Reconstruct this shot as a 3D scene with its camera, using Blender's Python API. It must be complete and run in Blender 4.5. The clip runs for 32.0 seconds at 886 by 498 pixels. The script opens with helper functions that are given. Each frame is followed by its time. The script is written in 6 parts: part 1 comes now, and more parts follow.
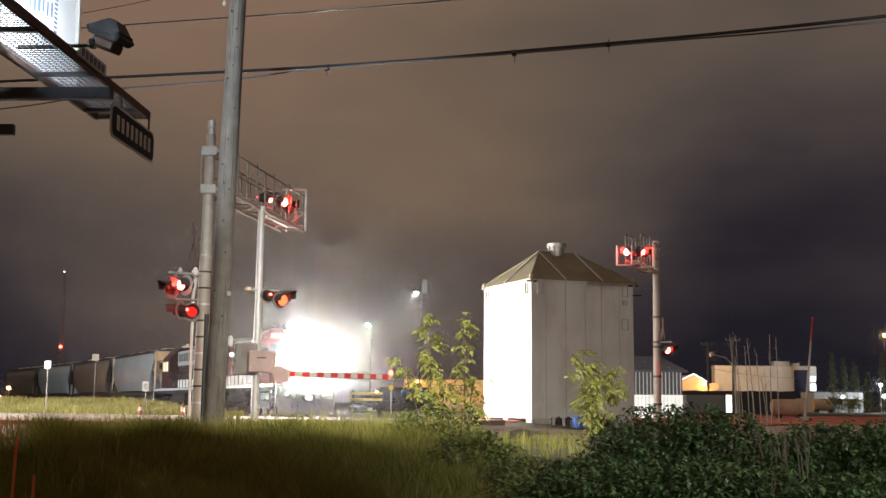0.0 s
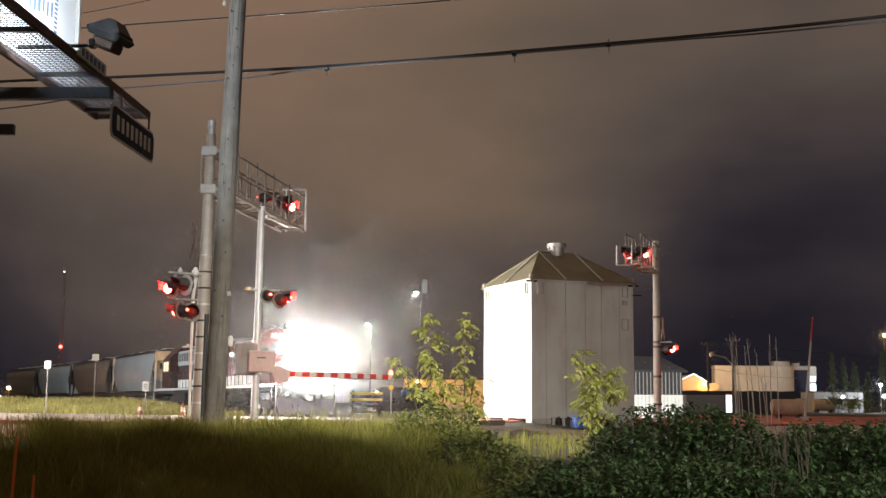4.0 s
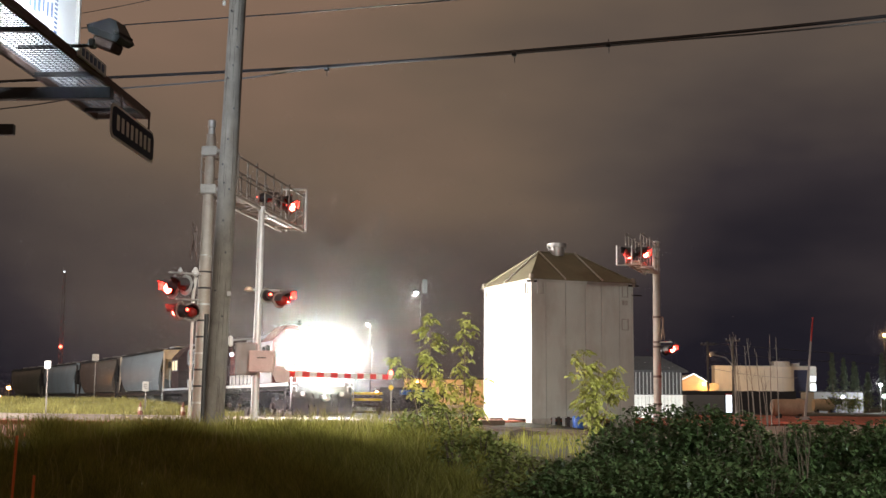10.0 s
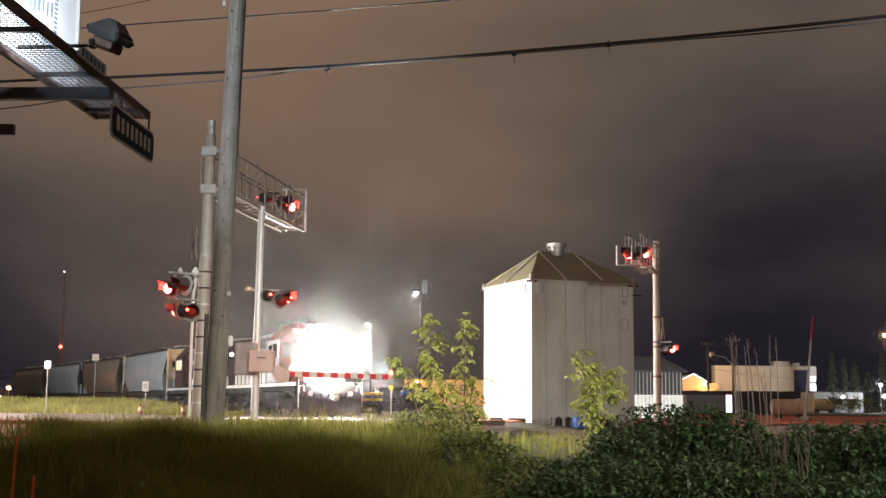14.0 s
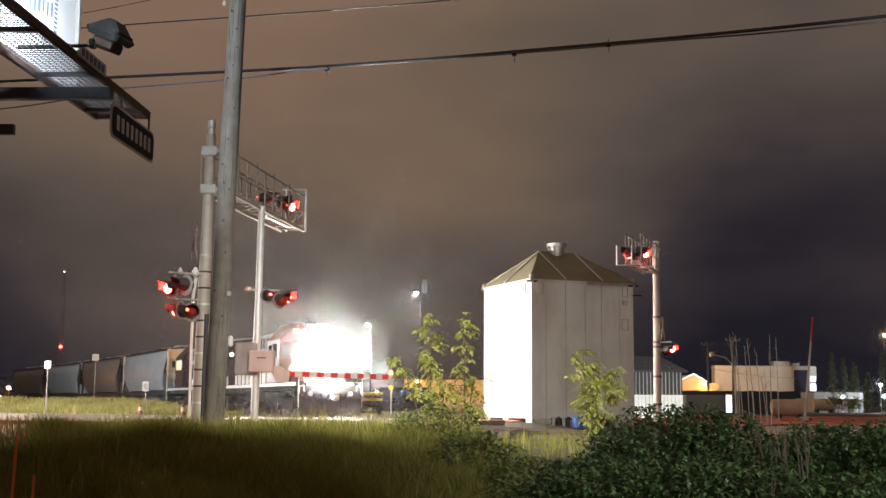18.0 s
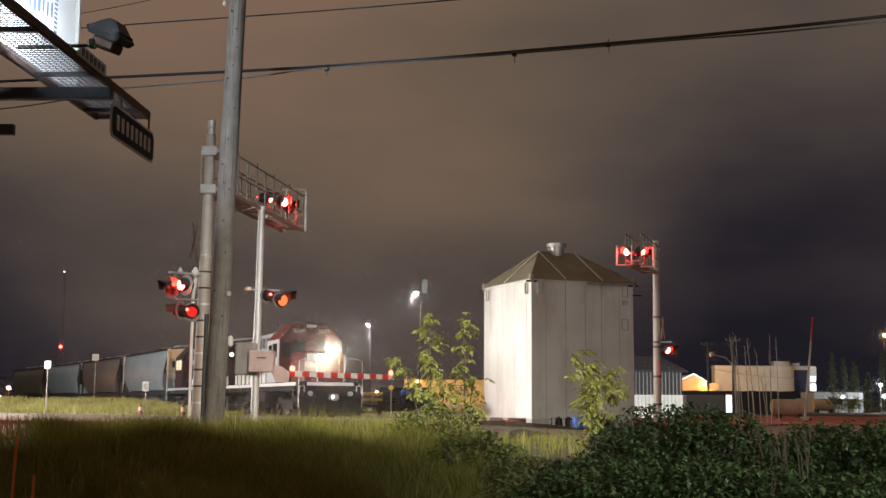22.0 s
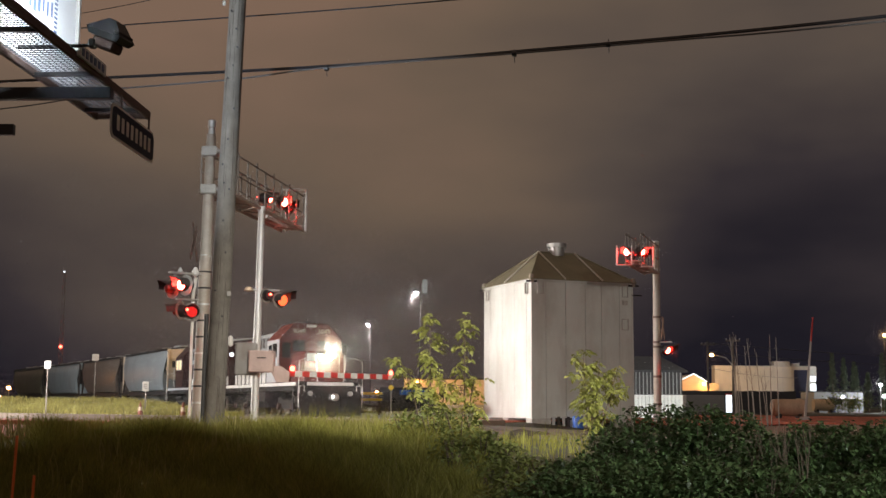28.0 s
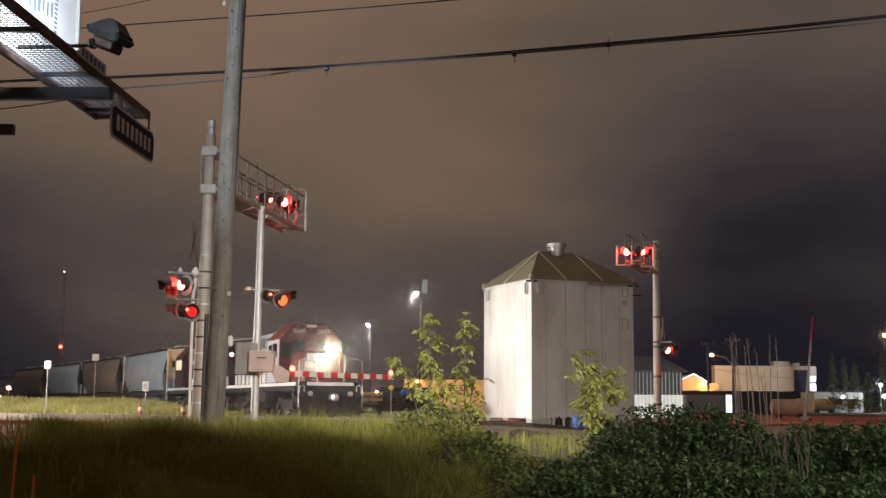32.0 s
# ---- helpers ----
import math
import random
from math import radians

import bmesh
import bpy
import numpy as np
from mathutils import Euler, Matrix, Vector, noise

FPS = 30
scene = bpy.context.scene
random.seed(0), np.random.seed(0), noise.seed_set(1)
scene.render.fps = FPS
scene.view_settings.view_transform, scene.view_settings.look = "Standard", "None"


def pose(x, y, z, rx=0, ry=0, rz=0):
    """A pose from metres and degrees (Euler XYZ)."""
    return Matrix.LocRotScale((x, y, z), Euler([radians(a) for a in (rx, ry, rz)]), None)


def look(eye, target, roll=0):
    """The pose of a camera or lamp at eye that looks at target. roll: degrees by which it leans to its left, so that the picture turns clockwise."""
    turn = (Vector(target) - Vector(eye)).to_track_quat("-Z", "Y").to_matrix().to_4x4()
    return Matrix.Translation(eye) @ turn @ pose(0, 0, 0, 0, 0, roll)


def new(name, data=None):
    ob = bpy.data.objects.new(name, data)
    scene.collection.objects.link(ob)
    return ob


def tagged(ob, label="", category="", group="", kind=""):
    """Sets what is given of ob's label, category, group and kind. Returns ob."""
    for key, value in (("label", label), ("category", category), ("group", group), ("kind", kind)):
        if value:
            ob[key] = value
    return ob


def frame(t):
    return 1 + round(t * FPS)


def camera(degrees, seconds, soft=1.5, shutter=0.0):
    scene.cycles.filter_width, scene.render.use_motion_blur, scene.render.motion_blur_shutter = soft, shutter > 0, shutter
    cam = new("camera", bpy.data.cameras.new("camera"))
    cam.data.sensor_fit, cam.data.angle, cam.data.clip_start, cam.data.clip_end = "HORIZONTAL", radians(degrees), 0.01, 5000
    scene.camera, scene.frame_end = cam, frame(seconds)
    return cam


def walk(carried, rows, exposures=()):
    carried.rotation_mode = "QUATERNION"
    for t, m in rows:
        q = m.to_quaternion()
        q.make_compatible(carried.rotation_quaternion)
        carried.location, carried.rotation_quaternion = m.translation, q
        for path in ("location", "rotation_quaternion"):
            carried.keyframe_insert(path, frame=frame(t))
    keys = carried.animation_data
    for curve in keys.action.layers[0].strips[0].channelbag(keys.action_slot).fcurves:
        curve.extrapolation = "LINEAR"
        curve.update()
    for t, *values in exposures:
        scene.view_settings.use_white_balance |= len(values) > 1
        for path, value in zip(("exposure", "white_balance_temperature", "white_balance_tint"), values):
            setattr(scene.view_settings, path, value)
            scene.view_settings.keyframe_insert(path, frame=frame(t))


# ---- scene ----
# the camera stands still on a low grassy bank
cam = camera(40.0, 32.0)
EYE = (0.0, 0.0, 0.83)
STAND = look(EYE, (0.0, 10.0, 0.83 + 1.2674), 0.4)
walk(cam, [(0.0, STAND), (32.0, STAND)], [(0.0, 0.10), (19.7, 0.10), (20.5, -0.04), (32.0, -0.04)])

# ---- night sky: low cloud lit brown by the town ----
world = bpy.data.worlds.new("night_sky")
scene.world = world
world.use_nodes = True
wt = world.node_tree
wt.nodes.clear()


def wnode(kind, **kw):
    n = wt.nodes.new(kind)
    for k, v in kw.items():
        if k == "op":
            n.operation = v
        elif k == "ins":
            for i, x in v.items():
                n.inputs[i].default_value = x
    return n


def wmath(op, a, b, clamp=False):
    n = wnode("ShaderNodeMath", op=op)
    n.use_clamp = clamp
    for i, x in enumerate((a, b)):
        if isinstance(x, (int, float)):
            n.inputs[i].default_value = x
        else:
            wt.links.new(x, n.inputs[i])
    return n.outputs[0]


wco = wnode("ShaderNodeTexCoord")
wsep = wnode("ShaderNodeSeparateXYZ")
wt.links.new(wco.outputs["Generated"], wsep.inputs[0])
wmap = wnode("ShaderNodeMapping")
wmap.inputs["Scale"].default_value = (1.0, 1.0, 2.6)
wt.links.new(wco.outputs["Generated"], wmap.inputs[0])
wno = wnode("ShaderNodeTexNoise")
wno.inputs["Scale"].default_value = 3.2
wno.inputs["Detail"].default_value = 4.0
wno.inputs["Roughness"].default_value = 0.45
wt.links.new(wmap.outputs[0], wno.inputs["Vector"])
cloud = wmath("SUBTRACT", wno.outputs["Fac"], 0.5)
rise = wmath("SUBTRACT", wmath("MULTIPLY", wsep.outputs["Z"], 2.75), 0.02)
side = wmath("MULTIPLY", wmath("MULTIPLY", wsep.outputs["X"], wsep.outputs["Z"]), -2.6)
off = wmath("ADD", wsep.outputs["X"], 0.06)
town = wmath("MAXIMUM", wmath("SUBTRACT", 0.40, wmath("MULTIPLY", wmath("MULTIPLY", off, off), 7.0)), -0.15)
low = wmath("SUBTRACT", 1.0, wmath("MULTIPLY", wsep.outputs["Z"], 3.3), True)
rise = wmath("ADD", rise, wmath("MULTIPLY", town, low))
lit = wmath("ADD", wmath("ADD", rise, side), wmath("MULTIPLY", cloud, 0.85))
ramp = wnode("ShaderNodeValToRGB")
ramp.color_ramp.elements[0].position = 0.0
ramp.color_ramp.elements[0].color = (0.0088, 0.0077, 0.0112, 1)
ramp.color_ramp.elements[1].position = 1.0
ramp.color_ramp.elements[1].color = (0.135, 0.086, 0.060, 1)
for at, col in ((0.25, (0.025, 0.0198, 0.0218, 1)), (0.5, (0.060, 0.0458, 0.038, 1)), (0.75, (0.098, 0.069, 0.049, 1))):
    e = ramp.color_ramp.elements.new(at)
    e.color = col
wt.links.new(lit, ramp.inputs[0])
wbg = wnode("ShaderNodeBackground")
wbg.inputs["Strength"].default_value = 1.5
wt.links.new(ramp.outputs[0], wbg.inputs[0])
wout = wnode("ShaderNodeOutputWorld")
wt.links.new(wbg.outputs[0], wout.inputs[0])


# ---- lamps of the place, and added unseen lights ----
def lamp(name, kind, at, energy, colour, size=0.25, aim=None, angle=120.0, blend=0.6):
    data = bpy.data.lights.new(name, kind)
    data.energy, data.color = energy, colour
    if kind in ("POINT", "SPOT"):
        data.shadow_soft_size = size
    if kind == "SPOT":
        data.spot_size, data.spot_blend = radians(angle), blend
    ob = new(name, data)
    ob.matrix_world = look(at, aim) if aim else pose(*at)
    return ob


# unseen light added to brighten the west bank and the train's side
lamp("added_west_light", "POINT", (-27.0, 54.0, 4.0), 21000, (1.0, 0.96, 0.93), 0.3)
# narrow spot added out of view to whiten the bin's left face
lamp("added_bin_light", "SPOT", (-24.5, 44.4, 2.6), 50000, (1.0, 0.90, 0.87), 0.3, (3.2, 56.2, 2.4), 27, 1.0)
# no street lamp stands here: spot added to lift the grass and masts
lamp("added_bank_light", "SPOT", (4.0, 12.0, 9.0), 20000, (1.0, 0.93, 0.82), 0.3, (-0.5, 30.0, 0.3), 52, 0.9)
lamp("billboard_spill", "SPOT", (-6.6, 20.6, 7.8), 2600, (0.82, 0.91, 1.0), 0.3, (-4.8, 27.5, 8.0), 66, 0.7)
# cool off-view light added to brighten the hopper cars' sides
lamp("added_hopper_light", "SPOT", (-46.0, 76.0, 9.0), 32000, (0.84, 0.93, 1.0), 0.3, (-36.0, 110.0, 2.0), 150)
# unseen fill spot for the bin's front and the gravel yard
lamp("added_east_light", "SPOT", (12.0, 8.0, 8.0), 11500, (1.0, 0.95, 0.88), 0.3, (18.5, 60.0, 1.0), 48)
# greenish spot without a fixture, added to whiten the shed wall
lamp("added_shed_light", "SPOT", (16.0, 40.0, 2.9), 21000, (0.93, 1.0, 0.95), 0.3, (12.4, 67.5, 1.0), 15, 0.6)
# light added behind the camera so the near shrubs show
lamp("added_shrub_light", "SPOT", (11.0, -6.0, 9.0), 15000, (0.95, 0.97, 0.95), 0.3, (5.4, 17.5, 0.2), 30, 0.7)
lamp("flood_light_on_board", "SPOT", (-4.86, 15.4, 5.74), 800, (0.86, 0.93, 1.0), 0.12, (-5.7, 15.9, 6.6), 150)
lamp("flood_light_on_board", "SPOT", (-4.98, 11.5, 5.74), 800, (0.86, 0.93, 1.0), 0.12, (-5.8, 11.9, 6.6), 150)
lamp("yard_light_a", "SPOT", (-6.75, 109.2, 7.55), 4000, (0.95, 0.98, 1.0), 0.2, (-6.75, 105.0, 0.0), 150)
lamp("yard_light_b", "SPOT", (-2.15, 94.2, 9.15), 6000, (0.93, 0.97, 1.0), 0.2, (-2.15, 90.0, 0.0), 150)
lamp("sodium_light_steel", "POINT", (-3.0, 131.0, 5.2), 6500, (1.0, 0.55, 0.2), 0.2)
lamp("sodium_light_annex", "POINT", (35.8, 163.5, 4.4), 1500, (1.0, 0.60, 0.28), 0.2)
lamp("yard_flood_east", "POINT", (56.6, 155.0, 3.6), 2600, (0.92, 0.97, 1.0), 0.3)
lamp("street_light_east", "POINT", (54.4, 149.2, 9.4), 600, (1.0, 0.50, 0.20), 0.2)


# ---- materials ----
def material(name, colour, rough=0.7, metal=0.0, vary=0.25, scale=2.0, fine=40.0, bump=0.15, dirt=None, dirt_amount=0.4, random_amount=0.0, trans=0.0):
    """Two scales of noise over a base colour, optional stains of a second colour, fine relief."""
    m = bpy.data.materials.new(name)
    m.use_nodes = True
    t = m.node_tree
    b = t.nodes["Principled BSDF"]
    b.inputs["Roughness"].default_value = rough
    b.inputs["Metallic"].default_value = metal
    co = t.nodes.new("ShaderNodeTexCoord")
    big = t.nodes.new("ShaderNodeTexNoise")
    big.inputs["Scale"].default_value = scale
    big.inputs["Detail"].default_value = 5.0
    small = t.nodes.new("ShaderNodeTexNoise")
    small.inputs["Scale"].default_value = fine
    small.inputs["Detail"].default_value = 3.0
    t.links.new(co.outputs["Object"], big.inputs["Vector"])
    t.links.new(co.outputs["Object"], small.inputs["Vector"])
    mix = t.nodes.new("ShaderNodeMath")
    mix.operation = "ADD"
    t.links.new(big.outputs["Fac"], mix.inputs[0])
    t.links.new(small.outputs["Fac"], mix.inputs[1])
    rng = t.nodes.new("ShaderNodeMapRange")
    rng.inputs[1].default_value, rng.inputs[2].default_value = 0.6, 1.4
    rng.inputs[3].default_value, rng.inputs[4].default_value = 1 - vary, 1 + vary
    t.links.new(mix.outputs[0], rng.inputs[0])
    col = t.nodes.new("ShaderNodeMix")
    col.data_type = "RGBA"
    col.blend_type = "MULTIPLY"
    col.inputs[0].default_value = 1.0
    col.inputs[6].default_value = (*colour, 1)
    t.links.new(rng.outputs[0], col.inputs[7])
    out = col.outputs[2]
    if dirt:
        stain = t.nodes.new("ShaderNodeTexNoise")
        stain.inputs["Scale"].default_value = scale * 0.6
        stain.inputs["Detail"].default_value = 8.0
        stain.inputs["Roughness"].default_value = 0.65
        mp = t.nodes.new("ShaderNodeMapping")
        mp.inputs["Scale"].default_value = (1.6, 1.6, 0.5)
        mp.inputs["Location"].default_value = (3.1, 7.7, 1.3)
        t.links.new(co.outputs["Object"], mp.inputs[0])
        t.links.new(mp.outputs[0], stain.inputs["Vector"])
        sr = t.nodes.new("ShaderNodeMapRange")
        sr.inputs[1].default_value, sr.inputs[2].default_value = 0.48, 0.72
        sr.inputs[3].default_value, sr.inputs[4].default_value = 0.0, dirt_amount
        t.links.new(stain.outputs["Fac"], sr.inputs[0])
        dm = t.nodes.new("ShaderNodeMix")
        dm.data_type = "RGBA"
        t.links.new(sr.outputs[0], dm.inputs[0])
        t.links.new(out, dm.inputs[6])
        dm.inputs[7].default_value = (*dirt, 1)
        out = dm.outputs[2]
    if random_amount:
        geo = t.nodes.new("ShaderNodeNewGeometry")
        rr = t.nodes.new("ShaderNodeMapRange")
        rr.inputs[3].default_value, rr.inputs[4].default_value = 1 - random_amount, 1 + random_amount
        t.links.new(geo.outputs["Random Per Island"], rr.inputs[0])
        rm = t.nodes.new("ShaderNodeMix")
        rm.data_type, rm.blend_type = "RGBA", "MULTIPLY"
        rm.inputs[0].default_value = 1.0
        t.links.new(out, rm.inputs[6])
        t.links.new(rr.outputs[0], rm.inputs[7])
        out = rm.outputs[2]
    t.links.new(out, b.inputs["Base Color"])
    if bump:
        bp = t.nodes.new("ShaderNodeBump")
        bp.inputs["Strength"].default_value = bump
        bp.inputs["Distance"].default_value = 0.02
        t.links.new(small.outputs["Fac"], bp.inputs["Height"])
        t.links.new(bp.outputs[0], b.inputs["Normal"])
    if trans:
        tr = t.nodes.new("ShaderNodeBsdfTranslucent")
        t.links.new(out, tr.inputs["Color"])
        ms = t.nodes.new("ShaderNodeMixShader")
        ms.inputs[0].default_value = trans
        t.links.new(b.outputs[0], ms.inputs[1])
        t.links.new(tr.outputs[0], ms.inputs[2])
        t.links.new(ms.outputs[0], t.nodes["Material Output"].inputs[0])
    return m


def glow(name, colour, strength):
    m = bpy.data.materials.new(name)
    m.use_nodes = True
    t = m.node_tree
    t.nodes.remove(t.nodes["Principled BSDF"])
    e = t.nodes.new("ShaderNodeEmission")
    e.inputs[0].default_value, e.inputs[1].default_value = (*colour, 1), strength
    t.links.new(e.outputs[0], t.nodes["Material Output"].inputs[0])
    return m


M_SOIL = material("soil_and_turf", (0.045, 0.042, 0.024), 0.95, vary=0.45, scale=0.7, fine=14, bump=0.6, dirt=(0.03, 0.04, 0.012), dirt_amount=0.7)
# reddish gravel whose colour also holds the crossing signals' red glow
M_REDDIRT_GLOW = material("red_gravel_with_glow", (0.50, 0.15, 0.09), 0.95, vary=0.5, scale=0.9, fine=14, bump=0.9, dirt=(0.10, 0.045, 0.03), dirt_amount=0.85)
# worn road, its colour lightened for the light trails of cars
M_ASPHALT = material("road_with_light_trails", (0.25, 0.185, 0.135), 0.85, vary=0.2, scale=0.8, fine=60, bump=0.3, dirt=(0.14, 0.13, 0.12), dirt_amount=0.5)
M_BALLAST = material("ballast", (0.16, 0.145, 0.13), 0.95, vary=0.5, scale=4, fine=22, bump=1.0)
M_STEEL_RAIL = material("rail_steel", (0.20, 0.16, 0.135), 0.75, 0.3, vary=0.2, scale=3, fine=60)
M_TIE = material("creosoted_timber", (0.055, 0.042, 0.032), 0.9, vary=0.4, scale=3, fine=30, bump=0.5)
M_ROADPAINT = material("worn_road_paint", (0.62, 0.60, 0.55), 0.7, vary=0.2, scale=2, fine=30, dirt=(0.15, 0.14, 0.13), dirt_amount=0.7)
M_TANK = material("weathered_white_sheet", (0.56, 0.58, 0.53), 0.6, 0.0, vary=0.12, scale=0.7, fine=18, bump=0.14, dirt=(0.34, 0.30, 0.25), dirt_amount=0.6)
M_TANKROOF = material("dull_olive_sheet", (0.22, 0.20, 0.13), 0.65, 0.2, vary=0.2, scale=0.9, fine=20, bump=0.15, dirt=(0.12, 0.10, 0.07))
M_RIB = material("pale_roof_rib", (0.62, 0.60, 0.53), 0.6, 0.2, vary=0.2)
M_GALV = material("galvanised_steel", (0.55, 0.55, 0.53), 0.45, 0.7, vary=0.2, scale=4, fine=50, dirt=(0.25, 0.2, 0.15), dirt_amount=0.4)
M_CONC = material("concrete", (0.42, 0.40, 0.36), 0.9, vary=0.25, scale=3, fine=40, bump=0.4, dirt=(0.2, 0.18, 0.15))
M_BLUE = material("blue_plastic", (0.04, 0.12, 0.42), 0.45, vary=0.15)
M_DARK = material("dark_steel", (0.035, 0.033, 0.032), 0.6, 0.4, vary=0.3, scale=3, fine=30, dirt=(0.10, 0.06, 0.04))
M_BLACK = material("black_enamel", (0.012, 0.012, 0.013), 0.55, vary=0.3)
M_MAST = material("mast_aluminium", (0.60, 0.58, 0.55), 0.5, 0.35, vary=0.15, scale=3, fine=40, dirt=(0.35, 0.27, 0.2), dirt_amount=0.4)
M_MASTTAN = material("old_mast_paint", (0.38, 0.34, 0.29), 0.65, 0.15, vary=0.2, scale=3, fine=40, dirt=(0.25, 0.14, 0.08), dirt_amount=0.5)
M_POLE = material("weathered_pole_wood", (0.135, 0.123, 0.108), 0.85, vary=0.4, scale=3, fine=50, bump=0.7, dirt=(0.10, 0.08, 0.06), dirt_amount=0.7)
M_RAILDARK = material("dull_rail_paint", (0.20, 0.17, 0.145), 0.65, 0.2, vary=0.25, scale=4, fine=50)
# pale flakes that stand in for the lens glare round lamps
M_GLARE_FLAKE = material("glare_flakes", (0.90, 0.90, 0.90), 0.9, vary=0.0, bump=0, trans=0.97)
M_HOOD = material("worn_black_hood", (0.045, 0.04, 0.04), 0.6, vary=0.25, scale=5)
M_DRYGRASS = material("dry_bank_grass", (0.37, 0.335, 0.11), 0.85, vary=0.35, scale=0.5, fine=8, bump=0, random_amount=0.45, trans=0.35)
M_COVER = material("pinkish_cover_paint", (0.52, 0.38, 0.33), 0.7, vary=0.15, scale=3, fine=40, dirt=(0.3, 0.2, 0.16), dirt_amount=0.4)
M_CABINET = material("weathered_cabinet_paint", (0.26, 0.245, 0.225), 0.8, vary=0.2, scale=3, fine=40, dirt=(0.16, 0.11, 0.08), dirt_amount=0.5)
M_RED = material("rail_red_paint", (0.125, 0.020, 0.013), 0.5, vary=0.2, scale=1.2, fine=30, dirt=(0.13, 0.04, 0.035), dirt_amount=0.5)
# much darker red for the second locomotive's body
M_REDDARK = material("dark_red_paint", (0.034, 0.010, 0.009), 0.55, vary=0.25, scale=1.2, fine=30, dirt=(0.03, 0.022, 0.02), dirt_amount=0.6)
M_WHITE = material("white_paint", (0.78, 0.76, 0.72), 0.5, vary=0.08, scale=2, fine=30, dirt=(0.45, 0.4, 0.35), dirt_amount=0.4)
M_GREYCAB = material("cab_grey_paint", (0.45, 0.45, 0.46), 0.5, vary=0.15, dirt=(0.25, 0.2, 0.18))
M_STRIPERED = material("reflective_red", (0.62, 0.05, 0.04), 0.45, vary=0.1)
M_LETTER = material("pale_lettering", (0.75, 0.70, 0.58), 0.6, vary=0.1)
M_GLASS = material("dark_glass", (0.02, 0.022, 0.025), 0.08, vary=0.1, bump=0)
M_HOPBLUE = material("hopper_blue_grey", (0.25, 0.265, 0.265), 0.42, 0.15, vary=0.15, scale=0.5, fine=10, dirt=(0.17, 0.16, 0.15), dirt_amount=0.6)
M_HOPLIGHT = material("hopper_pale_blue", (0.34, 0.42, 0.45), 0.36, 0.2, vary=0.12, scale=0.5, fine=10, dirt=(0.22, 0.22, 0.22), dirt_amount=0.6)
M_HOPBROWN = material("hopper_brown", (0.15, 0.122, 0.10), 0.42, 0.15, vary=0.2, scale=0.5, fine=10, dirt=(0.12, 0.10, 0.09), dirt_amount=0.7)
M_HOPOLIVE = material("hopper_dull_olive", (0.13, 0.12, 0.088), 0.45, 0.1, vary=0.2, scale=0.5, fine=10, dirt=(0.08, 0.075, 0.06), dirt_amount=0.7)
M_TAN = material("cream_paint", (0.62, 0.50, 0.36), 0.6, vary=0.15, dirt=(0.3, 0.22, 0.15))
M_GRASS = material("summer_grass", (0.21, 0.212, 0.043), 0.8, vary=0.3, scale=0.5, fine=8, bump=0, random_amount=0.4, trans=0.35)
M_STRAW = material("dry_seed_stalk", (0.26, 0.24, 0.08), 0.8, vary=0.25, scale=2, fine=12, bump=0, random_amount=0.35, trans=0.3)
M_LEAF = material("shrub_leaf", (0.085, 0.145, 0.055), 0.38, vary=0.35, scale=1.0, fine=12, bump=0, random_amount=0.65, trans=0.25)
M_LEAFMID = material("weed_leaf", (0.17, 0.21, 0.06), 0.6, vary=0.3, scale=1.0, fine=12, bump=0, random_amount=0.4, trans=0.35)
M_LEAFPALE = material("sapling_leaf", (0.34, 0.37, 0.10), 0.65, vary=0.25, scale=2, fine=12, bump=0, random_amount=0.35, trans=0.4)
M_FIR = material("conifer_needles", (0.085, 0.11, 0.07), 0.8, vary=0.4, scale=2, fine=12, bump=0, random_amount=0.4)
M_STALK = material("dry_grey_stalk", (0.33, 0.29, 0.25), 0.9, vary=0.3, scale=6, fine=60, bump=0.3)
M_BARK = material("thin_bark", (0.14, 0.11, 0.08), 0.9, vary=0.3, scale=6, fine=60, bump=0.4)
M_WIRE = material("cable_sheath", (0.024, 0.028, 0.036), 0.35, vary=0.2, bump=0)
M_WIRESHINY = material("stranded_cable", (0.15, 0.155, 0.165), 0.6, 0.4, vary=0.2, bump=0)
M_BOARD = material("billboard_vinyl", (0.80, 0.82, 0.84), 0.5, vary=0.04, bump=0.02)
M_INK = material("blue_ink", (0.10, 0.16, 0.30), 0.5, vary=0.1, bump=0)
M_SIGNNAVY = material("navy_enamel", (0.016, 0.026, 0.055), 0.9, vary=0.15)
M_SIGNWHITE = material("dull_white_enamel", (0.45, 0.45, 0.44), 0.5, vary=0.1)
M_GRATE = material("grating_steel", (0.07, 0.072, 0.08), 0.5, 0.6, vary=0.2, fine=60)
M_BROWNSTEEL = material("rusty_angle", (0.13, 0.09, 0.075), 0.7, 0.3, vary=0.3, fine=50)
M_STUCCO = material("buff_stucco", (0.55, 0.44, 0.30), 0.9, vary=0.12, scale=1, fine=20)
M_CREAM = material("cream_metal_siding", (0.66, 0.63, 0.56), 0.7, vary=0.08, scale=0.6, fine=15, dirt=(0.4, 0.36, 0.3))
M_BLUEPANEL = material("deep_blue_siding", (0.014, 0.022, 0.07), 0.6, vary=0.15)
M_SIDING = material("white_ribbed_siding", (0.82, 0.85, 0.82), 0.5, vary=0.08, dirt=(0.45, 0.45, 0.42))
M_SIDINGGREY = material("grey_ribbed_siding", (0.30, 0.31, 0.31), 0.55, vary=0.1)
M_ROOFDARK = material("dark_shingle", (0.05, 0.05, 0.055), 0.9, vary=0.3, scale=4, fine=30, bump=0.5)
M_FENCE = material("dark_fence", (0.05, 0.048, 0.05), 0.8, vary=0.3)
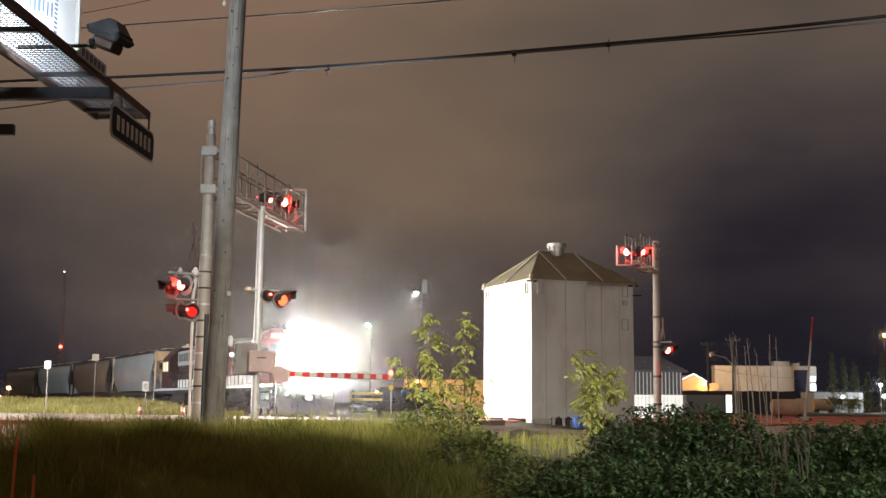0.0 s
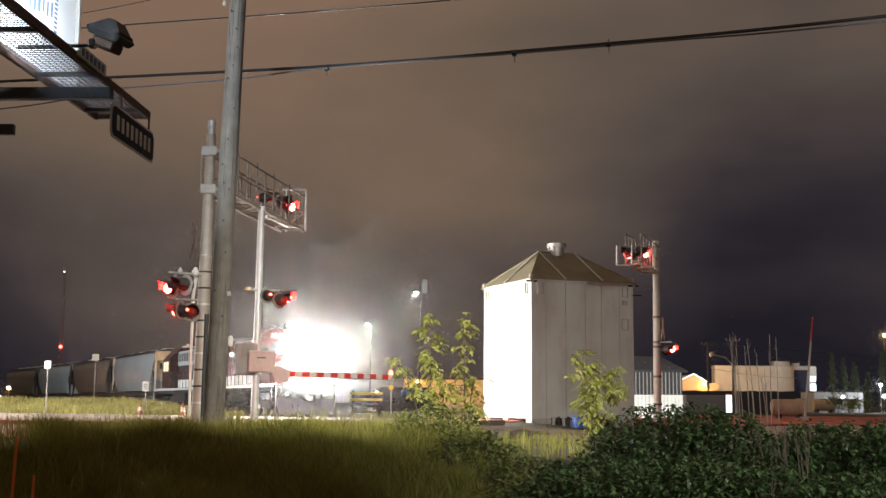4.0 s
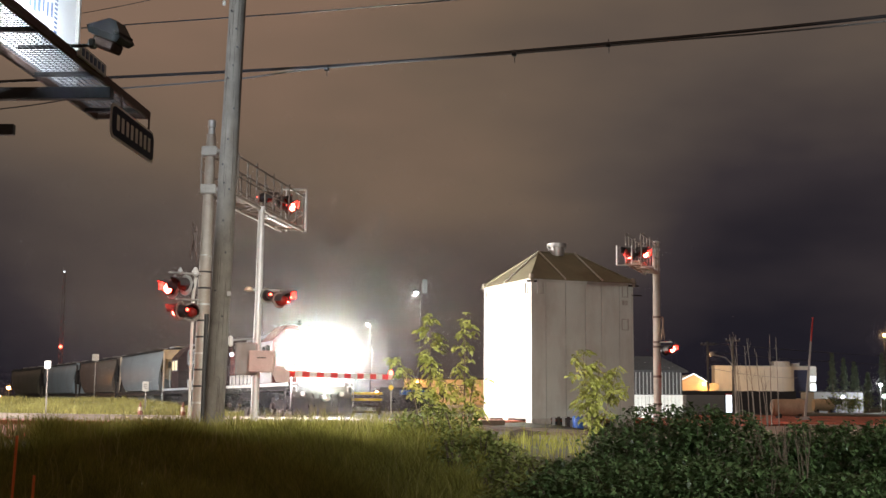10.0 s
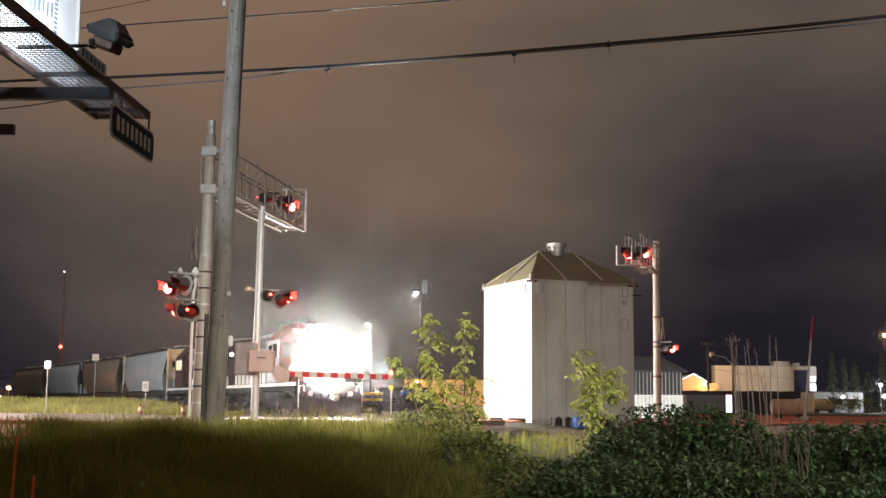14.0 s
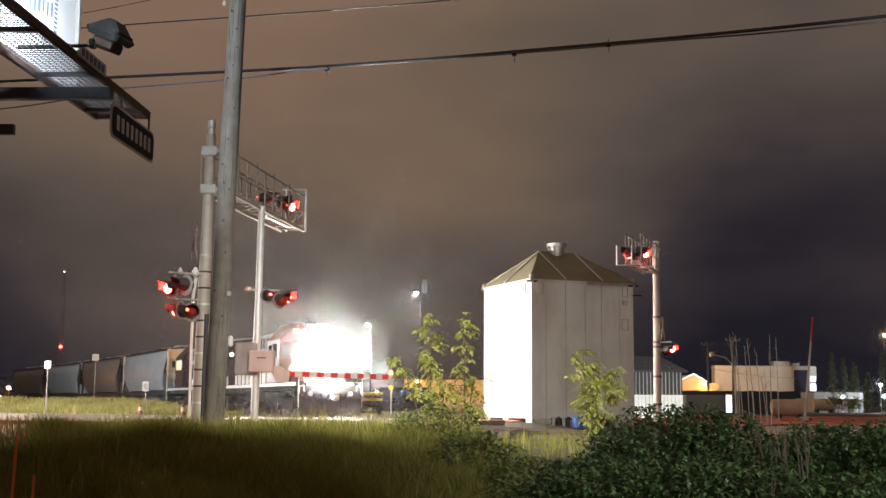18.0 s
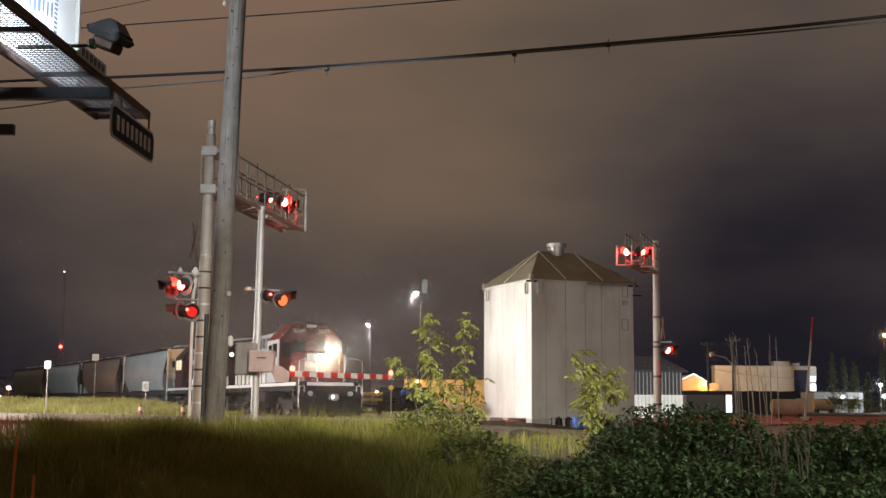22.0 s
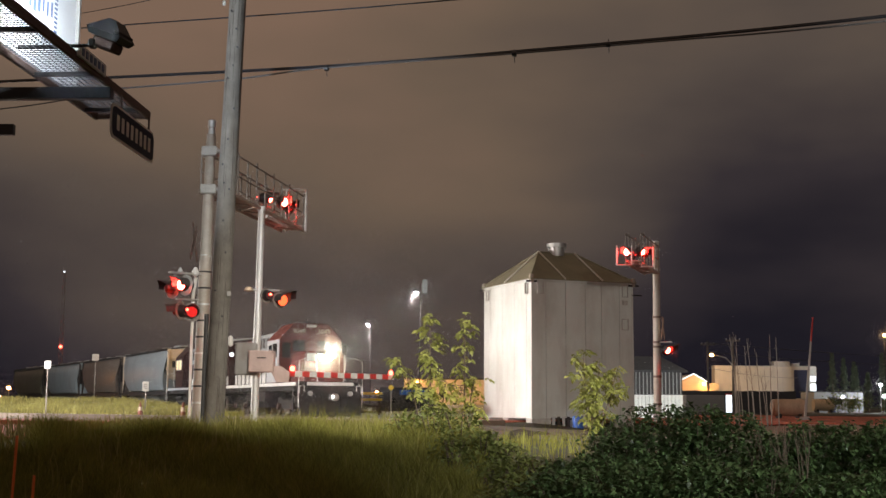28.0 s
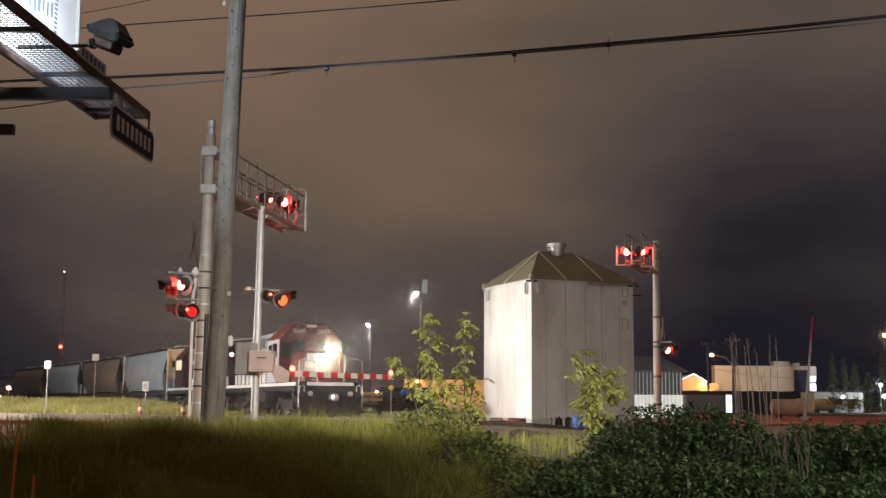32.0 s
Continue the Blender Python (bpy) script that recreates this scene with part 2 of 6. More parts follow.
M_ORANGE = material("orange_plastic", (0.27, 0.085, 0.055), 0.6, vary=0.15)
M_STAKE = material("bright_orange_stake", (0.85, 0.20, 0.05), 0.5, vary=0.15)
M_YELLOW = material("yellow_sign_face", (0.72, 0.50, 0.05), 0.5, vary=0.1)
M_RUSTTANK = material("rusty_cream_tank", (0.60, 0.45, 0.32), 0.7, vary=0.25, dirt=(0.2, 0.1, 0.06))

G_HEAD = glow("headlight_full", (1.0, 0.93, 0.86), 22000.0)
G_HEADDIM = glow("headlight_dimmed", (1.0, 0.66, 0.42), 150.0)
G_RED = glow("signal_red_lit", (1.0, 0.022, 0.015), 380.0)
G_REDMID = glow("signal_red_slant", (1.0, 0.10, 0.03), 3.2)
G_REDOFFAXIS = glow("signal_red_off_axis", (1.0, 0.035, 0.03), 0.9)
G_REDSMALL = glow("red_marker_lit", (1.0, 0.05, 0.03), 22.0)
G_WHITELAMP = glow("white_luminaire", (0.93, 0.97, 1.0), 48.0)
G_SODIUM = glow("sodium_luminaire", (1.0, 0.38, 0.09), 130.0)
G_LATE = glow("sodium_street_luminaire", (1.0, 0.40, 0.12), 90.0)
G_AMBER = glow("amber_beacon_lit", (1.0, 0.55, 0.08), 420.0)
G_WINDOW = glow("lit_cab_window", (1.0, 0.82, 0.5), 1.3)
G_SIGNBOX = glow("lit_sign_box", (0.85, 0.92, 1.0), 2.2)
G_BLUESIGN = glow("blue_lit_sign", (0.10, 0.22, 0.5), 0.25)
M_LENSDARK = material("unlit_red_lens", (0.20, 0.02, 0.015), 0.25, vary=0.1, bump=0)


# ---- mesh helpers ----
class Geo:
    """Collects vertices and faces of one part."""

    def __init__(self):
        self.v, self.f = [], []

    def add(self, verts, faces, m=None):
        o = len(self.v)
        self.v += [tuple(m @ Vector(p)) if m is not None else tuple(p) for p in verts]
        self.f += [tuple(o + i for i in f) for f in faces]
        return self

    def box(self, c, s, m=None, ch=0.0):
        """A box of centre c and size s; ch: width of its chamfered edges."""
        x, y, z = s[0] / 2, s[1] / 2, s[2] / 2
        if ch <= 0:
            vs = [(c[0] + a * x, c[1] + b * y, c[2] + d * z) for a in (-1, 1) for b in (-1, 1) for d in (-1, 1)]
            return self.add(vs, [(0, 1, 3, 2), (4, 6, 7, 5), (0, 4, 5, 1), (2, 3, 7, 6), (0, 2, 6, 4), (1, 5, 7, 3)], m)
        bm = bmesh.new()
        bmesh.ops.create_cube(bm, size=1.0)
        for v in bm.verts:
            v.co = Vector((c[0] + v.co.x * s[0], c[1] + v.co.y * s[1], c[2] + v.co.z * s[2]))
        bmesh.ops.bevel(bm, geom=bm.edges[:], offset=ch, segments=1, affect="EDGES")
        bm.verts.index_update()
        vs, fs = [v.co.copy() for v in bm.verts], [[v.index for v in f.verts] for f in bm.faces]
        bm.free()
        return self.add(vs, fs, m)

    def cyl(self, a, b, r0, r1=None, n=12, m=None, caps=True):
        a, b = Vector(a), Vector(b)
        r1 = r0 if r1 is None else r1
        q = (b - a).to_track_quat("Z", "Y")
        vs = []
        for p, r in ((a, r0), (b, r1)):
            vs += [p + q @ Vector((r * math.cos(2 * math.pi * i / n), r * math.sin(2 * math.pi * i / n), 0)) for i in range(n)]
        fs = [(i, (i + 1) % n, n + (i + 1) % n, n + i) for i in range(n)]
        if caps:
            fs += [tuple(range(n - 1, -1, -1)), tuple(range(n, 2 * n))]
        return self.add(vs, fs, m)

    def tube(self, pts, r, n=6, m=None):
        pts = [Vector(p) for p in pts]
        rs = r if isinstance(r, (list, tuple)) else [r] * len(pts)
        vs, fs = [], []
        for i, p in enumerate(pts):
            d = (pts[min(i + 1, len(pts) - 1)] - pts[max(i - 1, 0)])
            q = d.to_track_quat("Z", "Y")
            vs += [p + q @ Vector((rs[i] * math.cos(2 * math.pi * k / n), rs[i] * math.sin(2 * math.pi * k / n), 0)) for k in range(n)]
        for i in range(len(pts) - 1):
            fs += [(i * n + k, i * n + (k + 1) % n, (i + 1) * n + (k + 1) % n, (i + 1) * n + k) for k in range(n)]
        fs += [tuple(range(n - 1, -1, -1)), tuple(range((len(pts) - 1) * n, len(pts) * n))]
        return self.add(vs, fs, m)

    def lathe(self, prof, n=20, m=None):
        """prof: (radius, height) from bottom to top, about z."""
        vs = [(r * math.cos(2 * math.pi * i / n), r * math.sin(2 * math.pi * i / n), z) for r, z in prof for i in range(n)]
        fs = [(j * n + i, j * n + (i + 1) % n, (j + 1) * n + (i + 1) % n, (j + 1) * n + i) for j in range(len(prof) - 1) for i in range(n)]
        fs += [tuple(range(n - 1, -1, -1)), tuple(range((len(prof) - 1) * n, len(prof) * n))]
        return self.add(vs, fs, m)

    def prism(self, poly, d0, d1, m=None):
        """poly: (x, z) outline, drawn out along y from d0 to d1."""
        n = len(poly)
        vs = [(x, d0, z) for x, z in poly] + [(x, d1, z) for x, z in poly]
        fs = [(i, (i + 1) % n, n + (i + 1) % n, n + i) for i in range(n)] + [tuple(range(n - 1, -1, -1)), tuple(range(n, 2 * n))]
        return self.add(vs, fs, m)


def lamp_ball(name, lit, dark, r, cap, n=16, rings=10):
    """A ball whose cap round local +y glows; the rest is dark."""
    g, kinds = Geo(), []
    for j in range(rings + 1):
        a = math.pi * j / rings
        g.v += [(r * math.sin(a) * math.cos(2 * math.pi * i / n), r * math.cos(a), r * math.sin(a) * math.sin(2 * math.pi * i / n)) for i in range(n)]
    for j in range(rings):
        for i in range(n):
            g.f.append((j * n + i, j * n + (i + 1) % n, (j + 1) * n + (i + 1) % n, (j + 1) * n + i))
            kinds.append(0 if (j + 1) * 180.0 / rings <= cap + 0.1 else 1)
    me = bpy.data.meshes.new(name)
    me.from_pydata(g.v, [], g.f)
    me.materials.append(lit)
    me.materials.append(dark)
    for p, k in zip(me.polygons, kinds):
        p.material_index = k
        p.use_smooth = True
    return me


def mesh_of(name, geo, mat, smooth=True):
    me = bpy.data.meshes.new(name)
    me.from_pydata(geo.v, [], geo.f)
    if len(geo.f) < 4000:
        bm = bmesh.new()
        bm.from_mesh(me)
        bmesh.ops.recalc_face_normals(bm, faces=bm.faces[:])
        for f in bm.faces:
            f.smooth = smooth
        for e in bm.edges:
            if len(e.link_faces) == 2 and e.calc_face_angle(0) > 0.6:
                e.smooth = False
        bm.to_mesh(me)
        bm.free()
    me.materials.append(mat)
    return me


def part(name, geo, mat, parent, label="", m=None):
    ob = new(name, mesh_of(name, geo, mat))
    ob.parent = parent
    if m is not None:
        ob.matrix_basis = m
    if label:
        ob["label"] = label
    return ob


def thing(name, m, label, category, group="", kind=""):
    ob = new(name)
    ob.matrix_basis = m
    return tagged(ob, label, category, group, kind)


def solid(name, geo, mat, label, category="", group="", kind="", m=None):
    ob = new(name, mesh_of(name, geo, mat))
    if m is not None:
        ob.matrix_basis = m
    return tagged(ob, label, category, group, kind)


def numpy_mesh(name, verts, faces, mat):
    """Big meshes from numpy arrays of triangles or quads."""
    me = bpy.data.meshes.new(name)
    k = faces.shape[1]
    me.vertices.add(len(verts))
    me.vertices.foreach_set("co", verts.astype(np.float32).ravel())
    me.loops.add(faces.size)
    me.loops.foreach_set("vertex_index", faces.astype(np.int32).ravel())
    me.polygons.add(len(faces))
    me.polygons.foreach_set("loop_start", np.arange(len(faces), dtype=np.int32) * k)
    me.update(calc_edges=True)
    me.materials.append(mat)
    return me


def text_mesh(word, size, mat, depth=0.01):
    cu = bpy.data.curves.new("lettering", "FONT")
    cu.body, cu.size, cu.extrude, cu.align_x, cu.align_y = word, size, depth, "CENTER", "CENTER"
    tmp = bpy.data.objects.new("lettering", cu)
    scene.collection.objects.link(tmp)
    me = bpy.data.meshes.new_from_object(tmp.evaluated_get(bpy.context.evaluated_depsgraph_get()))
    bpy.data.objects.remove(tmp)
    bpy.data.curves.remove(cu)
    me.materials.clear()
    me.materials.append(mat)
    return me


# ---- ground, road, track ----
# the track runs from far west of the road to near east of it, in a slight bend
def track_xy(y):
    k = max(0.0, y - 59.5)
    return -6.4 - 0.375 * (y - 59.5) - 0.0011 * k * k


def ground_height(x, y):
    """Level at the road, falling to a ditch before the camera, a low bank behind the road in the west."""
    if y < 22.0:
        t = max(0.0, min(1.0, (22.0 - y) / 9.0))
        return -0.95 * t * t * (3 - 2 * t)
    d, s = 0.5 * x + 0.866 * y, 0.5 * y - 0.866 * x
    if 29.5 < d < 54.0 and 11.0 < s < 23.5:
        k = min(1.0, (d - 29.5) / 3.0) * min(1.0, (54.0 - d) / 1.5) * min(1.0, (s - 11.0) / 2.0) * min(1.0, (23.5 - s) / 2.0)
        return -0.33 * k
    if x < -9 and d > 47:
        gap = (track_xy(y) - x) - 3.0
        k = min(1.0, (d - 47) / 4.0) * min(1.0, (-9 - x) / 4.0) * max(0.0, min(1.0, gap / 4.0))
        return 0.62 * k
    return 0.0


def build_ground():
    xs = sorted(set([-3000, -1200, -500, -250, -150] + list(range(-100, 101, 2)) + [150, 250, 500, 1200, 3000]))
    ys = sorted(set([-3000, -1000, -300, -100, -40, -20] + list(range(-10, 121, 2)) + [140, 170, 220, 300, 500, 1000, 2200, 4000]))
    g = Geo()
    rng = random.Random(4)
    for y in ys:
        for x in xs:
            inside = abs(x) < 100 and -10 < y < 120
            g.v.append((x, y, ground_height(x, y) - 0.03 + (rng.uniform(-0.03, 0.03) if inside else 0)))
    n = len(xs)
    for j in range(len(ys) - 1):
        for i in range(n - 1):
            g.f.append((j * n + i, j * n + i + 1, (j + 1) * n + i + 1, (j + 1) * n + i))
    solid("ground", g, M_SOIL, "dark rough turf and soil", "ground", kind="structure")


ROAD_N = Vector((0.5, 0.866, 0))
ROAD_U = Vector((-0.866, 0.5, 0))


def road_point(d, s, z):
    return ROAD_N * d + ROAD_U * s + Vector((0, 0, z))


def strip(d0, d1, s0, s1, z, step=4.0, thick=0.12):
    g = Geo()
    k = max(1, int((s1 - s0) / step))
    for i in range(k + 1):
        s = s0 + (s1 - s0) * i / k
        g.v += [tuple(road_point(d0, s, z)), tuple(road_point(d1, s, z)), tuple(road_point(d1, s, z - thick)), tuple(road_point(d0, s, z - thick))]
    for i in range(k):
        a, b = i * 4, i * 4 + 4
        for j in range(4):
            g.f.append((a + j, b + j, b + (j + 1) % 4, a + (j + 1) % 4))
    g.f += [(0, 1, 2, 3), (k * 4 + 3, k * 4 + 2, k * 4 + 1, k * 4)]
    return g


def build_road():
    # the paving stops short on both sides of the hollow before the bin
    for s0, s1 in ((-60, 11.0), (23.5, 150)):
        solid("road_shoulder", strip(29.0, 31.3, s0, s1, 0.162, thick=0.22), M_REDDIRT_GLOW if s0 > 0 else M_ASPHALT, "strip of reddish gravel along the near edge of the road" if s0 > 0 else "pale paved strip along the near edge of the road", "shoulder", kind="structure")
        solid("road", strip(31.3, 46, s0, s1, 0.15, thick=0.22), M_ASPHALT, "worn pale grey road before the crossing", "road", kind="structure")
        solid("road_marking", strip(45.44, 45.56, s0, s1, 0.156, thick=0.004), M_ROADPAINT, "worn white edge line on the road", "road marking", kind="structure")
    solid("gravel_patch", strip(19.0, 29.0, 18, 60, 0.02, thick=0.2), M_REDDIRT_GLOW, "patch of reddish gravel beside the road", "gravel", kind="structure")
    solid("gravel_verge", strip(46.2, 54.0, 25.0, 31.0, 0.07, thick=0.2), M_REDDIRT_GLOW, "reddish gravel verge between the road and the storage bin", "gravel", kind="structure")
    solid("gravel_apron", strip(54.2, 58.5, -8, 33, 0.10, thick=0.22), M_REDDIRT_GLOW, "reddish gravel spread behind the storage bin", "gravel", kind="structure")
    for i in range(14):
        s = -40 + i * 9
        if not 7 < s < 24:
            solid("road_marking", strip(37.7, 37.82, s, s + 3, 0.156, thick=0.004), M_ROADPAINT, "worn white dashed centre line", "road marking", group="centre line dashes", kind="structure")
    g = Geo()
    for x0, y0, x1, y1 in ((9.5, 50, 90, 88),):
        k = 44
        for j in range(k + 1):
            for i in range(k + 1):
                x, y = x0 + (x1 - x0) * i / k, y0 + (y1 - y0) * j / k
                g.v.append((x, y, 0.07 + 0.14 * noise.noise(Vector((x * 0.3, y * 0.3, 0))) + 0.07 * noise.noise(Vector((x * 1.1, y * 1.1, 3)))))
        g.f += [(j * (k + 1) + i, j * (k + 1) + i + 1, (j + 1) * (k + 1) + i + 1, (j + 1) * (k + 1) + i) for j in range(k) for i in range(k)]
    solid("gravel_yard", g, M_REDDIRT_GLOW, "flat yard of reddish gravel beyond the road", "gravel", kind="structure")


TRACK = [Vector((track_xy(y), y, 0.0)) for y in np.arange(0.0, 330.0, 0.5)]
ARC = [0.0]
for a_, b_ in zip(TRACK, TRACK[1:]):
    ARC.append(ARC[-1] + (b_ - a_).length)
ARC0 = float(np.interp(59.5, np.arange(0.0, 330.0, 0.5), ARC))


def on_track(s):
    """The place s metres behind the standing cab front, along the rails."""
    a = ARC0 + s
    return Vector((float(np.interp(a, ARC, [p.x for p in TRACK])), float(np.interp(a, ARC, [p.y for p in TRACK])), 0.0))


def car_pose(s_front, length):
    """The pose of a vehicle whose local +y points forward and whose origin is its front end on the rail."""
    a, b = on_track(s_front + 0.15 * length), on_track(s_front + 0.85 * length)
    d = (a - b).normalized()
    front = a + d * 0.15 * length
    return Matrix.Translation((front.x, front.y, 0.11)) @ Matrix.Rotation(math.atan2(-d.x, d.y), 4, "Z")


def build_track():
    ys = [20 + i * 2.0 for i in range(100)]
    for side in (-0.7175, 0.7175):
        g = Geo()
        prof = [(-0.07, 0.0), (0.07, 0.0), (0.02, 0.04), (0.02, 0.08), (0.036, 0.09), (0.036, 0.115), (-0.036, 0.115), (-0.036, 0.09), (-0.02, 0.08), (-0.02, 0.04)]
        n = len(prof)
        for y in ys:
            p, q = Vector((track_xy(y), y, 0)), Vector((track_xy(y + 0.1), y + 0.1, 0))
            d = (q - p).normalized()
            r = Vector((d.y, -d.x, 0))
            g.v += [tuple(p + r * (side + x) + Vector((0, 0, z))) for x, z in prof]
        for i in range(len(ys) - 1):
            g.f += [(i * n + k, i * n + (k + 1) % n, (i + 1) * n + (k + 1) % n, (i + 1) * n + k) for k in range(n)]
        solid("rail", g, M_STEEL_RAIL, "worn steel running rail on timber ties", "rail", group="running rails", kind="structure")
    g = Geo()
    for y in ys:
        p, q = Vector((track_xy(y), y, 0)), Vector((track_xy(y + 0.1), y + 0.1, 0))
        d = (q - p).normalized()
        r = Vector((d.y, -d.x, 0))
        for x, z in ((-2.4, -0.08), (-1.5, 0.01), (1.5, 0.01), (2.4, -0.08)):
            g.v.append(tuple(p + r * x + Vector((0, 0, z))))
    for i in range(len(ys) - 1):
        g.f += [(i * 4 + k, i * 4 + k + 1, i * 4 + k + 5, i * 4 + k + 4) for k in range(3)]
    solid("ballast_bed", g, M_BALLAST, "grey crushed stone track bed", "ballast", kind="structure")
    tie = Geo().box((0, 0, 0), (2.6, 0.22, 0.14))
    me = mesh_of("tie", tie, M_TIE)
    bed = bpy.data.objects["ballast_bed"]
    for i in range(170):
        s = -44 + i * 0.56
        p = on_track(s)
        d = (on_track(s - 0.1) - p).normalized()
        dd = 0.5 * p.x + 0.866 * p.y
        if 28.5 < dd < 47:
            continue
        ob = new("tie", me)
        ob.parent = bed
        ob.matrix_basis = Matrix.Translation((p.x, p.y, -0.06)) @ Matrix.Rotation(math.atan2(-d.x, d.y), 4, "Z")


build_ground()
build_road()
build_track()


# ---- the square storage bin beside the track ----
def build_bin():
    W, Z0, Z1 = 5.3, 0.18, 6.48
    m = Matrix.Translation((4.02, 55.0, 0)) @ Matrix(((0.928, -0.371, 0, 0), (0.371, 0.928, 0, 0), (0, 0, 1, 0), (0, 0, 0, 1)))
    t = thing("storage_bin", m, "tall square off-white steel bin with olive roof on concrete blocks", "storage bin")
    part("floor_frame", Geo().box((W / 2, W / 2, Z0 + 0.06), (W - 0.1, W - 0.1, 0.12)), M_DARK, t)
    part("inner_liner", Geo().box((W / 2, W / 2, (Z0 + Z1) / 2), (W - 0.09, W - 0.09, Z1 - Z0 - 0.05)), M_DARK, t)
    rng = random.Random(2)
    cuts = {"front": (0, 0.14, 0.33, 0.52, 0.68, 0.86, 1.0), "side": (0, 0.14, 0.40, 0.66, 0.90, 1.0)}
    for face, at in (("front", Matrix.Identity(4)), ("side", Matrix.Translation((0, W, 0)) @ Matrix.Rotation(-math.pi / 2, 4, "Z")),
                     ("side", Matrix.Translation((W, 0, 0)) @ Matrix.Rotation(math.pi / 2, 4, "Z")), ("front", Matrix.Translation((W, W, 0)) @ Matrix.Rotation(math.pi, 4, "Z"))):
        c = cuts[face]
        for a, b in zip(c, c[1:]):
            x0, x1 = a * W + 0.010, b * W - 0.010
            g = Geo().box(((x0 + x1) / 2, 0.03 + rng.uniform(0, 0.006), (Z0 + Z1) / 2), (x1 - x0, 0.06, Z1 - Z0), ch=0.006)
            part("wall_panel", g, M_TANK, t, m=at)
        part("top_rail", Geo().box((W / 2, -0.015, Z1 - 0.05), (W + 0.02, 0.05, 0.10), ch=0.01), M_TANK, t, m=at)
        part("corner_post", Geo().box((0.045, 0.045, (Z0 + Z1) / 2), (0.10, 0.10, Z1 - Z0 + 0.02), ch=0.015), M_TANK, t, m=at)
        for x in (0.45, W - 0.45):
            g = Geo()
            for dx in (-0.14, 0.14):
                g.box((x + dx, -0.03, Z1 - 0.42), (0.03, 0.05, 0.5))
            g.box((x, -0.03, Z1 - 0.66), (0.30, 0.05, 0.03))
            part("lifting_lug", g, M_CONC, t, m=at)
    g = Geo()
    for z in (4.28, 4.78):
        g.box((W - 0.45, -0.02, z), (0.36, 0.05, 0.04))
    for dx in (-0.16, 0.16):
        g.box((W - 0.45 + dx, -0.02, 4.53), (0.04, 0.05, 0.46))
    part("hatch", g, M_CONC, t, "small square hatch frame")
    g = Geo().box((W - 0.45, -0.03, 5.55), (0.26, 0.06, 0.22), ch=0.01)
    part("junction_box", g, M_CONC, t)
    g = Geo().cyl((W - 0.15, -0.16, 5.9), (W + 0.35, -0.16, 5.9), 0.03)
    part("bracket", g, M_DARK, t)
    for cx, cy in ((0.0, 0.0), (W, 0.0), (0.0, W)):
        part("corner_bracket", Geo().box((cx, cy, Z1 + 0.02), (0.17, 0.17, 0.40), ch=0.02), M_MASTTAN, t, "grey corner bracket")
        part("bracket_pin", Geo().cyl((cx - 0.26, cy - 0.04, Z1 - 0.12), (cx + 0.26, cy - 0.04, Z1 - 0.12), 0.045, n=8), M_DARK, t)
    # hipped roof with a short ridge, ribs below its ends
    k, R0, R1 = 0.10, Z1 + 0.01, 8.06
    lo = [(-k, -k), (W + k, -k), (W + k, W + k), (-k, W + k)]
    ends = (Vector((1.68, W / 2, R1)), Vector((3.62, W / 2, R1)))
    for i, top in enumerate(((0, 1), (1, 1), (1, 0), (0, 0))):
        a, b = Vector((*lo[i], R0)), Vector((*lo[(i + 1) % 4], R0))
        c = [ends[top[1]], ends[top[0]]] if top[0] != top[1] else [ends[top[0]]]
        nrm = (b - a).cross(c[-1] - a).normalized() * 0.03
        face = [a, b] + c
        n = len(face)
        g = Geo().add(face + [p - nrm for p in face], [tuple(range(n)), tuple(range(2 * n - 1, n - 1, -1))] + [(q, (q + 1) % n, n + (q + 1) % n, n + q) for q in range(n)])
        part("roof_sheet", g, M_TANKROOF, t)
        part("hip_cap", Geo().tube([a + nrm, c[-1] + nrm], 0.035, 6), M_TANKROOF, t)
        feet = [Vector((c_.x, a.y, R0)) if abs(a.y - b.y) < 0.01 else Vector((a.x, c_.y, R0)) for c_ in c]
        for p0, p1 in zip(feet, c):
            part("roof_rib", Geo().tube([p0 + nrm * 1.4, p1 + nrm * 1.4], 0.04, 6), M_RIB, t)
    part("ridge_cap", Geo().tube([ends[0], ends[1]], 0.06, 6), M_TANKROOF, t)
    vent = part("vent", Geo().cyl((W / 2, W / 2, R1 - 0.15), (W / 2, W / 2, R1 + 0.28), 0.36, n=20), M_GALV, t, "dull galvanised round roof vent")
    part("vent_cap", Geo().cyl((W / 2, W / 2, R1 + 0.28), (W / 2, W / 2, R1 + 0.46), 0.48, n=20), M_GALV, vent)
    for f in np.linspace(0, 2 * math.pi, 9)[:8]:
        p = (W / 2 + 0.40 * math.cos(f), W / 2 + 0.40 * math.sin(f), R1 + 0.22)
        part("vent_strap", Geo().box(p, (0.05, 0.05, 0.14)), M_GALV, vent)
    for x, y in ((0.5, 0.3), (2.4, 0.3), (W - 0.5, 0.3), (0.5, W - 0.4), (W - 0.5, W - 0.4), (0.4, 2.6)):
        solid("concrete_block", Geo().box((0, 0, -0.085), (1.0, 0.6, 0.52), ch=0.04), M_CONC, "rough grey concrete footing block under the bin", "concrete block", group="footing blocks", m=m @ pose(x, y, 0))
    t2 = thing("blue_drum", m @ pose(2.15, -0.35, -0.33), "squat blue plastic drum beside the bin", "drum")
    part("shell", Geo().lathe([(0.24, 0.0), (0.26, 0.03), (0.26, 0.25), (0.245, 0.27), (0.26, 0.29), (0.26, 0.55), (0.22, 0.6)]), M_BLUE, t2)
    part("lid", Geo().cyl((0, 0, 0.6), (0, 0, 0.63), 0.23, n=20), M_BLUE, t2)
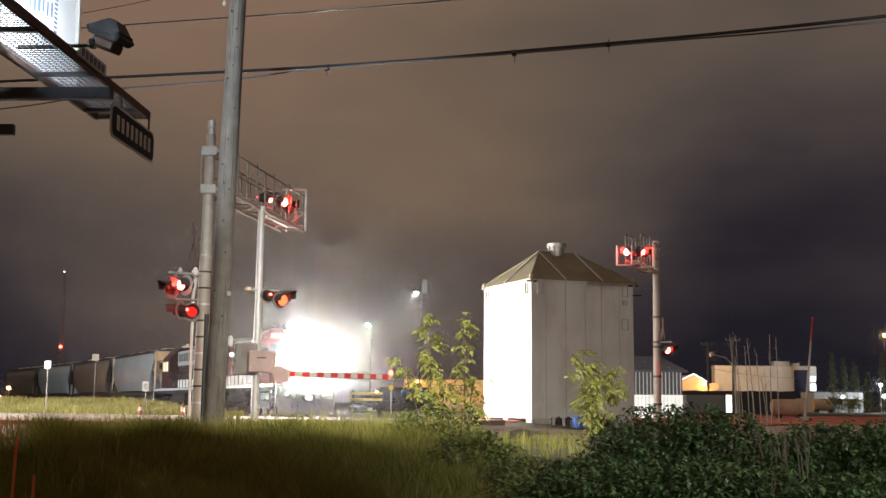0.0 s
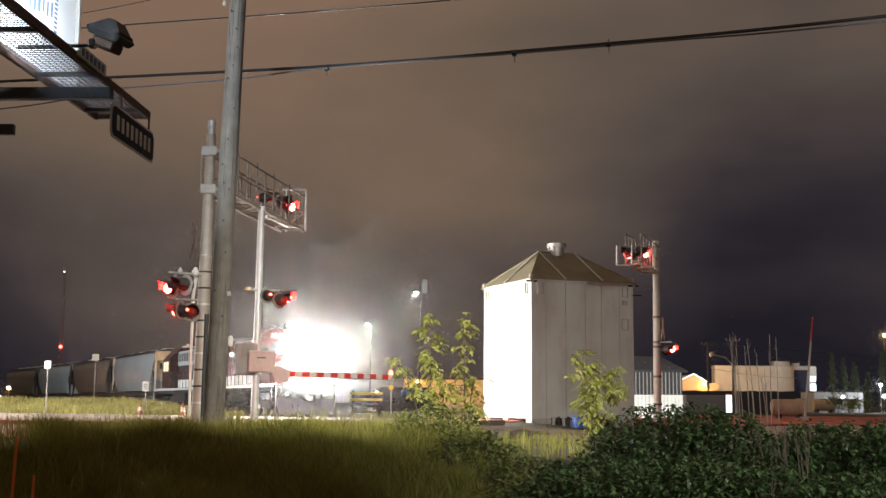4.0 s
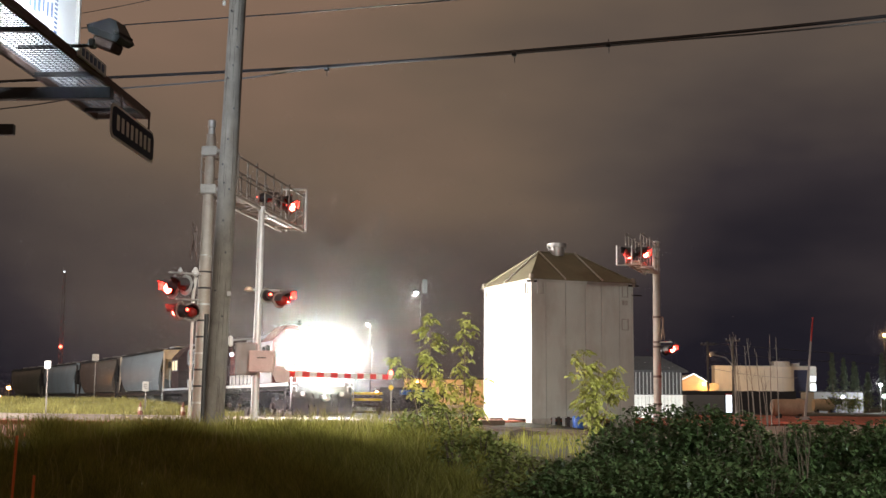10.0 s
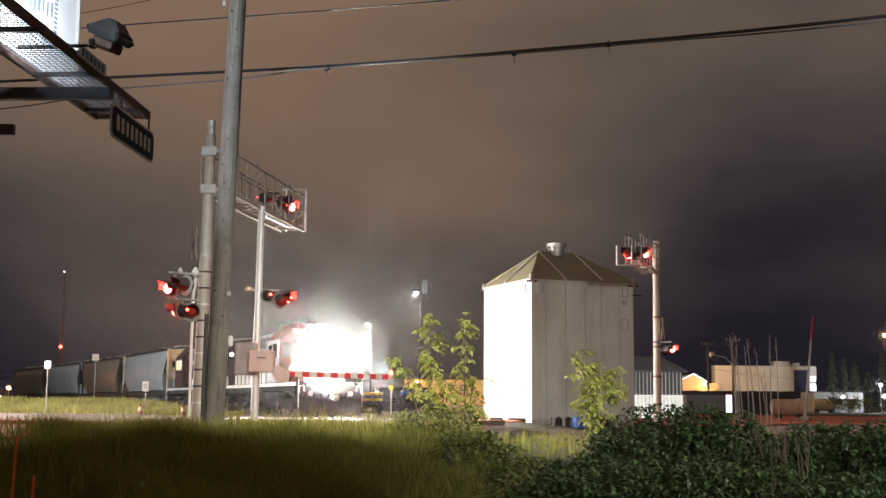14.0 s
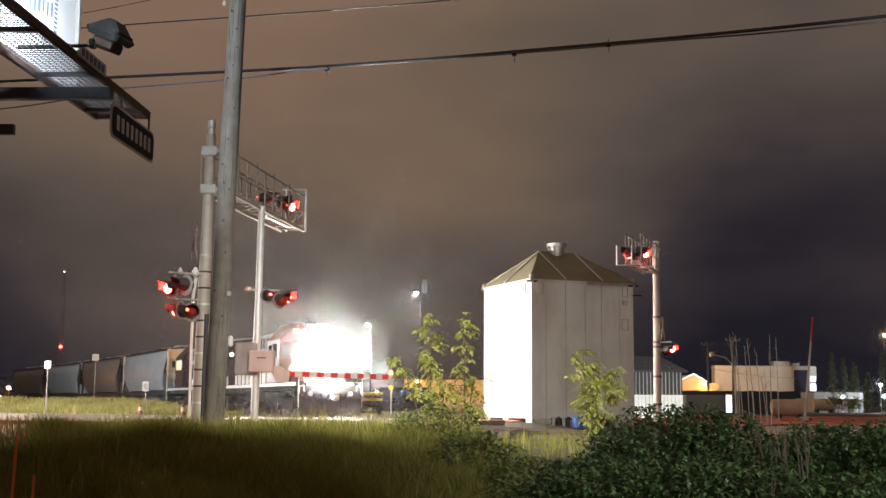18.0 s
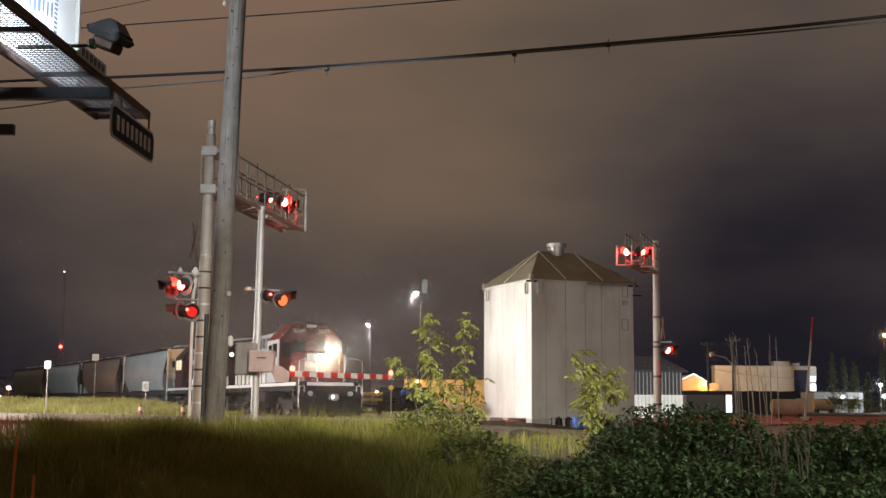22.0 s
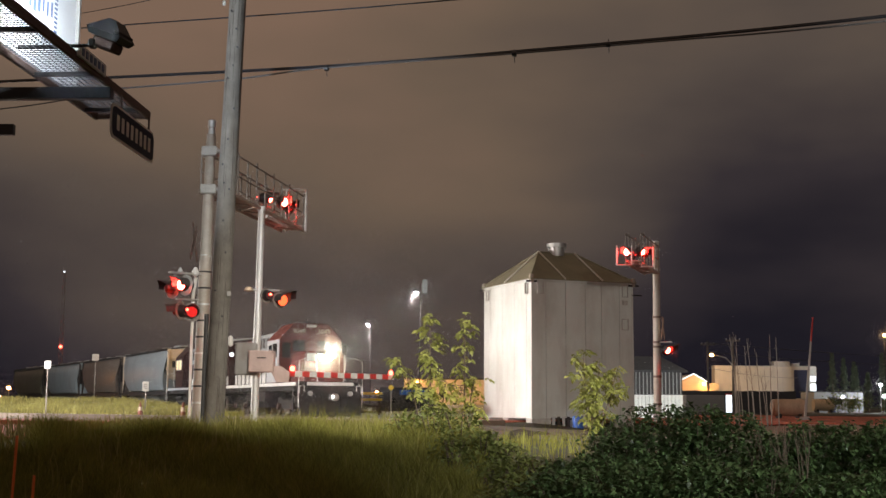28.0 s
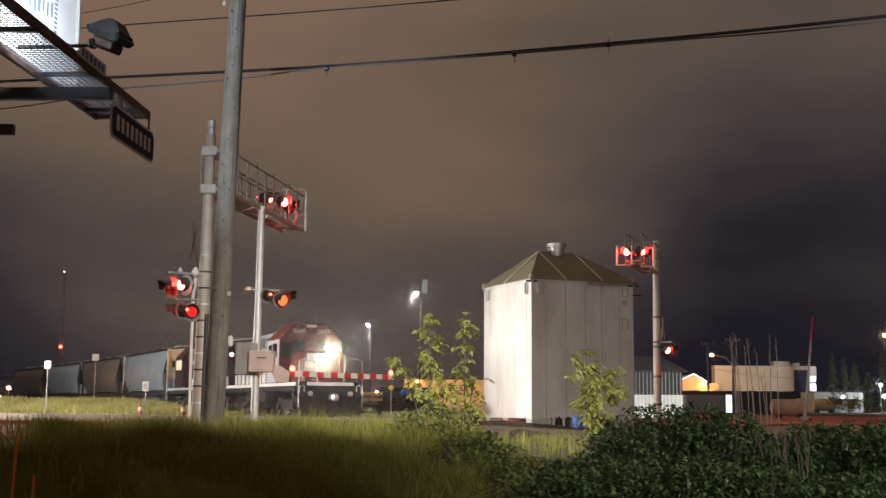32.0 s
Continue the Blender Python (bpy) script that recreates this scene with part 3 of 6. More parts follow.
    t3 = thing("pallet", m @ pose(1.45, -0.4, -0.33), "dark timber pallet leaning by the bin", "pallet")
    for i in range(5):
        part("board", Geo().box((-0.5 + i * 0.25, 0.1, 0.3), (0.14, 0.03, 0.6)), M_TIE if i % 2 else M_SIGNWHITE, t3)
    for z in (0.1, 0.5):
        part("bearer", Geo().box((0, 0.15, z), (1.2, 0.06, 0.08)), M_TIE, t3)


build_bin()

# ---- crossing signals ----
PHASE_A, PHASE_B = [], []


LENS = lamp_ball("lens", G_RED, M_LENSDARK, 0.145, 72.0)
LENS_SIDE = lamp_ball("lens", G_REDOFFAXIS, M_LENSDARK, 0.145, 72.0)
LENS_SLANT = lamp_ball("lens", G_REDMID, M_LENSDARK, 0.175, 80.0)
HEAD_SPOTS = []


def signal_head(parent, at, toward, phase, plate=0.27, bright_back=True, lamp_mesh=None, peep=False):
    """One flasher: the lens on its spindle under a hood before a round background plate. Local +y is where it shines."""
    d = Vector(toward).normalized()
    m = Matrix.Translation(at) @ Matrix.Rotation(math.atan2(-d.x, d.y), 4, "Z")
    h = new("signal_head")
    h.parent = parent
    h.matrix_basis = m
    part("background", Geo().cyl((0, -0.04, 0), (0, -0.02, 0), plate, n=24), (M_SIGNWHITE if plate > 0.26 else M_RAILDARK) if bright_back else M_BLACK, h)
    part("housing", Geo().cyl((0, -0.20, 0), (0, -0.042, 0), 0.13, 0.17, n=16), M_BLACK, h)
    g = Geo()
    n = 18
    for rr in (0.160, 0.148):
        for y in (-0.02, 0.055):
            g.v += [(rr * math.cos(2 * math.pi * i / n), y, rr * math.sin(2 * math.pi * i / n)) for i in range(n)]
    for a, b in ((0, 1), (1, 3), (3, 2), (2, 0)):
        g.f += [(a * n + i, a * n + (i + 1) % n, b * n + (i + 1) % n, b * n + i) for i in range(n)]
    part("shroud", g, M_HOOD, h)
    # hood: half tube, open below
    g = Geo()
    n = 12
    for rr in (0.195, 0.185):
        for i in range(n + 1):
            a = math.pi * (1.12 * i / n - 0.06)
            for y, k in ((-0.02, 1.0), (0.22, 1.0), (0.50 - 0.22 * abs(math.cos(a)), 0.95)):
                g.v.append((rr * k * math.cos(a), y, rr * k * math.sin(a)))
    o = (n + 1) * 3
    for b in (0, o):
        for i in range(n):
            for j in range(2):
                q = b + i * 3 + j
                g.f.append((q, q + 1, q + 4, q + 3))
    part("hood", g, M_HOOD, h)
    if peep:
        part("peep_light", Geo().lathe([(0.015, -0.03), (0.042, -0.01), (0.042, 0.02), (0.015, 0.04)], 8), G_REDSMALL, h, "small red peep light", m=pose(0.0, -0.235, 0.02))
    HEAD_SPOTS.append(Vector(at) + d * 0.15)
    lens = new("lens", lamp_mesh or LENS)
    lens.parent = h
    lens.matrix_basis = pose(0, 0.07, 0)
    lens["label"] = "round red lens"
    (PHASE_A if phase == "A" else PHASE_B).append(lens)
    return h


def lattice_arm(t, p0, p1, z0, z1, width, bays):
    """A boxed cantilever walkway from p0 to p1 in plan."""
    a, b = Vector((*p0, 0)), Vector((*p1, 0))
    d = (b - a).normalized()
    r = Vector((d.y, -d.x, 0)) * width / 2
    L = (b - a).length
    for side, nm in ((1, "bottom_chord"), (-1, "bottom_chord")):
        part(nm, Geo().tube([a + r * side + Vector((0, 0, z0)), b + r * side + Vector((0, 0, z0))], 0.055, 8), M_MASTTAN, t)
        part("handrail", Geo().tube([a + r * side + Vector((0, 0, z1)), b + r * side + Vector((0, 0, z1))], 0.025, 6), M_RAILDARK, t)
        part("mid_rail", Geo().tube([a + r * side + Vector((0, 0, (z0 + z1) / 2)), b + r * side + Vector((0, 0, (z0 + z1) / 2))], 0.018, 6), M_RAILDARK, t)
        for i in range(bays + 1):
            p = a.lerp(b, i / bays) + r * side
            part("stanchion", Geo().tube([p + Vector((0, 0, z0)), p + Vector((0, 0, z1 + (0.12 if i % 2 else 0.0)))], 0.026, 6), M_RAILDARK, t)
    k = int(L / 0.28)
    for i in range(k + 1):
        p = a.lerp(b, i / k)
        part("deck_slat", Geo().add([p + r + Vector((0, 0, z0 + 0.06)) - d * 0.1, p + r + Vector((0, 0, z0 + 0.06)) + d * 0.1, p - r + Vector((0, 0, z0 + 0.06)) + d * 0.1, p - r + Vector((0, 0, z0 + 0.06)) - d * 0.1,
                                     p + r + Vector((0, 0, z0 + 0.09)) - d * 0.1, p + r + Vector((0, 0, z0 + 0.09)) + d * 0.1, p - r + Vector((0, 0, z0 + 0.09)) + d * 0.1, p - r + Vector((0, 0, z0 + 0.09)) - d * 0.1],
                                    [(0, 1, 2, 3), (7, 6, 5, 4), (0, 4, 5, 1), (1, 5, 6, 2), (2, 6, 7, 3), (3, 7, 4, 0)]), M_MASTTAN, t)
    for i in range(bays):
        p, q = a.lerp(b, i / bays), a.lerp(b, (i + 1) / bays)
        s = 1 if i % 2 else -1
        part("brace", Geo().tube([p + r * s + Vector((0, 0, z0)), q - r * s + Vector((0, 0, z0))], 0.03, 6), M_MASTTAN, t)


def crossbuck(t, c, toward, s=0.75, mat=M_RUSTTANK):
    d = Vector(toward).normalized()
    m = Matrix.Translation(c) @ Matrix.Rotation(math.atan2(-d.x, d.y), 4, "Z")
    for k, a in enumerate((45, -45)):
        part("crossbuck_blade", Geo().box((0, k * 0.03, 0), (2 * s, 0.02, 0.22), ch=0.004), mat, t, "brown wooden crossbuck blade", m=m @ pose(0, 0, 0, 0, a, 0))


def build_near_mast():
    t = thing("cantilever_signal", Matrix.Identity(4), "tan banded cantilever signal mast with railed walkway and red flashers", "crossing signal")
    a, b = Vector((-6.41, 32.3, 0.0)), Vector((-6.29, 32.3, 8.0))
    part("mast", Geo().tube([a, a.lerp(b, 0.5), a.lerp(b, 0.86), b], [0.185, 0.165, 0.14, 0.125], 16), M_MASTTAN, t, "tan painted mast")
    part("base_flange", Geo().cyl((-6.41, 32.3, 0.0), (-6.41, 32.3, 0.1), 0.35, n=20), M_MASTTAN, t)
    for i in range(15):
        p = a.lerp(b, 0.10 + 0.054 * i)
        rr = 0.195 - 0.0040 * i
        part("band", Geo().cyl(p - Vector((0, 0, 0.025)), p + Vector((0, 0, 0.025)), rr, n=16), M_DARK if i % 3 else M_GALV, t)
    part("finial", Geo().lathe([(0.09, 0), (0.09, 0.28), (0.11, 0.30), (0.11, 0.48), (0.08, 0.5)], 14), M_GALV, t, m=pose(-6.285, 32.3, 7.9))
    for z in (7.52, 6.48):
        part("clamp", Geo().box((-6.30, 32.3, z), (0.42, 0.45, 0.26), ch=0.03), M_CONC, t, "grey clamp box")
        part("clamp_bolt", Geo().cyl((-6.1, 32.2, z), (-5.98, 32.2, z), 0.05, n=8), M_GALV, t)
    lattice_arm(t, (-6.2, 32.45), (-5.0, 39.9), 6.46, 7.60, 0.75, 9)
    part("conduit", Geo().tube([(-6.62, 32.2, 0.0), (-6.62, 32.2, 3.6), (-6.56, 32.2, 4.1)], 0.045, 8), M_WHITE, t, "white conduit")
    part("crossarm", Geo().tube([(-7.15, 31.65, 4.18), (-6.4, 32.2, 4.18)], 0.03, 8), M_GALV, t)
    part("crossarm", Geo().tube([(-7.0, 31.85, 3.5), (-6.4, 32.25, 3.5)], 0.03, 8), M_GALV, t)
    crossbuck(t, (-6.62, 32.05, 5.02), (0.985, 0.03), 0.62, M_BROWNSTEEL)
    left = (-0.64, -0.77, 0)
    signal_head(t, (-7.14, 31.95, 3.78), left, "B", 0.27)
    signal_head(t, (-6.70, 31.5, 3.83), left, "A", 0.27)
    signal_head(t, (-6.92, 32.0, 3.20), (-0.93, 0.36, 0), "B", 0.25, peep=True)
    signal_head(t, (-6.62, 32.1, 3.17), (0.25, -0.97, 0), "A", 0.25, lamp_mesh=LENS_SIDE)
    for x, y, z in ((-7.03, 31.8, 4.02), (-6.82, 31.45, 4.15)):
        part("finial_cap", Geo().lathe([(0.07, 0), (0.065, 0.06), (0.03, 0.11), (0.008, 0.15)], 10), M_SIGNWHITE, t, m=pose(x, y, z))
    part("bell", Geo().lathe([(0.03, -0.12), (0.09, -0.06), (0.10, 0.0), (0.05, 0.10), (0.02, 0.13)], 12), M_WHITE, t, "small white warning bell", m=pose(-6.53, 31.95, 4.22))
    right = (0.78, -0.62, 0)
    signal_head(t, (-5.613, 37.927, 7.223), (0.97, 0.22, 0), "A", 0.22, False, peep=True)
    signal_head(t, (-5.233, 38.908, 7.244), right, "A", 0.24)
    signal_head(t, (-5.043, 39.330, 7.160), right, "B", 0.24)
    # end frame of the walkway
    for z in (6.64, 7.86):
        part("end_rail", Geo().tube([(-5.40, 40.0, z), (-4.57, 40.0, z)], 0.035, 6), M_MAST, t)
    for x in (-5.21, -4.57):
        part("end_post", Geo().tube([(x, 40.0, 6.45), (x, 40.0, 7.86)], 0.04, 6), M_MAST, t)
    part("end_brace", Geo().tube([(-5.21, 40.0, 6.64), (-4.57, 40.0, 7.1)], 0.025, 6), M_MAST, t)
    t2 = thing("gate_mast", Matrix.Identity(4), "tall white steel mast with lowered striped gate arm and flashers", "crossing gate")
    part("mast", Geo().tube([(-5.39, 35.3, 0), (-5.36, 35.3, 3.0), (-5.33, 35.3, 6.42)], [0.115, 0.105, 0.095], 14), M_MAST, t2)
    part("cap", Geo().cyl((-5.33, 35.3, 6.40), (-5.33, 35.3, 6.52), 0.13, n=14), M_MAST, t2)
    part("knee_brace", Geo().tube([(-5.2, 35.4, 6.25), (-5.0, 38.6, 6.42)], 0.045, 8), M_MAST, t2)
    part("base_flange", Geo().cyl((-5.39, 35.3, 0), (-5.39, 35.3, 0.12), 0.28, n=16), M_MAST, t2)
    part("crossarm", Geo().tube([(-5.62, 35.2, 4.05), (-4.75, 35.35, 4.05)], 0.035, 8), M_GALV, t2)
    signal_head(t2, (-5.12, 35.3, 3.90), (-0.6, 0.8, 0), "A", 0.22, peep=True)
    signal_head(t2, (-4.72, 35.2, 3.76), (0.72, -0.69, 0), "A", 0.24, lamp_mesh=LENS_SLANT)
    signal_head(t2, (-4.62, 35.5, 3.86), (0.78, -0.62, 0), "B", 0.22)
    part("sign_bracket", Geo().tube([(-6.12, 35.3, 2.60), (-5.37, 35.3, 2.66)], 0.028, 6), M_GALV, t2)
    part("oval_plate", Geo().lathe([(0.02, -0.16), (0.065, -0.12), (0.075, 0.0), (0.065, 0.12), (0.02, 0.16)], 12), M_WHITE, t2, "small white oval marker", m=pose(-6.12, 35.25, 2.57))
    part("marker_light", Geo().lathe([(0.02, -0.06), (0.06, -0.03), (0.06, 0.03), (0.02, 0.06)], 10), G_SIGNBOX, t2, "small white marker light", m=pose(-6.07, 35.2, 2.18))
    part("marker_stem", Geo().tube([(-6.07, 35.2, 2.18), (-5.9, 35.25, 2.18)], 0.015, 6), M_GALV, t2)
    part("bell", Geo().lathe([(0.02, 0), (0.14, 0.03), (0.10, 0.12), (0.03, 0.15)], 14), M_TAN, t2, m=pose(-5.62, 35.15, 4.0))
    box = part("mechanism", Geo().box((-5.64, 35.3, 2.06), (0.62, 0.5, 0.93), ch=0.04), M_CABINET, t2, "grey gate mechanism box")
    part("mechanism_cover", Geo().box((-5.17, 35.05, 1.98), (0.72, 0.42, 0.62), ch=0.03), M_COVER, t2, "tan gate mechanism cover")
    part("latch", Geo().box((-5.15, 34.82, 2.08), (0.26, 0.03, 0.03)), M_DARK, t2)
    part("counterweight", Geo().prism([(-4.98, 1.85), (-4.74, 1.40), (-4.40, 1.40), (-4.36, 1.68), (-4.62, 1.86)], 35.0, 35.12), M_COVER, t2)
    p0, p1 = Vector((-4.72, 35.45, 1.66)), Vector((-1.62, 41.0, 1.68))
    n = 17
    for i in range(n):
        q0, q1 = p0.lerp(p1, i / n), p0.lerp(p1, (i + 1) / n)
        ang = math.atan2(-(p1 - p0).x, (p1 - p0).y)
        L = (q1 - q0).length
        me = Geo().box((0, L / 2, 0), (0.035, L, 0.165), ch=0.006)
        part("arm_stripe", me, M_STRIPERED if i % 2 else M_WHITE, t2, m=Matrix.Translation(q0) @ Matrix.Rotation(ang, 4, "Z"))
    for f in (0.10, 0.97):
        q = p0.lerp(p1, f)
        part("arm_lamp", Geo().lathe([(0.03, 0), (0.07, 0.03), (0.07, 0.12), (0.03, 0.16)], 12), G_REDSMALL, t2, "lit red arm lamp", m=pose(q.x, q.y, q.z + 0.07))


def build_far_mast():
    t = thing("cantilever_signal", Matrix.Identity(4), "weathered pale cantilever signal mast with red flashers beyond the road", "crossing signal")
    part("mast", Geo().tube([(9.40, 53.5, 0), (9.42, 53.5, 4.0), (9.44, 53.5, 7.95)], [0.175, 0.165, 0.15], 16), M_MASTTAN, t)
    part("mast_cap", Geo().cyl((9.44, 53.5, 7.95), (9.44, 53.5, 8.0), 0.17, n=16), M_MAST, t)
    for z in (0.8, 2.0, 3.3, 3.5, 4.6, 6.7, 7.6):
        part("band", Geo().cyl((9.42, 53.5, z), (9.42, 53.5, z + 0.10), 0.19, n=16), M_BROWNSTEEL if z < 5 else M_GALV, t)
    lattice_arm(t, (9.2, 53.3), (7.75, 49.2), 6.55, 7.75, 0.62, 6)
    crossbuck(t, (9.62, 53.2, 4.15), (0.96, -0.28), 0.6)
    west, east = (-0.70, -0.71, 0), (0.70, -0.71, 0)
    signal_head(t, (7.54, 49.1, 6.97), west, "A", 0.22, False)
    signal_head(t, (8.08, 49.6, 7.05), east, "A", 0.22, False)
    signal_head(t, (7.70, 49.4, 6.89), west, "B", 0.20, False)
    signal_head(t, (8.27, 49.9, 6.99), east, "B", 0.20, False)
    signal_head(t, (9.72, 53.1, 3.19), (0.62, -0.78, 0), "A", 0.24, False)
    signal_head(t, (9.95, 53.2, 3.24), (0.62, -0.78, 0), "B", 0.22, False)
    part("crossarm", Geo().tube([(9.42, 53.4, 3.55), (10.0, 53.1, 3.55)], 0.03, 8), M_GALV, t)
    for x, y, w in ((7.32, 48.80, 0.60), (8.33, 49.30, 0.48)):
        g = Geo()
        for a, b in (((-w / 2, -0.45), (w / 2, -0.45)), ((-w / 2, -0.45), (-w / 2, 0.35)), ((w / 2, -0.45), (w / 2, 0.35))):
            g.tube([(a[0], 0, a[1]), (b[0], 0, b[1])], 0.03, 6)
        part("lamp_frame", g, M_MAST, t, m=pose(x, y, 6.86, 0, 0, 0))


build_near_mast()
build_far_mast()


# ---- the train ----
def build_loco(lit):
    label = "red diesel locomotive with white sill stripes, headlight burning" if lit else "dark red diesel locomotive with lit cab windows and an amber beacon"
    t = thing("locomotive", Matrix.Identity(4), label, "locomotive", group="locomotives")
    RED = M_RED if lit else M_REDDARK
    part("underframe", Geo().box((0, -9.0, 1.42), (2.9, 17.2, 0.36), ch=0.03), M_DARK, t)
    for x in (-1, 1):
        part("sill_stripe", Geo().box((x * 1.52, -9.0, 1.56), (0.05, 17.0, 0.16)), M_WHITE if lit else M_GREYCAB, t, "pale sill stripe")
        part("walkway", Geo().box((x * 1.25, -9.0, 1.63), (0.55, 17.0, 0.06)), M_DARK, t)
    part("front_deck", Geo().box((0, -0.55, 1.63), (3.0, 1.1, 0.06)), M_DARK, t)
    part("front_sill", Geo().box((0, -0.02, 1.56), (2.2, 0.06, 0.15)), M_WHITE, t, "white front sill")
    # pilot with plow
    part("pilot", Geo().prism([(-1.5, 0.45), (1.5, 0.45), (1.5, 1.40), (-1.5, 1.40)], -0.25, -0.10), M_DARK, t)
    part("plow", Geo().add([(-1.5, -0.1, 0.9), (1.5, -0.1, 0.9), (1.4, 0.25, 0.12), (-1.4, 0.25, 0.12), (0, 0.15, 0.9), (0, 0.55, 0.12), (-1.4, -0.1, 0.12), (1.4, -0.1, 0.12)],
                           [(0, 4, 5, 3), (4, 1, 2, 5), (0, 3, 6), (1, 7, 2), (3, 5, 2, 7, 6), (0, 6, 7, 1, 4)]), M_DARK, t, "dark steel plow")
    c = part("coupler", Geo().box((0, 0.45, 0.95), (0.30, 0.9, 0.28), ch=0.05), M_DARK, t)
    part("knuckle", Geo().box((0.05, 0.95, 0.95), (0.34, 0.30, 0.32), ch=0.08), M_GALV, c)
    for x in (-0.75, -0.45, 0.45, 0.75):
        part("air_hose", Geo().tube([(x, 0.0, 1.1), (x, 0.22, 0.95), (x * 0.95, 0.28, 0.6), (x * 0.9, 0.2, 0.42)], 0.03, 6), M_BLACK, t)
    for x in (-1, 1):
        part("ditch_light", Geo().cyl((x * 0.95, -0.05, 1.12), (x * 0.95, 0.08, 1.12), 0.11, n=14), M_GALV if lit or x > 0 else G_SIGNBOX, t)
        g = Geo()
        for k in range(4):
            g.box((x * 1.42, -0.75, 0.35 + k * 0.34), (0.3, 0.28, 0.04))
        g.box((x * 1.57, -0.75, 0.85), (0.03, 0.30, 1.2))
        part("steps", g, M_DARK, t)
        part("handrail", Geo().tube([(x * 1.5, -0.02, 0.5), (x * 1.52, 0.06, 0.9), (x * 1.5, 0.04, 2.6), (x * 1.2, 0.0, 2.72), (x * 0.7, 0.0, 2.72), (x * 0.62, 0.0, 1.65)], 0.018, 6), M_WHITE, t, "white end handrail")
    # nose
    part("nose", Geo().prism([(-0.95, 1.66), (0.95, 1.66), (0.95, 2.92), (0.80, 3.12), (-0.80, 3.12), (-0.95, 2.92)], -3.58, -1.15), M_RED, t, "red short hood")
    part("emblem_plate", Geo().box((0.62, -1.125, 2.82), (0.42, 0.03, 0.34), ch=0.008), M_WHITE, t, "white emblem plate")
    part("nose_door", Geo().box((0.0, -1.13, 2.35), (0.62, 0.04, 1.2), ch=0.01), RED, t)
    part("nose_handrail", Geo().tube([(-0.7, -1.1, 2.0), (-0.7, -1.05, 2.1), (-0.7, -1.05, 2.7), (-0.7, -1.1, 2.8)], 0.02, 6), M_WHITE, t)
    hb = part("headlight_housing", Geo().box((0, -1.10, 2.80), (0.78, 0.16, 0.40), ch=0.05), RED, t)
    # added baffle that keeps the headlights' rays off nose and cab
    part("light_baffle", Geo().box((0, -0.930, 2.80), (0.96, 0.03, 0.58), ch=0.01), M_BLACK, hb)
    for x in (-0.19, 0.19):
        g, n = Geo(), 20
        for rr in (0.155, 0.127):
            for y in (-1.03, -0.885):
                g.v += [(x + rr * math.cos(2 * math.pi * i / n), y, 2.80 + rr * math.sin(2 * math.pi * i / n)) for i in range(n)]
        for a, b in ((0, 1), (1, 3), (3, 2), (2, 0)):
            g.f += [(a * n + i, a * n + (i + 1) % n, b * n + (i + 1) % n, b * n + i) for i in range(n)]
        part("bezel", g, M_BLACK, hb)
        part("lamp_back", Geo().cyl((x, -1.035, 2.80), (x, -1.01, 2.80), 0.15, n=20), M_BLACK, hb)
    # cab
    out = [(-1.55, 1.66), (1.55, 1.66), (1.55, 3.78), (0.82, 4.55), (-0.82, 4.55), (-1.55, 3.78)]
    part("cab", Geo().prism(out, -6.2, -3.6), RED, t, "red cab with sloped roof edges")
    for x in (-1, 1):
        part("cab_side", Geo().box((x * 1.565, -4.9, 2.71), (0.03, 2.5, 2.06)), M_GREYCAB if lit else RED, t)
        for y in (-4.35, -5.35):
            w = part("side_window", Geo().box((x * 1.585, y, 3.20), (0.03, 0.85, 0.75), ch=0.008), M_GALV, t)
            part("pane", Geo().box((x * 1.60, y, 3.20), (0.012, 0.72, 0.62)), M_GLASS if lit else G_WINDOW, w)
        part("windshield", Geo().box((x * 1.22, -3.58, 3.22), (0.42, 0.04, 0.75), ch=0.01), M_GLASS, t)
        inner = part("windshield", Geo().box((x * 0.62, -3.58, 3.45), (0.62, 0.04, 0.52), ch=0.01), M_GLASS, t)
        if not lit:
            for dx in (-0.14, 0.14):
                part("lit_pane", Geo().box((x * 0.64 + dx, -3.55, 3.45), (0.19, 0.02, 0.40), ch=0.004), G_WINDOW, inner, "warm lit cab pane")
        b = part("number_board", Geo().box((x * 0.62, -3.56, 4.14), (0.82, 0.06, 0.34), ch=0.01), RED, t)
        ob = new("number", text_mesh("3049", 0.34, M_LETTER, 0.005))
        ob.parent = b
        ob.matrix_basis = pose(x * 0.62, -3.523, 4.14, 90, 0, 180)
        part("mirror", Geo().box((x * 1.75, -3.75, 3.3), (0.2, 0.03, 0.45)), M_DARK, t)
        part("cab_handrail", Geo().tube([(x * 1.62, -3.5, 1.7), (x * 1.66, -3.45, 2.0), (x * 1.66, -3.45, 3.0)], 0.022, 6), M_WHITE, t)
    part("cab_lamp", Geo().box((0, -3.55, 4.42), (0.5, 0.08, 0.14), ch=0.02), M_WHITE, t)
    part("roof_hatch", Geo().box((0, -5.0, 4.57), (0.9, 1.2, 0.06), ch=0.02), RED, t)
    part("horn", Geo().cyl((0.5, -9.1, 4.3), (0.5, -8.6, 4.34), 0.03, 0.08, n=10), M_GALV, t)
    part("air_conditioner", Geo().box((-0.1, -5.7, 4.62), (1.0, 0.7, 0.14), ch=0.05), M_GREYCAB, t)
    part("beacon_base", Geo().cyl((0.0, -4.5, 4.58), (0.0, -4.5, 4.70), 0.10, n=12), M_DARK, t)
    bo = new("beacon", lamp_ball("beacon", G_AMBER if not lit else M_BROWNSTEEL, M_BROWNSTEEL if lit else M_TAN, 0.07 if lit else 0.13, 90.0))
    bo.parent = t
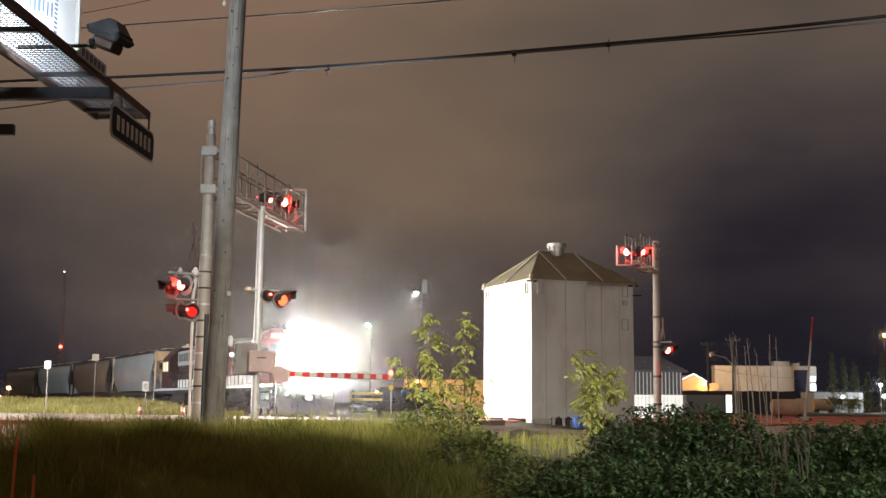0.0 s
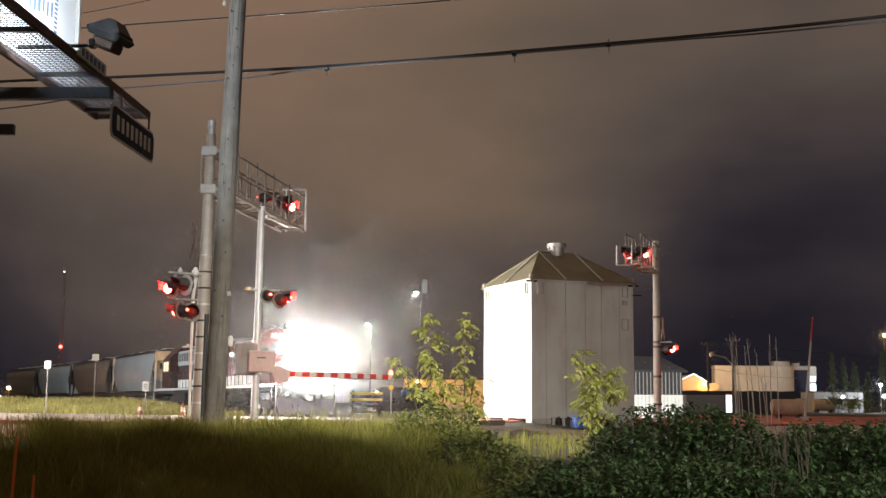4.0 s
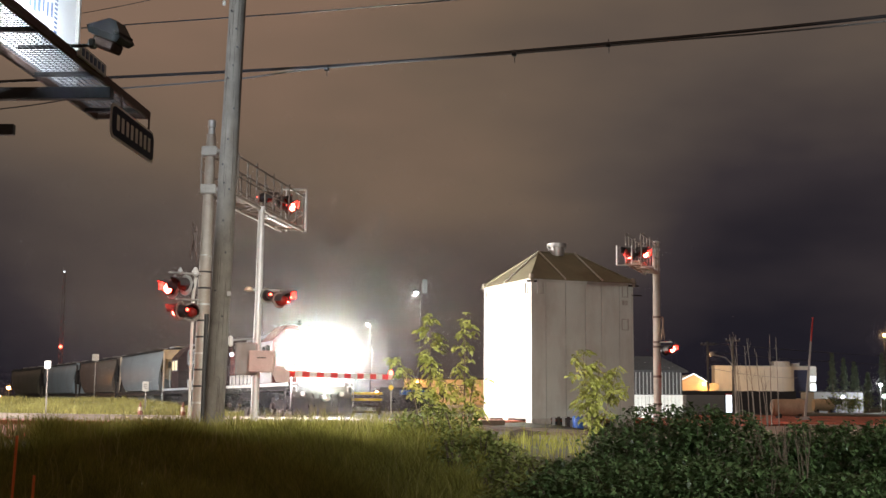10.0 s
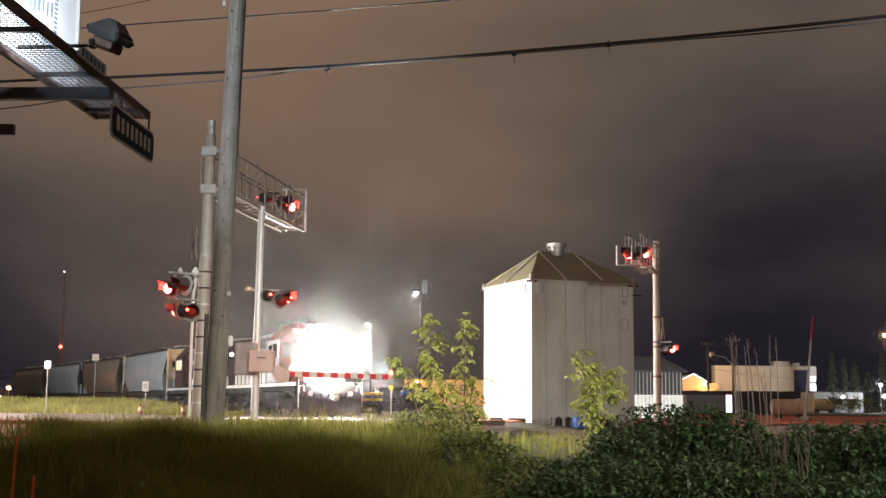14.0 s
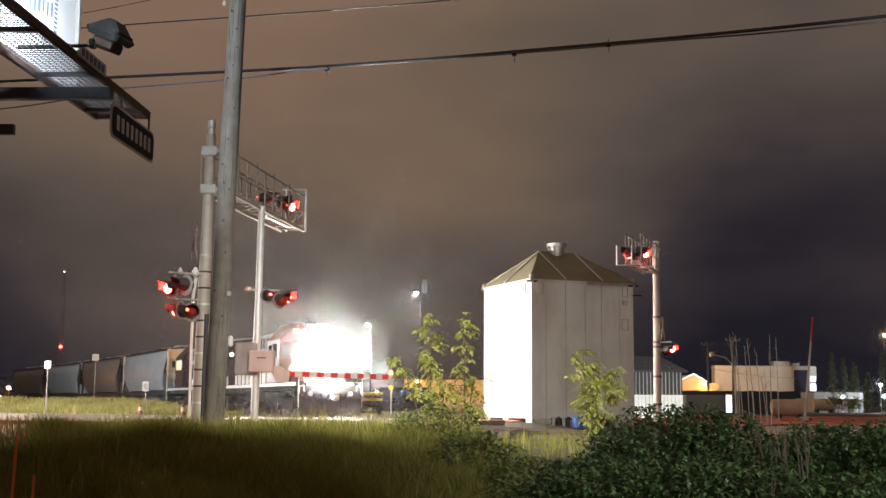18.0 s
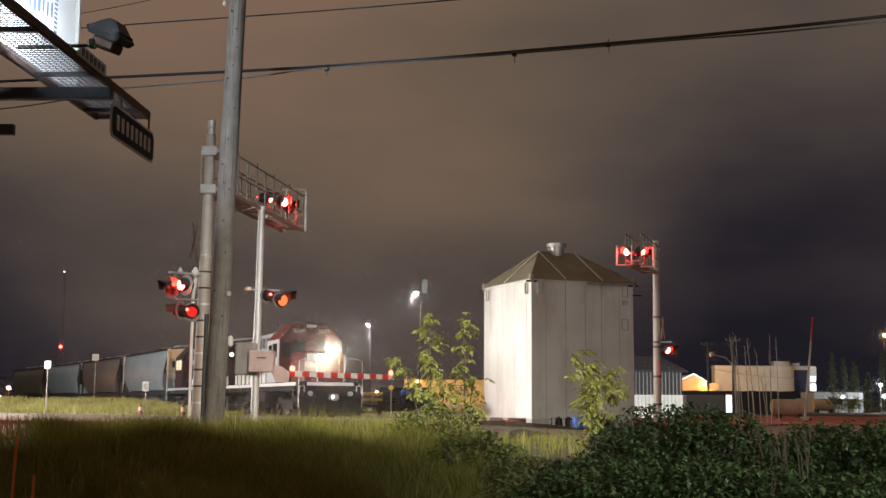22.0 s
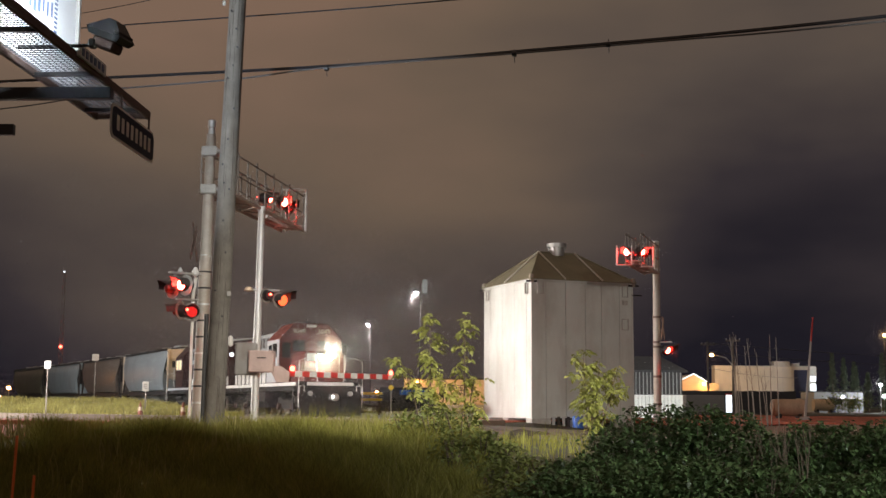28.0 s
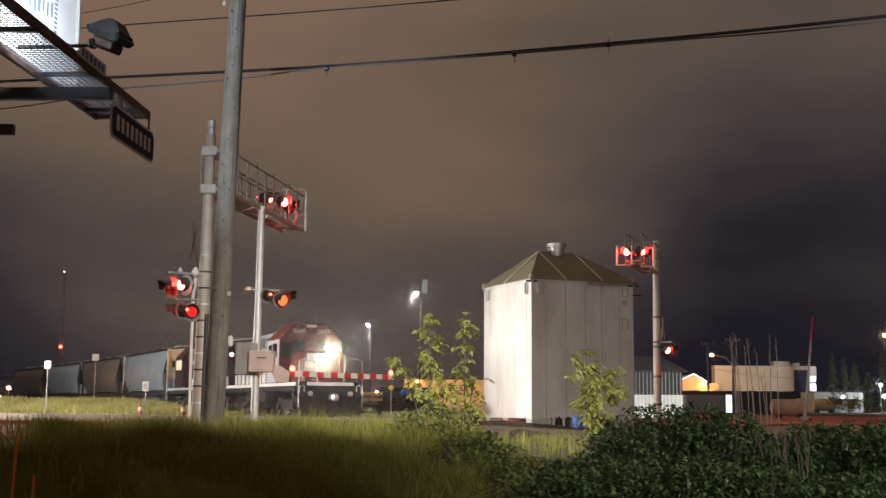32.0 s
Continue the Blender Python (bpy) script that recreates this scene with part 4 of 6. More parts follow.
    bo.matrix_basis = pose(0, -4.5, 4.80)
    bo["label"] = "amber beacon"
    for x in (-1, 1):
        part("grab_iron", Geo().tube([(x * 1.46, -0.08, 1.14), (x * 1.46, 0.02, 1.18), (x * 1.46, 0.02, 1.46), (x * 1.24, 0.02, 1.46), (x * 1.24, 0.02, 1.22)], 0.02, 6), M_WHITE, t, "white grab iron")
        part("equipment_cover", Geo().box((x * 0.72, -9.3, 3.72), (0.56, 6.1, 1.05), ch=0.06), M_SIDINGGREY, t, "grey equipment cover on the hood")
        for i in range(7):
            part("cover_slot", Geo().box((x * 1.005, -6.9 - i * 0.82, 3.78), (0.02, 0.5, 0.55)), M_DARK, t)
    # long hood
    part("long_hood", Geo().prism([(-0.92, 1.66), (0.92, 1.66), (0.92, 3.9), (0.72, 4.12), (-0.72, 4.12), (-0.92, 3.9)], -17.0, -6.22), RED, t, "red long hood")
    part("number", Geo().box((-0.93, -16.4, 3.5), (0.01, 0.5, 0.2)), M_LETTER, t)
    for x in (-1, 1):
        part("hood_stripe", Geo().box((x * 0.935, -11.6, 1.97), (0.035, 10.7, 0.55)), M_WHITE, t, "white lower hood stripe")
        for i in range(9):
            d = part("hood_door", Geo().box((x * 0.935, -7.2 - i * 1.02, 2.95), (0.03, 0.92, 1.3), ch=0.008), RED, t)
            part("louvre", Geo().box((x * 0.955, -7.2 - i * 1.02, 3.2), (0.012, 0.6, 0.35)), M_DARK, d)
        part("radiator_grille", Geo().box((x * 0.94, -15.2, 3.85), (0.03, 2.6, 0.42)), M_DARK, t)
        n = 11
        for i in range(n):
            y = -6.6 - i * 1.0
            part("rail_post", Geo().tube([(x * 1.50, y, 1.40), (x * 1.50, y, 2.75)], 0.022, 5), M_DARK, t)
        part("side_handrail", Geo().tube([(x * 1.50, -6.5, 2.75), (x * 1.50, -16.8, 2.75)], 0.022, 5), M_DARK, t)
        part("mid_handrail", Geo().tube([(x * 1.50, -6.5, 2.2), (x * 1.50, -16.8, 2.2)], 0.018, 5), M_DARK, t)
        part("fuel_tank", Geo().prism([(x * 0.2, 0.45), (x * 1.15, 0.45), (x * 1.45, 0.75), (x * 1.45, 1.22), (x * 0.2, 1.22)], -11.2, -6.9), M_DARK, t) if x == 1 else part("fuel_tank", Geo().prism([(-1.45, 1.22), (-1.45, 0.75), (-1.15, 0.45), (0.19, 0.45), (0.19, 1.22)], -11.2, -6.9), M_DARK, t)
    for y in (-8.5, -10.2, -11.6):
        part("exhaust_fan", Geo().cyl((0, y - 2.5, 4.1), (0, y - 2.5, 4.26), 0.62, n=20), M_DARK, t)
    part("exhaust_stack", Geo().box((0, -8.6, 4.24), (0.5, 0.9, 0.28), ch=0.03), M_DARK, t)
    part("rear_coupler", Geo().box((0, -18.1, 0.95), (0.3, 0.9, 0.28), ch=0.05), M_DARK, t)
    wheels = []
    for yb in (-3.6, -14.2):
        for x in (-1, 1):
            part("truck_frame", Geo().prism([(-1.9, 0.55), (-1.2, 0.40), (1.2, 0.40), (1.9, 0.55), (1.9, 0.95), (0.6, 1.05), (-0.6, 1.05), (-1.9, 0.95)], -0.06, 0.06), M_DARK, t, m=Matrix.Translation((x * 1.05, yb, 0)) @ Matrix.Rotation(math.pi / 2, 4, "Z"))
            for k in (-1.35, 1.35):
                part("journal_box", Geo().cyl((x * 1.10, yb + k, 0.52), (x * 1.28, yb + k, 0.52), 0.16, n=12), M_BROWNSTEEL, t)
                part("brake_cylinder", Geo().cyl((x * 1.15, yb + k * 0.4, 0.95), (x * 1.25, yb + k * 0.4 + 0.4, 0.95), 0.12, n=10), M_DARK, t)
        for k in (-1.35, 1.35):
            g = Geo().cyl((-0.8, 0, 0), (0.8, 0, 0), 0.09, n=10)
            for x in (-1, 1):
                g.cyl((x * 0.69, 0, 0), (x * 0.80, 0, 0), 0.51, n=24)
                g.cyl((x * 0.665, 0, 0), (x * 0.69, 0, 0), 0.54, n=24)
            w = part("wheelset", g, M_STEEL_RAIL, t, m=pose(0, yb + k, 0.51))
            wheels.append(w)
    lamps = [bo]
    if lit:
        lamps = []
        me = lamp_ball("headlight", G_HEAD, G_HEADDIM, 0.125, 90.0, 18)
        for x in (-0.19, 0.19):
            ob = new("headlight", me)
            ob.parent = t
            ob.matrix_basis = pose(x, -0.88, 2.80)
            ob["label"] = "round headlight lamp"
            lamps.append(ob)
    return t, wheels, lamps


LOCO, LOCO_WHEELS, HEADLAMPS = build_loco(True)
LOCO2, LOCO2_WHEELS, BEACONS = build_loco(False)


def build_hopper(mat, label, end=None):
    L = 18.7
    t = thing("hopper_car", Matrix.Identity(4), label, "hopper car", group="hopper cars")
    # bulging body: section (half width, height)
    sec = [(0.35, 1.25), (1.30, 1.55), (1.50, 2.1), (1.58, 2.8), (1.55, 3.6), (1.42, 4.2), (1.20, 4.48), (0.5, 4.60)]
    full = [(x, z) for x, z in sec] + [(-x, z) for x, z in reversed(sec)]
    g, n = Geo(), len(full)
    def inset(z, base):
        return base + 1.9 * max(0.0, (3.6 - z) / 2.35)

    for lay, way in ((0.85, 1), (1.05, 1), (1.05, -1), (0.85, -1)):
        k = 0.97 if lay < 1 else 1.0
        g.v += [(x * k, -inset(z, lay) if way == 1 else -L + inset(z, lay), z) for x, z in full]
    for j in range(3):
        g.f += [(j * n + i, j * n + (i + 1) % n, (j + 1) * n + (i + 1) % n, (j + 1) * n + i) for i in range(n)]
    g.f += [tuple(range(n)), tuple(3 * n + i for i in range(n - 1, -1, -1))]
    part("body", g, mat, t)
    for x in (-1, 1):
        part("side_sill", Geo().box((x * 1.42, -L / 2, 1.30), (0.12, L - 1.2, 0.28)), M_DARK, t)
        part("roof_edge", Geo().box((x * 1.38, -L / 2, 4.36), (0.08, L - 2.0, 0.10)), mat, t)
        for i in range(16):
            part("roof_bracket", Geo().box((x * 1.30, -1.5 - i * (L - 3) / 15, 4.52), (0.35, 0.06, 0.20)), M_DARK, t)
        for e in (0, 1):
            y0 = -0.5 if e == 0 else -L + 0.5
            y1 = -1.0 if e == 0 else -L + 1.0
            part("end_post", Geo().box((x * 1.40, y0, 2.9), (0.12, 0.12, 3.2)), end or M_DARK, t)
            part("end_brace", Geo().tube([(x * 1.40, y0, 1.4), (x * 1.35, y1 - (0.6 if e == 0 else -0.6), 3.2)], 0.06, 6), M_DARK, t)
            for k in range(6):
                part("ladder_rung", Geo().box((x * 1.46, (y0 + y1) / 2, 1.6 + k * 0.42), (0.03, 0.45, 0.03)), M_DARK, t)
    part("running_board", Geo().box((0, -L / 2, 4.70), (0.9, L - 1.6, 0.06)), M_DARK, t)
    for i in range(4):
        y = -2.9 - i * (L - 5.8) / 3
        part("roof_hatch", Geo().box((0, y, 4.80), (0.7, 1.6, 0.12), ch=0.03), M_GALV, t)
        part("outlet", Geo().add([(-1.2, y - 1.5, 1.3), (1.2, y - 1.5, 1.3), (1.2, y + 1.5, 1.3), (-1.2, y + 1.5, 1.3), (-0.3, y - 0.3, 0.45), (0.3, y - 0.3, 0.45), (0.3, y + 0.3, 0.45), (-0.3, y + 0.3, 0.45)],
                                 [(0, 1, 2, 3), (4, 7, 6, 5), (0, 4, 5, 1), (1, 5, 6, 2), (2, 6, 7, 3), (3, 7, 4, 0)]), mat, t)
    for e in (0, 1):
        y = -0.45 if e == 0 else -L + 0.45
        part("end_sill", Geo().box((0, y, 1.2), (3.0, 0.5, 0.4)), M_DARK, t)
        w = 1 if e == 0 else -1
        # without an end colour, M_DARK paints in the shadow between cars
        part("end_sheet", Geo().add([(-1.3, y - 2.3 * w, 1.5), (1.3, y - 2.3 * w, 1.5), (1.38, y - 0.3 * w, 3.9), (-1.38, y - 0.3 * w, 3.9),
                                     (-1.3, y - 2.4 * w, 1.5), (1.3, y - 2.4 * w, 1.5), (1.38, y - 0.4 * w, 3.9), (-1.38, y - 0.4 * w, 3.9)],
                                    [(0, 1, 2, 3), (4, 7, 6, 5), (0, 4, 5, 1), (1, 5, 6, 2), (2, 6, 7, 3), (3, 7, 4, 0)]), end or M_DARK, t)
        part("top_panel", Geo().box((0, y - 0.3 * w, 4.15), (2.75, 0.08, 0.6)), end or mat, t)
        part("end_cap_rail", Geo().box((0, y, 4.46), (2.9, 0.12, 0.12)), end or mat, t)
        part("coupler", Geo().box((0, 0.1 if e == 0 else -L - 0.1, 0.95), (0.28, 0.9, 0.26), ch=0.04), M_DARK, t)
    wheels = []
    for yb in (-2.3, -L + 2.3):
        for x in (-1, 1):
            part("truck_frame", Geo().prism([(-1.2, 0.38), (-0.4, 0.28), (0.4, 0.28), (1.2, 0.38), (1.2, 0.58), (0.45, 0.85), (-0.45, 0.85), (-1.2, 0.58)], -0.06, 0.06), M_DARK, t, m=Matrix.Translation((x * 1.0, yb, 0)) @ Matrix.Rotation(math.pi / 2, 4, "Z"))
        for k in (-0.9, 0.9):
            g = Geo().cyl((-0.8, 0, 0), (0.8, 0, 0), 0.08, n=8)
            for x in (-1, 1):
                g.cyl((x * 0.69, 0, 0), (x * 0.80, 0, 0), 0.44, n=20)
                g.cyl((x * 0.665, 0, 0), (x * 0.69, 0, 0), 0.47, n=20)
            wheels.append(part("wheelset", g, M_STEEL_RAIL, t, m=pose(0, yb + k, 0.44)))
    return t, wheels


HOPPERS = [build_hopper(M_HOPBLUE, "blue-grey covered hopper car with a cream end coupled behind the locomotives", M_TAN), build_hopper(M_HOPBROWN, "grimy brown covered hopper car with bulging sides"),
           build_hopper(M_HOPLIGHT, "pale steel-blue covered hopper car with bulging sides"), build_hopper(M_HOPOLIVE, "dark dirty olive covered hopper car at the train's tail")]


# ---- utility pole, cables, billboard ----
def build_pole():
    t = thing("utility_pole", Matrix.Identity(4), "weathered grey wooden utility pole leaning slightly in the grass", "utility pole")
    a, b = Vector((-5.03, 27.0, -0.2)), Vector((-4.66, 27.0, 13.2))
    g = Geo()
    k, n = 26, 20
    rng = random.Random(9)
    for i in range(k + 1):
        f = i / k
        p = a.lerp(b, f)
        r = 0.232 - 0.058 * f
        for j in range(n):
            w = r * (1 + 0.02 * math.sin(j * 3.1 + 1.3) + rng.uniform(-0.012, 0.012))
            g.v.append((p.x + w * math.cos(2 * math.pi * j / n), p.y + w * math.sin(2 * math.pi * j / n), p.z))
    for i in range(k):
        g.f += [(i * n + j, i * n + (j + 1) % n, (i + 1) * n + (j + 1) % n, (i + 1) * n + j) for j in range(n)]
    g.f += [tuple(range(n - 1, -1, -1)), tuple(k * n + j for j in range(n))]
    part("shaft", g, M_POLE, t)
    for i in range(46):
        z, s = rng.uniform(0.3, 12.2), rng.uniform(-0.88, 0.88)
        p = a.lerp(b, (z + 0.2) / 13.4)
        r = 0.232 - 0.058 * (z + 0.2) / 13.4
        ln, lean = rng.uniform(0.35, 1.5), 0.0277
        part("crack", Geo().tube([(p.x + r * s - lean * ln / 2, p.y - r * math.sqrt(1 - s * s) - 0.001, z - ln / 2), (p.x + r * s, p.y - r * math.sqrt(1 - s * s) - 0.002, z), (p.x + r * s + lean * ln / 2 + rng.uniform(-0.006, 0.006), p.y - r * math.sqrt(1 - s * s) + 0.001, z + ln / 2)], [0.002, rng.uniform(0.004, 0.008), 0.002], 4), M_TIE, t)
    part("ground_conduit", Geo().tube([(-5.25, 26.9, -0.2), (-5.22, 26.9, 2.75)], 0.05, 8), M_DARK, t, "dark ground conduit")
    for i, (z, s) in enumerate(((6.8, -1), (6.2, 1), (5.7, -1), (5.2, 1), (4.7, 0), (4.3, -1), (3.9, 1), (3.4, 0), (2.9, 1), (2.3, -1), (1.9, 1), (6.5, 0.5), (5.9, 0.2), (4.0, -0.4))):
        z *= 1.42
        p = a.lerp(b, (z + 0.2) / 13.4)
        part("bolt", Geo().cyl((p.x + 0.09 * s, p.y - 0.15, z), (p.x + 0.09 * s, p.y - 0.225, z), 0.022, n=8), M_BLACK, t)
    part("insulator", Geo().lathe([(0.03, 0), (0.05, 0.03), (0.03, 0.06), (0.045, 0.09), (0.02, 0.12)], 10), M_GALV, t, m=pose(-5.06, 27.0, 9.85))
    part("tag", Geo().box((-4.72, 26.8, 3.2), (0.08, 0.02, 0.10)), M_GALV, t)


def sag(p, q, drop, n=18):
    p, q = Vector(p), Vector(q)
    return [p.lerp(q, i / n) - Vector((0, 0, drop * 4 * (i / n) * (1 - i / n))) for i in range(n + 1)]


def smooth_line(pts, n=10):
    pts = [Vector(p) for p in pts]
    out = []
    for i in range(len(pts) - 1):
        p0, p1, p2, p3 = pts[max(i - 1, 0)], pts[i], pts[i + 1], pts[min(i + 2, len(pts) - 1)]
        for k in range(n):
            t = k / n
            out.append(0.5 * (2 * p1 + (p2 - p0) * t + (2 * p0 - 5 * p1 + 4 * p2 - p3) * t * t + (3 * p1 - p0 - 3 * p2 + p3) * t ** 3))
    return out + [pts[-1]]


def build_cables():
    def out(pts, k=1.5):
        return [Vector(EYE) + (Vector(p) - Vector(EYE)) * k for p in pts]

    main = smooth_line([(-15.0, 23.0, 6.40), (-8.46, 21.0, 6.37), (-5.72, 20.5, 6.37), (-1.96, 19.5, 6.31), (1.09, 18.5, 6.285), (6.37, 17.0, 6.41), (16.0, 14.4, 6.95)])
    c = [("overhead_cable", main, 0.019, M_WIRE, "thick black overhead cable bundle across the sky"),
         ("overhead_cable", [p + Vector((0, 0.05, 0.035)) for p in main], 0.014, M_WIRE, "thin dark overhead cable lashed beside the bundle"),
         ("overhead_cable", smooth_line([(-5.55, 20.3, 6.13), (-3.5, 19.9, 6.20), (-1.96, 19.45, 6.28), (1.09, 18.45, 6.25), (3.2, 17.85, 6.275), (6.37, 16.95, 6.33), (16, 14.3, 6.76)]), 0.015, M_WIRESHINY, "pale stranded cable slung below the bundle"),
         ("overhead_cable", smooth_line([(-12.0, 22.0, 7.28), (-5.62, 20.0, 7.14), (0.28, 18.0, 6.97), (9.0, 15.2, 7.0)]), 0.012, M_WIRE, "single thin dark power wire high overhead"),
         ("overhead_cable", smooth_line([(-13.0, 22.3, 5.85), (-8.0, 21.4, 6.02), (-5.55, 20.3, 6.12)]), 0.012, M_WIRE, "thin dark service wire"),
         ("overhead_cable", smooth_line([(-8.0, 20.0, 7.05), (-5.1, 19.0, 7.18), (-2.0, 18.0, 7.6)]), 0.006, M_WIRE, "very thin dark wire")]
    for nm, pts, r, mat, lab in c:
        solid(nm, Geo().tube(out(pts), r * 1.5, 6), mat, lab, "cable", group="overhead cables")
    for x, y, z in ((-1.93, 19.45, 6.27), (1.09, 18.45, 6.24), (2.5, 18.0, 6.27)):
        t = thing("cable_clamp", Matrix.Translation(out([(x, y, z)])[0]), "small dark clamp on the overhead cable bundle", "clamp", group="cable clamps")
        part("band", Geo().cyl((-0.05, 0.01, 0.0), (0.05, -0.01, 0.0), 0.065, n=10), M_WIRE, t)
        part("tail", Geo().tube([(0, 0, 0.12), (0.01, 0, -0.2)], 0.01, 5), M_WIRE, t)


def build_billboard():
    turn = Matrix.Translation((-4.70, 19.05, 0)) @ Matrix.Rotation(radians(-2.9), 4, "Z") @ Matrix.Translation((4.70, -19.05, 0))
    t = thing("billboard", turn, "lit white billboard with blue print above a steel mesh catwalk", "billboard")
    part("panel", Geo().box((-5.72, 11.1, 7.42), (0.12, 14.2, 3.9), ch=0.01), M_BOARD, t, "bright white printed panel")
    part("panel_trim", Geo().box((-5.70, 18.23, 7.42), (0.18, 0.06, 3.9)), M_GALV, t)
    for i in range(10):
        part("print_bar", Geo().box((-5.655, 15.75 + i * 0.16, 6.50 - 0.02 * (i % 3)), (0.008, 0.09 if i < 7 else 0.05, 0.36 if i < 7 else 0.22)), M_INK, t)
    for i in range(8):
        part("print_bar", Geo().box((-5.655, 17.35, 6.22 + i * 0.07), (0.008, 0.10, 0.03)), M_INK, t)
    x0, x1, y0, y1, z = -5.57, -4.72, 6.0, 19.05, 5.36
    for x, nm in ((x0, "inner_stringer"), (x1, "outer_stringer")):
        part(nm, Geo().box((x, (y0 + y1) / 2, z), (0.06, y1 - y0, 0.13), ch=0.008), M_BROWNSTEEL, t)
    part("end_angle", Geo().box(((x0 + x1) / 2, y1, z), (x1 - x0, 0.05, 0.10)), M_BROWNSTEEL, t)
    for i in range(6):
        part("cross_bar", Geo().box(((x0 + x1) / 2, 8.2 + i * 2.05, z - 0.05), (x1 - x0, 0.05, 0.06)), M_BLACK, t)
    g = Geo()
    k = int((y1 - y0) / 0.085)
    for i in range(k):
        g.box(((x0 + x1) / 2, y0 + i * 0.085, z + 0.03), (x1 - x0 - 0.06, 0.012, 0.014))
    for j in range(9):
        g.box((x0 + 0.085 + j * 0.085, (y0 + y1) / 2, z + 0.028), (0.006, y1 - y0, 0.012))
    ob = part("mesh_deck", g, M_GRATE, t, "galvanised walkway grating")
    ob["kind"] = "stuff"
    part("support_beam", Geo().box((-6.86, 16.9, 5.17), (4.5, 0.14, 0.17), ch=0.01), M_BLACK, t)
    part("support_beam", Geo().box((-8.95, 20.0, 5.36), (3.3, 0.12, 0.18), ch=0.01), M_BLACK, t)
    part("support_beam", Geo().box((-7.0, 11.5, 5.16), (4.3, 0.14, 0.20), ch=0.01), M_BROWNSTEEL, t)
    part("post", Geo().cyl((-8.4, 14.2, -0.9), (-8.4, 14.2, 8.8), 0.30, n=20), M_BROWNSTEEL, t)
    part("torsion_bar", Geo().box((-7.4, 14.2, 6.2), (2.2, 0.4, 0.4)), M_BROWNSTEEL, t)
    part("dark_shroud", Geo().prism([(-7.6, 4.9), (-6.6, 4.7), (-5.9, 4.95), (-5.9, 5.3), (-7.6, 5.3)], 14.6, 15.4), M_BLACK, t)
    part("banner_plate", Geo().box((-4.675, 16.2, 5.45), (0.03, 1.1, 0.17)), M_BOARD, t, "small printed strip on the catwalk edge")
    for i in range(6):
        part("print_bar", Geo().box((-4.656, 15.8 + i * 0.16, 5.45), (0.008, 0.09, 0.10)), M_INK, t)
    # flood lamp on its arm
    f = thing("billboard_flood_lamp", Matrix.Identity(4), "dark cast metal flood lamp on an arm off the catwalk", "flood lamp")
    part("arm", Geo().tube([(-5.57, 15.45, 5.40), (-4.62, 15.45, 5.44)], 0.025, 8), M_BLACK, f)
    part("bracket", Geo().box((-4.60, 15.45, 5.46), (0.10, 0.12, 0.12), ch=0.02), M_BLACK, f)
    m = Matrix.Translation((-4.40, 15.5, 5.56)) @ pose(0, 0, 0, 0, 22, -14) @ Matrix.Scale(0.86, 4)
    part("housing", Geo().add([(-0.32, -0.2, 0.05), (0.30, -0.2, 0.05), (0.30, 0.25, 0.05), (-0.32, 0.25, 0.05), (-0.05, -0.12, 0.27), (0.08, -0.12, 0.27), (0.08, 0.16, 0.27), (-0.05, 0.16, 0.27),
                               (-0.26, -0.17, -0.04), (0.26, -0.17, -0.04), (0.26, 0.2, -0.04), (-0.26, 0.2, -0.04)],
                              [(0, 1, 5, 4), (1, 2, 6, 5), (2, 3, 7, 6), (3, 0, 4, 7), (4, 5, 6, 7), (8, 9, 1, 0), (9, 10, 2, 1), (10, 11, 3, 2), (11, 8, 0, 3), (11, 10, 9, 8)]), M_BLACK, f, m=m)
    part("lens_box", Geo().box((0.02, 0.0, -0.12), (0.40, 0.30, 0.16), ch=0.03), M_BROWNSTEEL, f, m=m)
    part("heat_fin", Geo().box((0.22, 0.0, 0.10), (0.10, 0.42, 0.05), ch=0.01), M_DARK, f, m=m)
    # small name plate hung from the catwalk's edge
    s = thing("name_plate_sign", turn, "navy name plate with pale border hung under the catwalk", "sign")

    def plate(hw, hh, x, th, r):
        g = Geo()
        out = []
        for cx, cz, a0 in ((hw - r, hh - r, 0), (-hw + r, hh - r, 90), (-hw + r, -hh + r, 180), (hw - r, -hh + r, 270)):
            out += [(cx + r * math.cos(radians(a0 + k * 15)), cz + r * math.sin(radians(a0 + k * 15))) for k in range(7)]
        n = len(out)
        g.v += [(x, a, b) for a, b in out] + [(x + th, a, b) for a, b in out]
        g.f += [(i, (i + 1) % n, n + (i + 1) % n, n + i) for i in range(n)] + [tuple(range(n)), tuple(n + i for i in range(n))]
        return g

    m = pose(-4.66, 18.05, 4.83)
    part("border", plate(1.06, 0.25, 0.0, 0.02, 0.14), M_WHITE, s, m=m)
    part("face", plate(1.02, 0.215, 0.012, 0.016, 0.115), M_SIGNNAVY, s, m=m)
    for i in range(8):
        part("print_bar", Geo().box((0.031, -0.77 + i * 0.22, 0.0), (0.006, 0.115, 0.22)), M_WHITE, s, m=m)
    for y in (17.5, 18.9):
        part("hanger", Geo().box((-4.67, y, 5.18), (0.02, 0.04, 0.24)), M_BROWNSTEEL, s)


build_pole()
build_cables()
build_billboard()


